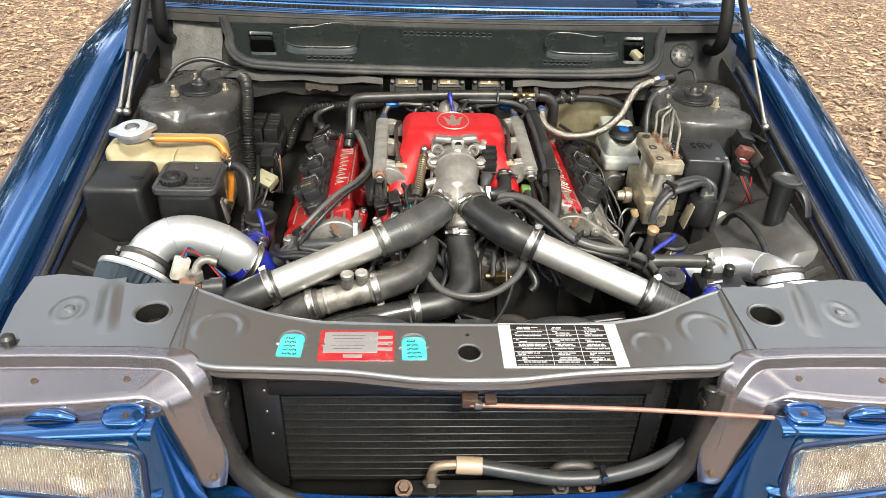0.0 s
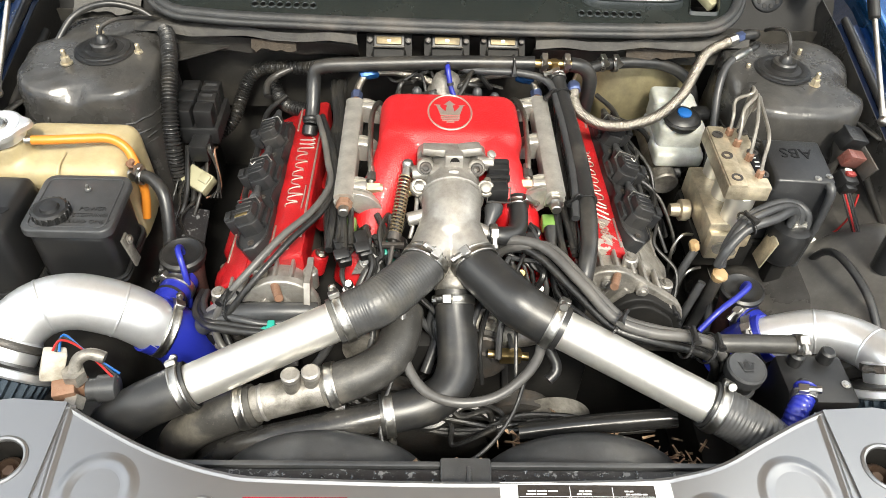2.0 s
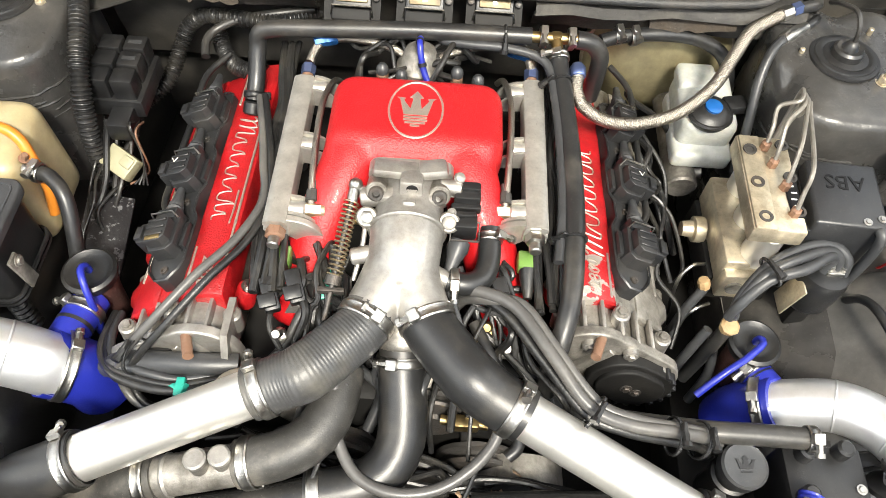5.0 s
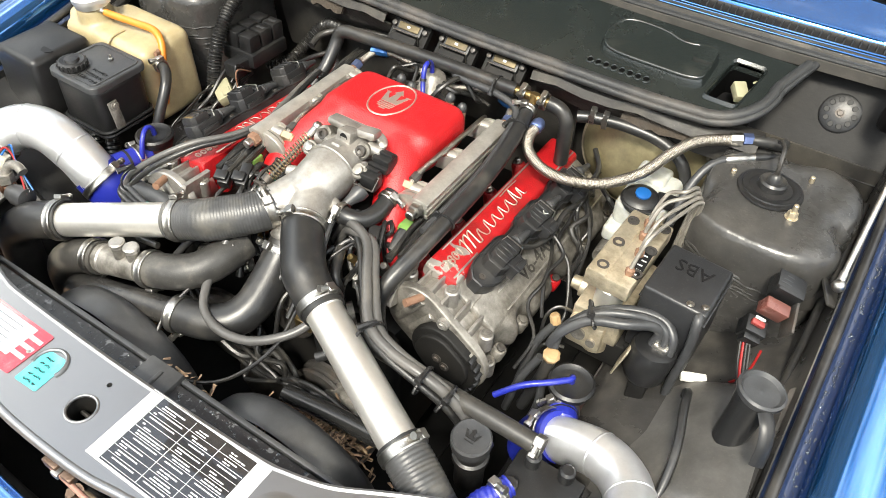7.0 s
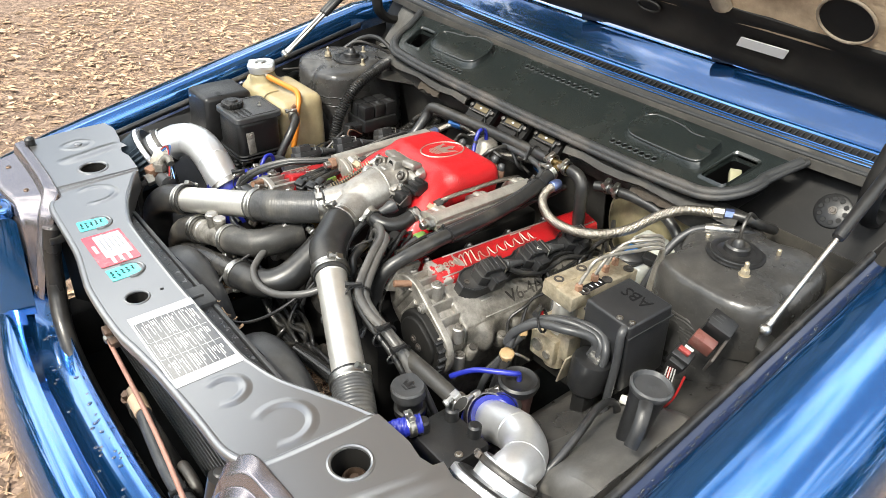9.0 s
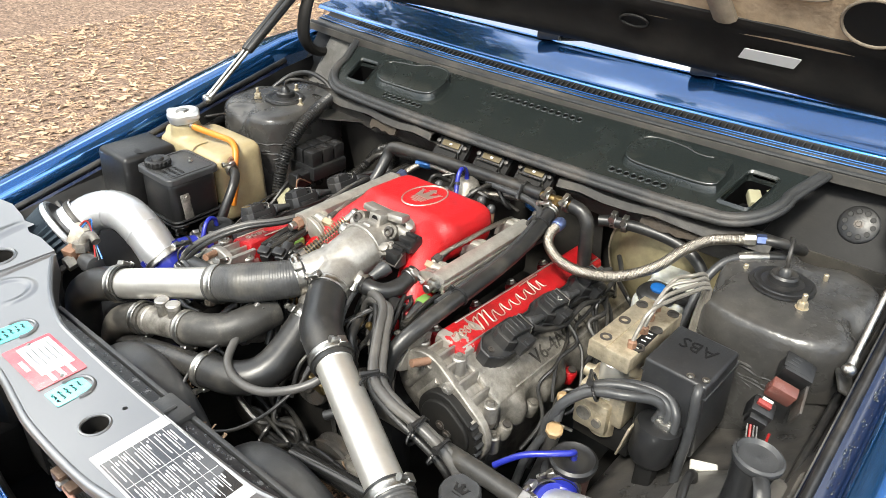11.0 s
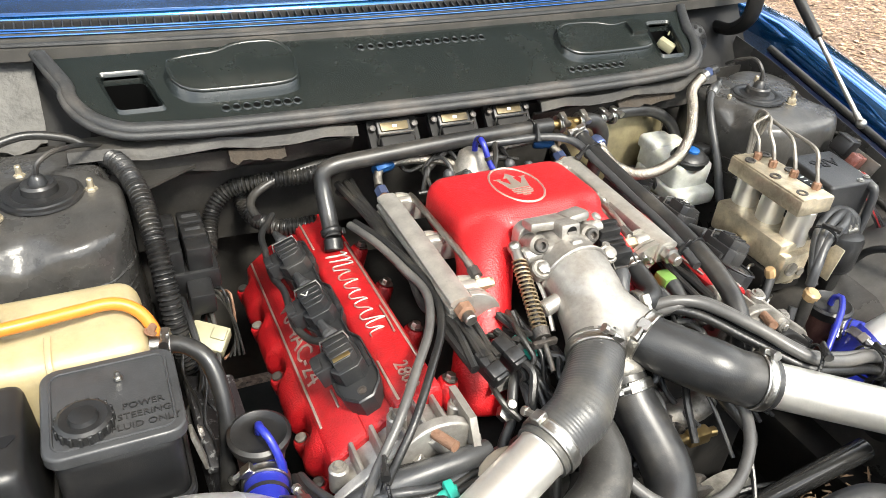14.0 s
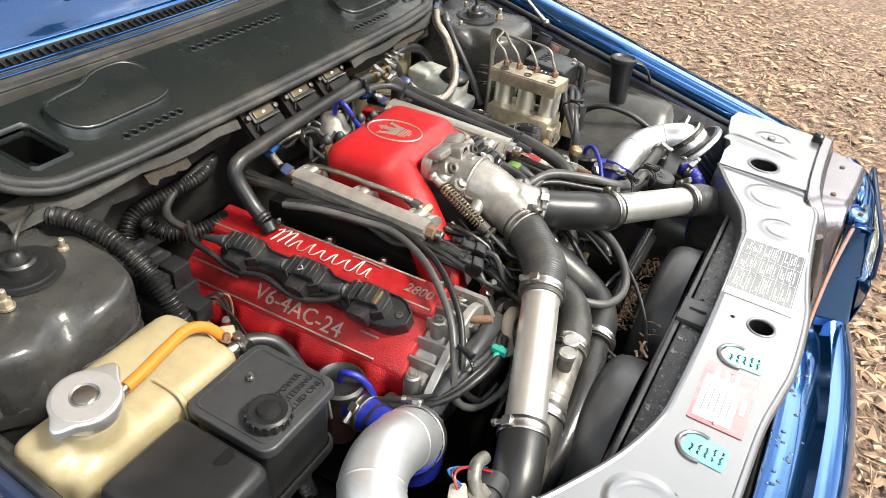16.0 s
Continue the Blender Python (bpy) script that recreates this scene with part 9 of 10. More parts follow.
# ---- brakes: servo, master cylinder, hydraulic unit ----
sv = thing("brake_servo", (0.36, 1.70, 0.62), "yellow-zinc brake servo drum behind the master cylinder", "brake servo")
part("drum", Shape().lathe((0.352, 1.700, 0.715), (0, -1, 0), [(-0.03, 0.105), (0.0, 0.110), (0.006, 0.112), (0.012, 0.108), (0.020, 0.095), (0.040, 0.060), (0.044, 0.03)], 44), pbr("dull_yellow_zinc", (0.42, 0.36, 0.20), (0.34, 0.30, 0.19), 0.45, 0.6, 40, 0.1, dirt=(0.2, 0.18, 0.13), dirt_amount=0.5), sv)
part("rim_band", Shape().lathe((0.352, 1.700, 0.715), (0, -1, 0), [(0.001, 0.1125), (0.003, 0.1145), (0.009, 0.1145), (0.011, 0.110)], 44, False), GOLD, sv)
mc = thing("master_cylinder", (0.39, 1.57, 0.62), "alloy brake master cylinder with a milky fluid reservoir and black cap", "master cylinder")
part("cylinder", Shape().cyl((0.385, 1.68, 0.655), (0.385, 1.49, 0.650), 0.023, seg=22, bev=0.003).cyl((0.385, 1.52, 0.65), (0.415, 1.515, 0.66), 0.010, seg=12), GRIME, mc)
res = part("reservoir", Shape().box((0.404, 1.580, 0.722), (0.078, 0.108, 0.052), 0.012, pose(0, 0, 0, 4, 0, 0), 3).box((0.404, 1.568, 0.690), (0.084, 0.120, 0.030), 0.008, pose(0, 0, 0, 4, 0, 0), 3).box((0.393, 1.615, 0.742), (0.055, 0.05, 0.026), 0.008, None, 3), RESV, mc, "milky white fluid reservoir")
part("cap", Shape().lathe((0.400, 1.545, 0.740), (0.05, -0.1, 1), [(0, 0.027), (0.004, 0.029), (0.014, 0.029), (0.019, 0.024), (0.022, 0.014)], 28), PLASTIC, res)
part("cap_button", Shape().lathe((0.401, 1.543, 0.761), (0.05, -0.1, 1), [(0, 0.012), (0.004, 0.012), (0.005, 0.010)], 20), LTBLUE, res, "bright blue button")
part("level_plug", Shape().box((0.437, 1.560, 0.752), (0.034, 0.026, 0.014), 0.003, pose(0, 0, 0, 0, 8, 20)), PLASTIC, res)
ribs = [(0.4005 + 0.0292 * math.cos(2 * math.pi * k / 22), 1.544 + 0.0292 * math.sin(2 * math.pi * k / 22)) for k in range(22)]
part("cap_grip", Shape().tube([(x, y, 0.750) for x, y in ribs], 0.003, 6, closed=True, smooth=False), PLASTIC, res)

PIPEGREY = pbr("dull_pipe_plating", (0.34, 0.32, 0.28), (0.24, 0.225, 0.20), 0.42, 0.5, 80, 0.05, dirt=(0.14, 0.12, 0.10), dirt_amount=0.5, dirt_scale=30)
hu = thing("brake_hydraulic_unit", (0.44, 1.39, 0.60), "yellow-zinc brake hydraulic unit with solenoids and steel pipes", "hydraulic unit")
part("top_block", Shape().box((0.438, 1.394, 0.777), (0.064, 0.150, 0.026), 0.003, pose(0, 0, 0, -1, 0, -2)), GOLD, hu)
part("top_ledge", Shape().box((0.421, 1.394, 0.789), (0.026, 0.148, 0.007), 0.002, pose(0, 0, 0, -1, 0, -2)), GOLD, hu)
for j in range(3):
    y = 1.340 + 0.052 * j
    part("solenoid", Shape().cyl((0.440, y, 0.705), (0.440, y, 0.766), 0.020, seg=22, bev=0.002), ALU, hu, "bright solenoid can")
    part("socket_bolt", Shape().lathe((0.420, y - 0.002, 0.7925), (0, 0, 1), [(0, 0.0085), (0.002, 0.0085), (0.002, 0.005), (-0.002, 0.0045)], 14), DARKSTEEL, hu)
    part("socket_bolt", Shape().lathe((0.463, y + 0.010, 0.790), (0, 0, 1), [(0, 0.0085), (0.002, 0.0085), (0.002, 0.005), (-0.002, 0.0045)], 14), DARKSTEEL, hu)
part("base_block", Shape().box((0.436, 1.392, 0.690), (0.072, 0.140, 0.050), 0.005).box((0.428, 1.325, 0.676), (0.052, 0.030, 0.050), 0.004).cyl((0.440, 1.335, 0.640), (0.440, 1.335, 0.672), 0.020, seg=20, bev=0.003), GOLD, hu)
part("mount_plate", Shape().box((0.440, 1.395, 0.640), (0.090, 0.130, 0.050), 0.004), BAYDARK, hu)
part("accumulator", Shape().lathe((0.398, 1.405, 0.668), (-1, 0, 0), [(0, 0.018), (0.014, 0.018), (0.016, 0.012), (0.03, 0.010)], 18), GOLD, hu)
part("blank_plug", Shape().cyl((0.420, 1.311, 0.678), (0.420, 1.306, 0.678), 0.011, seg=20).cyl((0.441, 1.311, 0.670), (0.441, 1.306, 0.670), 0.007, seg=16), GRIME, hu)
part("label_plate", Shape().box((0.4605, 1.368, 0.7905), (0.016, 0.055, 0.0010), 0), INKHOLLOW, hu, "small black label with white print")
for k in range(5):
    part("label_mark", Shape().box((0.4605 + 0.002 * (k % 2), 1.348 + 0.010 * k, 0.7912), (0.007, 0.0022, 0.0006), 0), PAPER, hu)
for k, (x0, y0) in enumerate(((0.440, 1.448), (0.444, 1.420), (0.452, 1.385), (0.455, 1.345))):
    part("union", Shape().lathe((x0, y0, 0.790), (0, 0, 1), [(0, 0.0065), (0.010, 0.0065), (0.012, 0.004)], 6), RUST, hu)
    part("brake_pipe", Shape().tube([(x0, y0, 0.80), (x0 + 0.002, y0 + 0.010, 0.818), (x0 + 0.008, y0 + 0.032, 0.832 + 0.003 * k), (0.468 + 0.005 * k, 1.478 - 0.004 * k, 0.846 - 0.004 * k), (0.478 + 0.004 * k, 1.502 - 0.004 * k, 0.842 - 0.004 * k), (0.481 + 0.004 * k, 1.508 - 0.004 * k, 0.820), (0.478 + 0.004 * k, 1.500, 0.76), (0.474 + 0.005 * k, 1.495, 0.62)], 0.0029, 8), PIPEGREY, hu, "thin bent steel brake pipe")
part("brake_pipe", Shape().tube([(0.398, 1.355, 0.660), (0.375, 1.345, 0.668), (0.362, 1.335, 0.650), (0.362, 1.325, 0.61), (0.37, 1.32, 0.55)], 0.0026, 8), STEEL, hu)
part("brake_pipe", Shape().tube([(0.405, 1.312, 0.630), (0.385, 1.300, 0.636), (0.374, 1.295, 0.62), (0.372, 1.29, 0.58)], 0.0026, 8), STEEL, hu)
pm = thing("pump_motor", (0.525, 1.30, 0.60), "round black pump motor can with thick grey cables", "pump motor")
part("can", Shape().lathe((0.520, 1.312, 0.652), (0.06, 0.10, 1), [(0, 0.016), (0.004, 0.024), (0.012, 0.029), (0.056, 0.0315), (0.064, 0.029), (0.068, 0.020)], 32), PLASTIC, pm)
part("terminal", Shape().box((0.530, 1.315, 0.722), (0.022, 0.014, 0.008), 0.002).bolt((0.524, 1.315, 0.726), (0, 0, 1), 0.004, 0.006).bolt((0.538, 1.315, 0.726), (0, 0, 1), 0.0035, 0.005), STEEL, pm)
part("side_plate", Shape().box((0.490, 1.304, 0.682), (0.003, 0.032, 0.055), 0.001, pose(0, 0, 0, 0, 12, 0)), GOLD, pm, "yellow zinc plate")
part("foot", Shape().box((0.522, 1.312, 0.632), (0.026, 0.026, 0.05), 0.004), BAYDARK, pm)
for k in range(3):
    o = 0.009 * (k - 1)
    part("cable", Shape().tube([(0.400 + 0.003 * k, 1.258, 0.690), (0.408, 1.268 + o * 0.4, 0.716), (0.436, 1.292 + o, 0.742 + 0.004 * (k % 2)), (0.478, 1.310 + o * 1.6, 0.752 + 0.005 * (k % 2)), (0.514 + o * 0.5, 1.325 + o, 0.750), (0.531 + o, 1.322, 0.738), (0.530 + o * 1.4, 1.315, 0.715)], (0.0072, 0.0064, 0.0068)[k], 12), GREYPLAS, pm, "thick grey battery cable")
part("cable_tie", Shape().clamp((0.437, 1.293, 0.744), (1, 0.5, 0.4), 0.0175, 0.004), PLASTIC, pm)
oc = thing("bleed_pipe", (0.407, 1.256, 0.63), "amber bleed cap on a dark brake pipe end", "cap")
part("cap", Shape().lathe((0.406, 1.256, 0.666), (0.1, -0.2, 1), [(0, 0.010), (0.006, 0.0105), (0.007, 0.0125), (0.012, 0.0125), (0.015, 0.009)], 8), AMBER, oc)
part("stem", Shape().tube([(0.407, 1.256, 0.668), (0.400, 1.25, 0.62), (0.385, 1.24, 0.55)], 0.009, 12), RUBBER, oc)
solid("amber_union", Shape().lathe((0.385, 1.312, 0.672), (-0.4, 0.1, 1), [(0, 0.008), (0.012, 0.008), (0.015, 0.006)], 8), AMBER, "small amber hose union beside the hydraulic unit", "union")
for k, pts in enumerate((((0.390, 1.262, 0.65), (0.372, 1.245, 0.60), (0.362, 1.235, 0.53)), ((0.385, 1.31, 0.67), (0.368, 1.295, 0.63), (0.358, 1.28, 0.55)), ((0.40, 1.255, 0.64), (0.41, 1.235, 0.58), (0.40, 1.22, 0.52)))):
    solid("brake_hose", Shape().tube(pts, 0.0065, 10), GREYPLAS, "grey hose dropping beside the hydraulic unit", "hose", "brake hoses")

ABSGREY = pbr("dark_grey_plastic", (0.022, 0.023, 0.025), (0.016, 0.0165, 0.018), 0.34, 0.0, 60, 0.06, 700, dirt=(0.07, 0.066, 0.06), dirt_amount=0.4, grit=0.4)
ab = thing("abs_box", (0.52, 1.39, 0.63), "black plastic anti-lock relay box with moulded letters", "relay box")
part("shell", Shape().box((0.525, 1.383, 0.733), (0.090, 0.098, 0.125), 0.005, pose(0, 0, 0, 3, 0, -3), 3, 0.97).box((0.525, 1.383, 0.775), (0.0915, 0.0995, 0.003), 0.001, pose(0, 0, 0, 3, 0, -3)), ABSGREY, ab)
AT = Matrix.Translation((0.525, 1.383, 0.733)) @ pose(0, 0, 0, 3, 0, -3) @ pose(0, 0, 0.0627)
part("lettering", lettering("ABS", 0.030, AT @ pose(0.0, 0.016, 0, 0, 0, 180), 0.0008), INKHOLLOW, ab, "dark moulded letters")
for x, y in ((0.018, -0.040), (0.036, -0.034)):
    part("screw", Shape().bolt(AT @ Vector((x, y, 0)), AT.to_3x3() @ Vector((0, 0, 1)), 0.0035, 0.003), STEEL, ab)
part("cable", Shape().tube([AT @ Vector((0.034, -0.046, -0.006)), AT @ Vector((0.037, -0.056, -0.012)), AT @ Vector((0.040, -0.060, -0.06)), (0.560, 1.32, 0.615), (0.59, 1.31, 0.60), (0.64, 1.33, 0.60)], 0.0065, 10), GREYPLAS, ab)
part("bracket", Shape().box((0.520, 1.375, 0.662), (0.08, 0.08, 0.012), 0.003).box((0.55, 1.375, 0.63), (0.012, 0.06, 0.07), 0.003), BAYDARK, ab)

# wheel arch swelling in the inner wing floor
rows = []
for i in range(19):
    y = 1.085 + 0.34 * i / 18
    row = []
    for j in range(15):
        x = 0.455 + 0.235 * j / 14
        e = min(1.0, max(0.0, (x - 0.475) / 0.03)) * min(1.0, max(0.0, (1.42 - y) / 0.05))
        d = min(1.0, max(0.0, (1.425 - y) / 0.09)) * min(1.0, max(0.0, (y - 1.080) / 0.07)) * min(1.0, max(0.0, (x - 0.475) / 0.05))
        d = d * d * (3 - 2 * d)
        k = min(1.0, max(0.0, (x - 0.485) / 0.20))
        row.append((x, y, 0.560 + 0.012 * e + d * (0.026 + 0.112 * k * k * (3 - 2 * k)) + (0.012 if abs(y - 1.125) < 0.012 and x > 0.53 else 0.0)))
    rows.append(row)
# lighter tone here holds sky sheen as well as dust
solid("wheel_arch_panel", Shape().sheet(rows, 0.0), WINGSATIN, "satin pressed wheel arch panel in the bay, sky sheen greyed into its colour", "panel", kind="structure")
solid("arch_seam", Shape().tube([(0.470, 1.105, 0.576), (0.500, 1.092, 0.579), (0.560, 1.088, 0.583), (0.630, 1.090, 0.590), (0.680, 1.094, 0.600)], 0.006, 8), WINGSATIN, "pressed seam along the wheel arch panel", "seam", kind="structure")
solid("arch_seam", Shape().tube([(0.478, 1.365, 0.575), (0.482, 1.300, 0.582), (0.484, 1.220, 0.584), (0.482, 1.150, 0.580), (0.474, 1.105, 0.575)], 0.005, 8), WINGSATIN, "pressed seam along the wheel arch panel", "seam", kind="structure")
# washer filler and relays on the wing
wf = thing("washer_filler", (0.645, 1.255, 0.60), "black washer filler neck with a grey push-on cap", "filler neck")
part("neck", Shape().lathe((0.6490, 1.2545, 0.693), (0.06, 0.12, 1), [(0, 0.019), (0.020, 0.020), (0.05, 0.021), (0.075, 0.0235), (0.092, 0.026)], 32), PLASTIC, wf)
part("cap", Shape().lathe((0.6550, 1.2650, 0.782), (0.08, 0.04, 1), [(0, 0.027), (0.003, 0.029), (0.009, 0.029), (0.011, 0.026), (0.006, 0.022), (0.005, 0.006), (0.006, 0.002)], 34), GREYPLAS, wf)
part("strap", Shape().tube([(0.668, 1.240, 0.785), (0.676, 1.226, 0.780), (0.682, 1.212, 0.764), (0.684, 1.200, 0.742)], 0.009, 8, flat=0.35), PLASTIC, wf)
rl = thing("relay_stack", (0.643, 1.41, 0.70), "black and red relays with a fuse carrier on the wing", "relay")
RM_ = pose(0, 0, 0, 14, 18, 14)
part("relay", Shape().box((0.637, 1.448, 0.786), (0.038, 0.030, 0.028), 0.002, RM_).box((0.637, 1.4475, 0.7995), (0.034, 0.026, 0.004), 0.001, RM_), PLASTIC, rl, "black cube relay")
for k in range(3):
    part("print_bar", Shape().box(RM_.to_3x3() @ Vector((-0.006 + 0.002 * k, -0.006 + 0.006 * k, 0.0162)) + Vector((0.637, 1.4475, 0.7995)) + RM_.to_3x3() @ Vector((0, 0, -0.0142)), (0.016 - 0.003 * k, 0.0014, 0.0008), 0, RM_), GREYPLAS, rl)
part("red_relay", Shape().box((0.633, 1.418, 0.771), (0.034, 0.018, 0.024), 0.002, RM_), pbr("dull_red_relay", (0.16, 0.045, 0.035), (0.11, 0.06, 0.05), 0.30, 0.0, 60, 0.05), rl, "dull red relay")
part("relay_plate", Shape().box((0.655, 1.424, 0.764), (0.004, 0.060, 0.030), 0.001, RM_), DARKSTEEL, rl, "thin plated bracket")
part("fuse_carrier", Shape().box((0.620, 1.392, 0.748), (0.030, 0.026, 0.026), 0.003, RM_).box((0.622, 1.378, 0.742), (0.024, 0.012, 0.018), 0.002, RM_), PLASTIC, rl)
part("fuse", Shape().box((0.6235, 1.390, 0.7630), (0.018, 0.008, 0.006), 0.001, RM_), REDFUSE, rl, "red blade fuse")
part("fuse_cap", Shape().box((0.6240, 1.4005, 0.7620), (0.014, 0.004, 0.005), 0.001, RM_), WHITE, rl)
for k in range(4):
    part("wire", Shape().tube([(0.614 + 0.004 * k, 1.374, 0.738), (0.624 + 0.004 * k, 1.352, 0.715), (0.640 + 0.002 * k, 1.335 - 0.004 * k, 0.685), (0.660, 1.32, 0.655)], 0.0018, 6), REDWIRE if k == 1 else WIRE, rl)
ic = thing("inline_connector", (0.5825, 1.354, 0.645), "small white inline connector with a red lead on the inner wing", "connector")
part("housing", Shape().box((0.5825, 1.354, 0.650), (0.036, 0.012, 0.010), 0.002, pose(0, 0, 0, 0, 0, 24)), WHITE, ic)
part("lead", Shape().tube([(0.599, 1.361, 0.650), (0.612, 1.366, 0.654), (0.628, 1.362, 0.668), (0.640, 1.365, 0.70), (0.642, 1.375, 0.735)], 0.0018, 6), REDWIRE, ic, "thin red lead")
solid("wing_loom", Shape().tube([(0.54, 1.31, 0.60), (0.56, 1.27, 0.598), (0.545, 1.22, 0.59), (0.535, 1.16, 0.578), (0.545, 1.10, 0.57)], 0.0085, 10), RUBBER, "black taped loom across the inner wing", "loom")
solid("wing_loom", Shape().tube([(0.692, 1.70, 0.780), (0.689, 1.55, 0.750), (0.686, 1.42, 0.715), (0.684, 1.30, 0.690), (0.684, 1.18, 0.668), (0.680, 1.05, 0.645)], 0.0060, 12), WIRE, "thin black loom along the wing", "loom")
solid("wing_loom", Shape().tube([(-0.697, 1.70, 0.79), (-0.694, 1.55, 0.765), (-0.69, 1.42, 0.735), (-0.688, 1.30, 0.69), (-0.686, 1.18, 0.67), (-0.683, 1.05, 0.65)], 0.0085, 12), RUBBER, "black loom along the wing", "loom")

# braided hose to the bulkhead and its neighbours
bh = thing("braided_hose", (0.35, 1.55, 0.77), "braided steel hose looping from the tee to the bulkhead", "hose")
part("hose", Shape().tube([(0.208, 1.545, 0.800), (0.207, 1.525, 0.792), (0.218, 1.508, 0.780), (0.250, 1.497, 0.768), (0.295, 1.500, 0.765), (0.345, 1.515, 0.774), (0.388, 1.545, 0.795), (0.415, 1.582, 0.822), (0.440, 1.618, 0.834), (0.485, 1.648, 0.840)], 0.0086, 16, corr=(0.0024, 0.00030)), BRAID, bh)
part("union", Shape().lathe((0.480, 1.645, 0.840), (1, 0.5, 0.1), [(0, 0.0105), (0.016, 0.0105), (0.017, 0.009)], 8), STEEL, bh)
part("nut", Shape().lathe((0.496, 1.653, 0.842), (1, 0.5, 0.1), [(0, 0.0095), (0.014, 0.0095)], 6), ANOD, bh, "blue anodised nut")
part("tail", Shape().tube([(0.508, 1.658, 0.843), (0.53, 1.668, 0.842), (0.545, 1.69, 0.83), (0.55, 1.73, 0.81)], 0.0085, 12), RUBBER, bh)
part("start_union", Shape().lathe((0.208, 1.560, 0.803), (0, -1, -0.15), [(0, 0.008), (0.006, 0.011), (0.018, 0.011), (0.020, 0.0095)], 12), ANOD, bh)
vh = thing("servo_hose", (0.32, 1.63, 0.78), "black servo vacuum hose with two steel clamps", "hose")
part("hose", Shape().tube([(0.245, 1.620, 0.795), (0.275, 1.630, 0.798), (0.33, 1.640, 0.798), (0.385, 1.645, 0.790), (0.425, 1.640, 0.770), (0.445, 1.63, 0.735), (0.45, 1.62, 0.69)], 0.0098, 14), RUBBER, vh)
for x in (0.268, 0.290):
    part("hose_clamp", Shape().clamp((x, 1.630, 0.798), (1, 0.2, 0), 0.0102, 0.009, 10), STEEL, vh)
ch = thing("clutch_hose", (0.50, 1.63, 0.81), "grey hydraulic hose with a steel coupling beside the tower", "hose")
part("hose", Shape().tube([(0.452, 1.50, 0.68), (0.455, 1.535, 0.74), (0.458, 1.57, 0.785), (0.470, 1.600, 0.812), (0.490, 1.622, 0.822)], 0.0068, 12), GREYPLAS, ch)
part("coupling", Shape().lathe((0.486, 1.618, 0.821), (1, 0.75, 0.1), [(0, 0.008), (0.010, 0.0095), (0.030, 0.0095), (0.032, 0.008), (0.044, 0.008)], 10), STEEL, ch)
part("tail", Shape().tube([(0.518, 1.642, 0.825), (0.535, 1.655, 0.825), (0.552, 1.68, 0.815)], 0.0065, 10), RUBBER, ch)

# ---- oil filler, catch tank, vent pipe ----
of = thing("oil_filler", (0.388, 1.078, 0.58), "black oil filler neck with a crested round cap", "oil filler")
part("neck", Shape().lathe((0.388, 1.080, 0.58), (0, -0.05, 1), [(0, 0.020), (0.06, 0.020), (0.062, 0.024), (0.072, 0.024), (0.074, 0.020), (0.095, 0.021)], 26), PLASTIC, of)
fc = part("cap", Shape().lathe((0.387, 1.075, 0.674), (0, -0.08, 1), [(0, 0.0215), (0.003, 0.026), (0.018, 0.026), (0.021, 0.0235), (0.020, 0.020)], 30), GREYPLAS, of)
OM = frame_of((0.387, 1.0733, 0.6945), (1, 0, 0), (0, -0.08, 1))
part("crest", Shape().prism([(x * 0.42, y * 0.36 - 0.001) for x, y in crown], 0, 0.0008, OM).prism(rounded(0.013, 0.0012, 0.0003, 0, -0.0075), 0, 0.0008, OM), PLASTIC, fc)
ct = thing("catch_tank", (0.485, 1.065, 0.58), "small black square catch tank with hose stubs", "catch tank")
part("box", Shape().box((0.485, 1.070, 0.628), (0.090, 0.075, 0.095), 0.004), PLASTIC, ct)
for x, y in ((0.462, 1.095), (0.505, 1.10), (0.455, 1.048)):
    part("stub", Shape().lathe((x, y, 0.675), (0, 0, 1), [(0, 0.010), (0.018, 0.010), (0.021, 0.007)], 16), PLASTIC, ct)
part("screw", Shape().bolt((0.52, 1.06, 0.676), (0, 0, 1), 0.004, 0.003), STEEL, ct)
vp = thing("vent_pipe", (0.36, 1.104, 0.68), "satin black breather pipe running to the catch tank", "pipe")
part("pipe", Shape().tube([(0.205, 1.128, 0.672), (0.26, 1.116, 0.690), (0.34, 1.107, 0.699), (0.40, 1.106, 0.701), (0.468, 1.105, 0.701)], 0.0125, 16), BAY, vp)
part("hose_clamp", Shape().clamp((0.462, 1.105, 0.701), (1, 0, 0), 0.0128, 0.012, 20), STEEL, vp)
bl = thing("blue_breather_hose", (0.45, 1.03, 0.63), "ribbed blue silicone breather hose with a steel clamp", "hose")
part("hose", Shape().tube([(0.455, 1.046, 0.690), (0.448, 1.03, 0.688), (0.435, 1.012, 0.680), (0.43, 0.998, 0.655), (0.435, 0.992, 0.61), (0.45, 0.99, 0.55)], 0.0135, 16, corr=(0.006, 0.0005)), BLUESIL, bl)
part("hose_clamp", Shape().clamp((0.449, 1.032, 0.6885), (0.3, 0.95, 0.1), 0.0138, 0.011, -20), STEEL, bl)

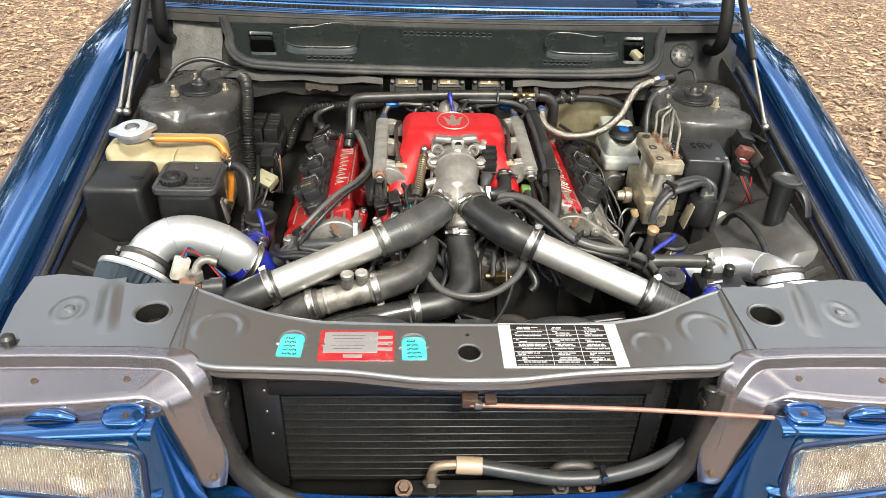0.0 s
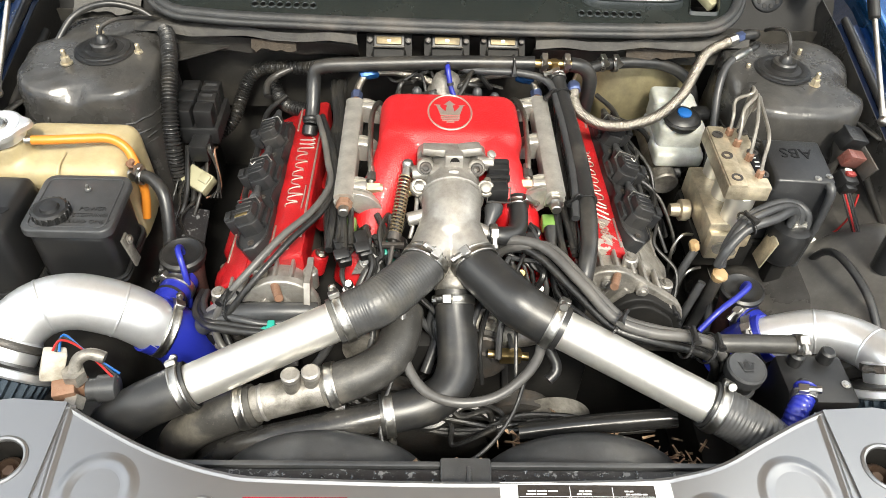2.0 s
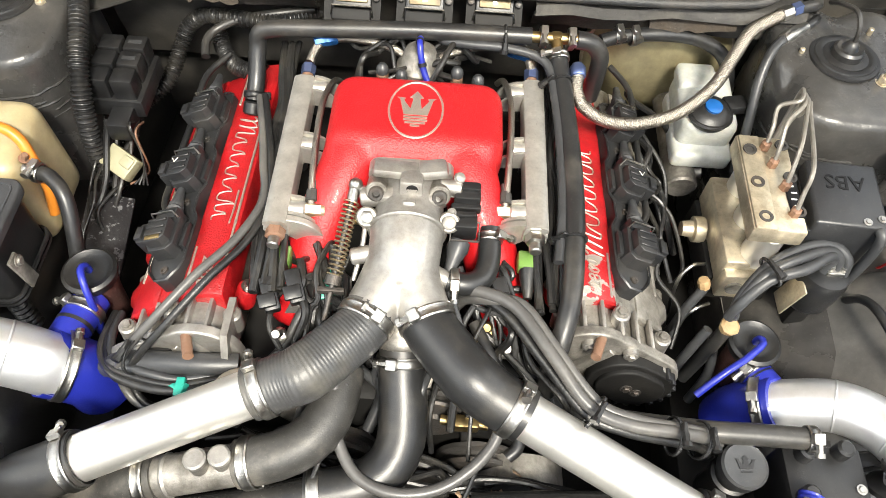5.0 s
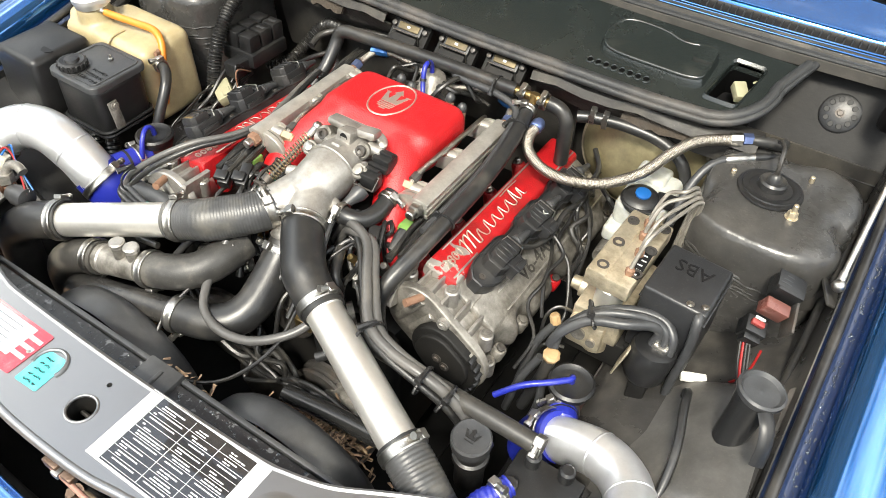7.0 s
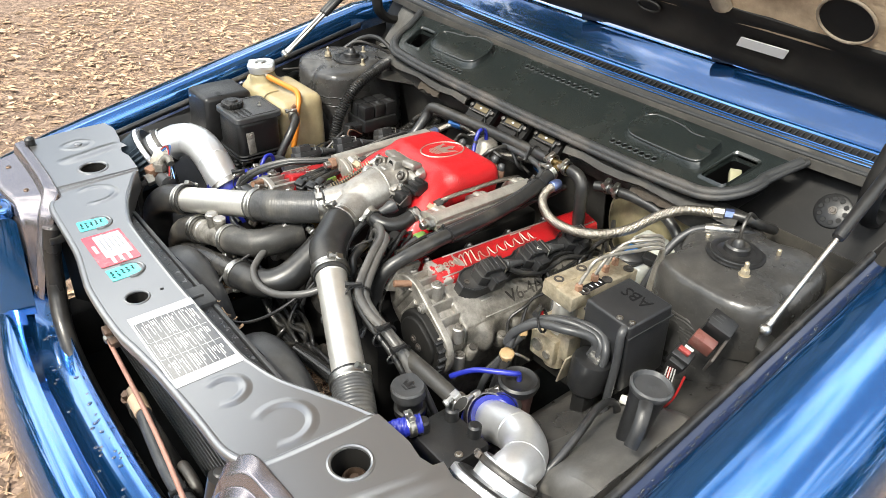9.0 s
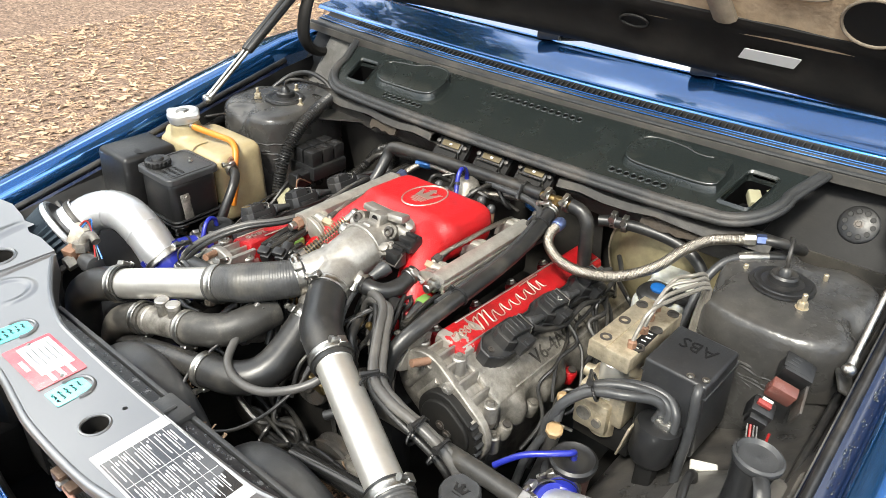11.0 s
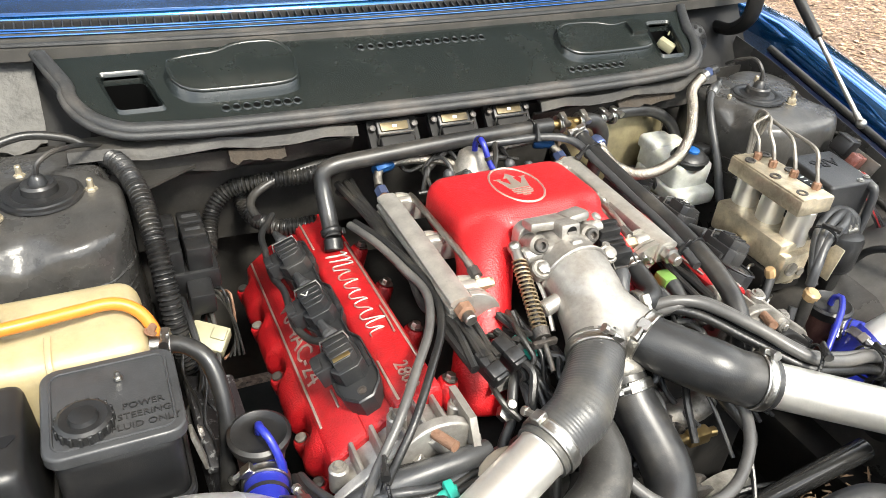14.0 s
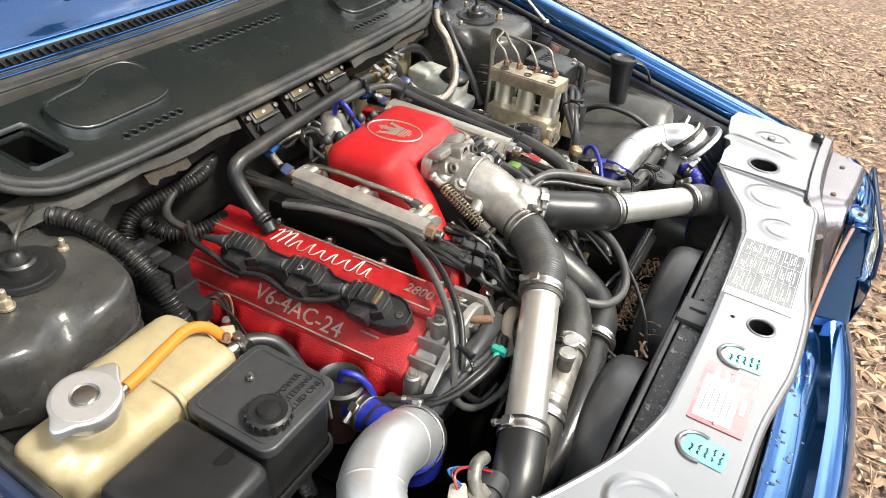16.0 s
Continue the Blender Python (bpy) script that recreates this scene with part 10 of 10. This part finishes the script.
# ---- cables over the engine ----
LOOPHOSE = pbr("worn_small_hose", (0.085, 0.083, 0.080), (0.060, 0.058, 0.056), 0.36, 0.0, 60, 0.05, 500, dirt=(0.16, 0.148, 0.13), dirt_amount=0.5, dirt_scale=14, grit=0.4)
base = [(0.045, 1.235, 0.70), (0.062, 1.235, 0.742), (0.092, 1.225, 0.764), (0.130, 1.205, 0.766), (0.170, 1.155, 0.757), (0.210, 1.108, 0.744), (0.252, 1.094, 0.734), (0.300, 1.092, 0.724), (0.340, 1.095, 0.706), (0.368, 1.10, 0.67), (0.385, 1.12, 0.60)]
for k, (du, dz) in enumerate(((0.0, 0.004), (0.013, 0.0), (-0.008, -0.009), (0.006, -0.012))):
    pts = [(x + du * 0.7 + 0.003 * math.sin(i + k), y + du * (0.5 if i > 2 else -0.5), z + dz + 0.002 * math.sin(2 * i + k)) for i, (x, y, z) in enumerate(base)]
    solid("engine_cable", Shape().tube(pts, (0.0072, 0.0062, 0.0058, 0.005)[k], 10), LOOPHOSE if k in (0, 1) else WIRE, "grey-black sheathed cable tied in a bundle", "cable", "tied cables")
for p, d in (((0.213, 1.103, 0.741), (0.8, -0.5, -0.2)), ((0.302, 1.091, 0.721), (1, 0, -0.2)), ((0.335, 1.094, 0.706), (1, 0, -0.4))):
    solid("cable_tie", Shape().clamp(p, d, 0.019, 0.0045), PLASTIC, "black nylon tie round a cable bundle", "cable tie", "cable ties")
for p, d in (((0.186, 1.53, 0.800), (0.1, -1, -0.2)), ((0.197, 1.30, 0.774), (0, -1, -0.1)), ((0.11, 1.589, 0.819), (1, 0, 0))):
    solid("cable_tie", Shape().clamp(p, d, 0.0128, 0.0035, 60), PLASTIC, "black nylon tie round a pipe", "cable tie", "cable ties")
solid("engine_cable", Shape().tube([(0.10, 1.594, 0.805), (0.03, 1.586, 0.808), (0.06, 1.578, 0.81), (0.12, 1.572, 0.812), (0.165, 1.555, 0.808), (0.178, 1.50, 0.795), (0.184, 1.42, 0.783), (0.184, 1.34, 0.777), (0.178, 1.27, 0.768)], 0.0062, 10), GREYPLAS, "grey-black cable clipped along the fuel rail", "cable")
solid("spark_cable", Shape().tube([(-0.205, 1.50, 0.765), (-0.190, 1.44, 0.772), (-0.178, 1.38, 0.772), (-0.170, 1.33, 0.770), (-0.190, 1.275, 0.768), (-0.225, 1.225, 0.766), (-0.262, 1.180, 0.748), (-0.298, 1.150, 0.715), (-0.312, 1.138, 0.675), (-0.295, 1.118, 0.650), (-0.25, 1.10, 0.648), (-0.20, 1.10, 0.655)], 0.0052, 12), LOOPHOSE, "thick grey-black cable draped over the valve cover", "cable", "draped cables")
solid("spark_cable", Shape().tube([(-0.198, 1.50, 0.768), (-0.182, 1.44, 0.775), (-0.168, 1.38, 0.775), (-0.162, 1.325, 0.772), (-0.178, 1.27, 0.770), (-0.212, 1.218, 0.767), (-0.250, 1.172, 0.746), (-0.284, 1.146, 0.712), (-0.298, 1.136, 0.68), (-0.282, 1.115, 0.655), (-0.24, 1.11, 0.65)], 0.0045, 12), WIRE, "thin black cable draped over the valve cover", "cable", "draped cables")
solid("loop_hose", Shape().tube([(-0.062, 1.125, 0.728), (-0.060, 1.098, 0.708), (-0.054, 1.070, 0.692), (-0.030, 1.038, 0.682), (0.010, 1.024, 0.679), (0.055, 1.031, 0.680), (0.092, 1.054, 0.689), (0.115, 1.083, 0.699), (0.120, 1.112, 0.712)], 0.0066, 12), LOOPHOSE, "black hose hanging in a loop below the intake hoses", "hose")
solid("thin_cable", Shape().tube([(-0.050, 1.125, 0.725), (-0.056, 1.090, 0.705), (-0.074, 1.050, 0.682), (-0.086, 1.010, 0.655), (-0.076, 0.978, 0.632), (-0.046, 0.962, 0.618), (0.000, 0.965, 0.618), (0.045, 0.985, 0.632), (0.080, 1.020, 0.660), (0.098, 1.060, 0.690)], 0.0028, 8), WIRE, "thin black cable looping in front of the engine", "cable")

# loom runs beside the plenum and in the valley
rng2 = random.Random(21)


def wander(a, b, n, amp, lift):
    a, b = Vector(a), Vector(b)
    return [a.lerp(b, i / n) + Vector((rng2.uniform(-amp, amp), rng2.uniform(-amp, amp), rng2.uniform(-amp, amp) + lift * math.sin(math.pi * i / n))) for i in range(n + 1)]


for k in range(8):
    solid("valley_wire", Shape().tube(wander((-0.185 + 0.006 * (k % 3), 1.60, 0.765), (-0.165 + 0.010 * (k % 4), 1.22, 0.755), 7, 0.006, 0.004), 0.0042 if k % 2 else 0.0055, 8), WIRE, "black loom wire beside the fuel rail", "wire", "valley wires")
for k in range(6):
    solid("valley_wire", Shape().tube(wander((0.170 + 0.006 * (k % 3), 1.60, 0.765), (0.158 + 0.010 * (k % 3), 1.22, 0.745), 7, 0.006, 0.002), 0.0042 if k % 2 else 0.0052, 8), WIRE, "black loom wire beside the fuel rail", "wire", "valley wires")
for k in range(12):
    x0, x1 = rng2.uniform(-0.15, -0.05), rng2.uniform(-0.14, -0.02)
    solid("front_wire", Shape().tube(wander((x0, rng2.uniform(1.26, 1.32), 0.745), (x1, rng2.uniform(1.15, 1.20), rng2.uniform(0.68, 0.72)), 5, 0.014, 0.02), rng2.choice((0.0025, 0.0035, 0.0048)), 8), WIRE, "black wire between the plenum and the front of the engine", "wire", "front wires")
for k in range(14):
    x0, x1 = rng2.uniform(0.05, 0.15), rng2.uniform(0.03, 0.20)
    solid("front_wire", Shape().tube(wander((x0, rng2.uniform(1.24, 1.32), 0.735), (x1, rng2.uniform(1.06, 1.16), rng2.uniform(0.62, 0.70)), 5, 0.016, 0.02), rng2.choice((0.0025, 0.0035, 0.0048)), 8), WIRE if k % 3 else GREYPLAS, "black wire between the plenum and the front of the engine", "wire", "front wires")
for k in range(9):
    solid("rear_wire", Shape().tube(wander((rng2.uniform(-0.12, 0.12), 1.60, 0.775), (rng2.uniform(-0.10, 0.12), 1.535, 0.775), 4, 0.014, 0.02), rng2.choice((0.003, 0.0042)), 8), WIRE, "black wire behind the plenum", "wire", "rear wires")
for k in range(8):
    solid("floor_cable", Shape().tube(wander((rng2.uniform(-0.25, 0.0), 1.10, 0.58), (rng2.uniform(0.05, 0.33), 1.06, 0.56), 6, 0.02, -0.02), rng2.choice((0.004, 0.006)), 8), WIRE, "dark cable low in front of the engine", "cable", "low cables")
for x, y, z, m_ in ((-0.118, 1.225, 0.752, PLASTIC), (-0.145, 1.215, 0.748, PLASTIC), (-0.085, 1.238, 0.735, AQUA), (0.115, 1.238, 0.742, PLASTIC)):
    solid("wiring_plug", Shape().box((x, y, z), (0.018, 0.040, 0.018), 0.003, pose(0, 0, 0, 18, 0, 20)).box((x, y - 0.012, z + 0.008), (0.020, 0.016, 0.008), 0.002, pose(0, 0, 0, 18, 0, 20)), m_, "aqua wiring plug on a lead" if m_ is AQUA else "black wiring plug on a lead", "plug", "wiring plugs")
solid("green_tap", Shape().cyl((-0.258, 1.122, 0.690), (-0.225, 1.116, 0.705), 0.0055, seg=10).box((-0.232, 1.117, 0.704), (0.010, 0.022, 0.010), 0.002), AQUA, "small green plastic hose tap", "tap")
solid("front_loom", Shape().tube([(-0.335, 1.155, 0.66), (-0.30, 1.150, 0.690), (-0.255, 1.146, 0.702), (-0.21, 1.146, 0.704), (-0.175, 1.15, 0.70)], 0.013, 14), GREYPLAS, "taped grey loom in front of the valve cover", "loom")
solid("tan_hose", Shape().tube([(-0.195, 1.118, 0.668), (-0.190, 1.126, 0.695), (-0.172, 1.133, 0.706), (-0.150, 1.135, 0.702)], 0.0095, 12), pbr("tan_sleeve", (0.42, 0.36, 0.28), (0.3, 0.25, 0.19), 0.7, 0, 60, 0.3), "frayed tan sleeve on a hose end", "hose")

# pressure switches by the left intake
sw = thing("pressure_switches", (-0.45, 1.03, 0.66), "cluster of rusty brass fittings, a black switch and a white plug", "fittings")
part("block", Shape().box((-0.462, 1.022, 0.698), (0.026, 0.022, 0.026), 0.002, pose(0, 0, 0, 10, 0, 15)).box((-0.452, 1.035, 0.690), (0.02, 0.02, 0.02), 0.003), RUST, sw)
part("nut", Shape().lathe((-0.452, 1.034, 0.704), (0, 0.1, 1), [(0, 0.014), (0.016, 0.014)], 6).lathe((-0.452, 1.018, 0.690), (0, -1, -0.2), [(0, 0.013), (0.016, 0.013), (0.018, 0.008)], 6), GRIME, sw)
part("switch", Shape().lathe((-0.440, 1.030, 0.690), (1, 0.1, 0), [(0, 0.014), (0.012, 0.014), (0.012, 0.017), (0.034, 0.017), (0.036, 0.012)], 18), GREYPLAS, sw)
part("elbow", Shape().tube([(-0.452, 1.036, 0.715), (-0.446, 1.045, 0.730), (-0.432, 1.050, 0.735), (-0.415, 1.048, 0.730)], 0.0075, 12), GRIME, sw)
part("plug", Shape().box((-0.478, 1.045, 0.720), (0.026, 0.018, 0.040), 0.003, pose(0, 0, 0, -15, 25, 20)), pbr("grubby_white", (0.52, 0.49, 0.42), (0.42, 0.39, 0.33), 0.45, 0.0, 60, 0.1, dirt=(0.2, 0.17, 0.13), dirt_amount=0.7, dirt_scale=40), sw, "grubby white plastic plug")
part("pipe", Shape().tube([(-0.452, 1.005, 0.685), (-0.456, 0.99, 0.675), (-0.462, 0.985, 0.64), (-0.46, 0.985, 0.58)], 0.006, 10), DARKSTEEL, sw)
for k, m_ in enumerate((REDWIRE, WIRE, LTBLUE)):
    part("wire", Shape().tube([(-0.475 + 0.004 * k, 1.05, 0.738), (-0.465, 1.06 + 0.004 * k, 0.748), (-0.44, 1.055, 0.735), (-0.405, 1.035 + 0.006 * k, 0.70)], 0.0016, 6), m_, sw)

# dead leaves and needles in the bay; the first, thick heap stands for lit ground below
litter = Shape()
for cx, cy, cz, sx, sy, n in ((0.17, 1.035, 0.545, 0.06, 0.030, 420), (-0.17, 1.03, 0.560, 0.04, 0.025, 60), (0.32, 1.03, 0.52, 0.05, 0.03, 60), (0.05, 0.965, 0.62, 0.10, 0.008, 25)):
    for k in range(n):
        L, W = rng2.uniform(0.006, 0.022), rng2.uniform(0.0012, 0.006)
        m_ = pose(cx + rng2.gauss(0, sx * 0.6), cy + rng2.gauss(0, sy * 0.6), cz + rng2.uniform(0, 0.012), rng2.uniform(-35, 35), rng2.uniform(-35, 35), rng2.uniform(0, 360))
        litter.add([(-L / 2, -W / 2, 0), (L / 2, -W / 3, 0), (L / 2, W / 3, 0), (-L / 2, W / 2, 0), (0, 0, W * 0.5)], [(0, 1, 4), (1, 2, 4), (2, 3, 4), (3, 0, 4)], m_)
solid("leaf_litter", litter, CHIP, "dry brown leaves and needles in the bay, one heap standing for lit ground", "leaves", kind="stuff")

# finer wires and hoses among the pipes at the front of the engine
for k in range(10):
    x0 = rng2.uniform(-0.17, 0.17)
    solid("small_hose", Shape().tube(wander((x0, rng2.uniform(1.19, 1.25), rng2.uniform(0.70, 0.74)), (x0 + rng2.uniform(-0.09, 0.09), rng2.uniform(1.08, 1.14), rng2.uniform(0.60, 0.66)), 5, 0.013, 0.015), rng2.choice((0.0045, 0.006, 0.0075)), 10), (GREYPLAS, RUBBER, HOSE)[k % 3], "small dusty rubber hose at the front of the engine", "hose", "small hoses")
for k in range(7):
    x0 = rng2.uniform(-0.43, -0.385)
    solid("bay_wire", Shape().tube(wander((x0, rng2.uniform(1.42, 1.52), rng2.uniform(0.66, 0.70)), (x0 + rng2.uniform(-0.03, 0.02), rng2.uniform(1.28, 1.38), rng2.uniform(0.57, 0.61)), 5, 0.010, 0.01), rng2.choice((0.002, 0.003, 0.0045)), 8), (WIRE, RUBBER, WIRE, PLASTIC)[k % 4], "loose loom wire beside the red valve cover", "wire", "bay wires")
for k in range(9):
    y0 = rng2.uniform(1.45, 1.62)
    solid("bay_wire", Shape().tube(wander((0.30, y0, 0.70), (0.36 + rng2.uniform(-0.02, 0.04), y0 - rng2.uniform(0.08, 0.2), rng2.uniform(0.60, 0.66)), 5, 0.014, 0.02), rng2.choice((0.002, 0.003, 0.0045)), 8), (WIRE, RUBBER, WIRE)[k % 3], "loose wire between the valve cover and the master cylinder", "wire", "bay wires")

# cables sweeping round the front of the red bank
for k in range(3):
    o = 0.007 * (k - 1)
    solid("bank_cable", Shape().tube([(-0.352 + o * 0.5, 1.235, 0.640), (-0.345 + o * 0.6, 1.185 + o, 0.662), (-0.322, 1.146 + o * 0.8, 0.680 + 0.003 * (k % 2)), (-0.285, 1.128 + o, 0.694 + 0.004 * (k % 3)), (-0.240, 1.122 + o, 0.698), (-0.195, 1.132 + o, 0.695 + 0.003 * (k % 2)), (-0.155, 1.150 + o, 0.684)], (0.0055, 0.0045, 0.0050)[k], 10), (RUBBER, WIRE, GREYPLAS)[k % 3], "dark cable sweeping round the front of the red bank", "cable", "bank cables")
solid("cable_tie", Shape().clamp((-0.285, 1.146, 0.714), (1, -0.3, 0.2), 0.019, 0.004), PLASTIC, "black nylon tie round a cable bundle", "cable tie", "cable ties")

solid("overflow_hose", Shape().tube([(0.600, 1.110, 0.640), (0.606, 1.150, 0.668), (0.604, 1.190, 0.688), (0.598, 1.222, 0.698), (0.590, 1.254, 0.702), (0.586, 1.285, 0.694), (0.584, 1.310, 0.670), (0.582, 1.325, 0.63)], 0.006, 12), RUBBER, "black overflow hose looped on the inner wing", "hose")
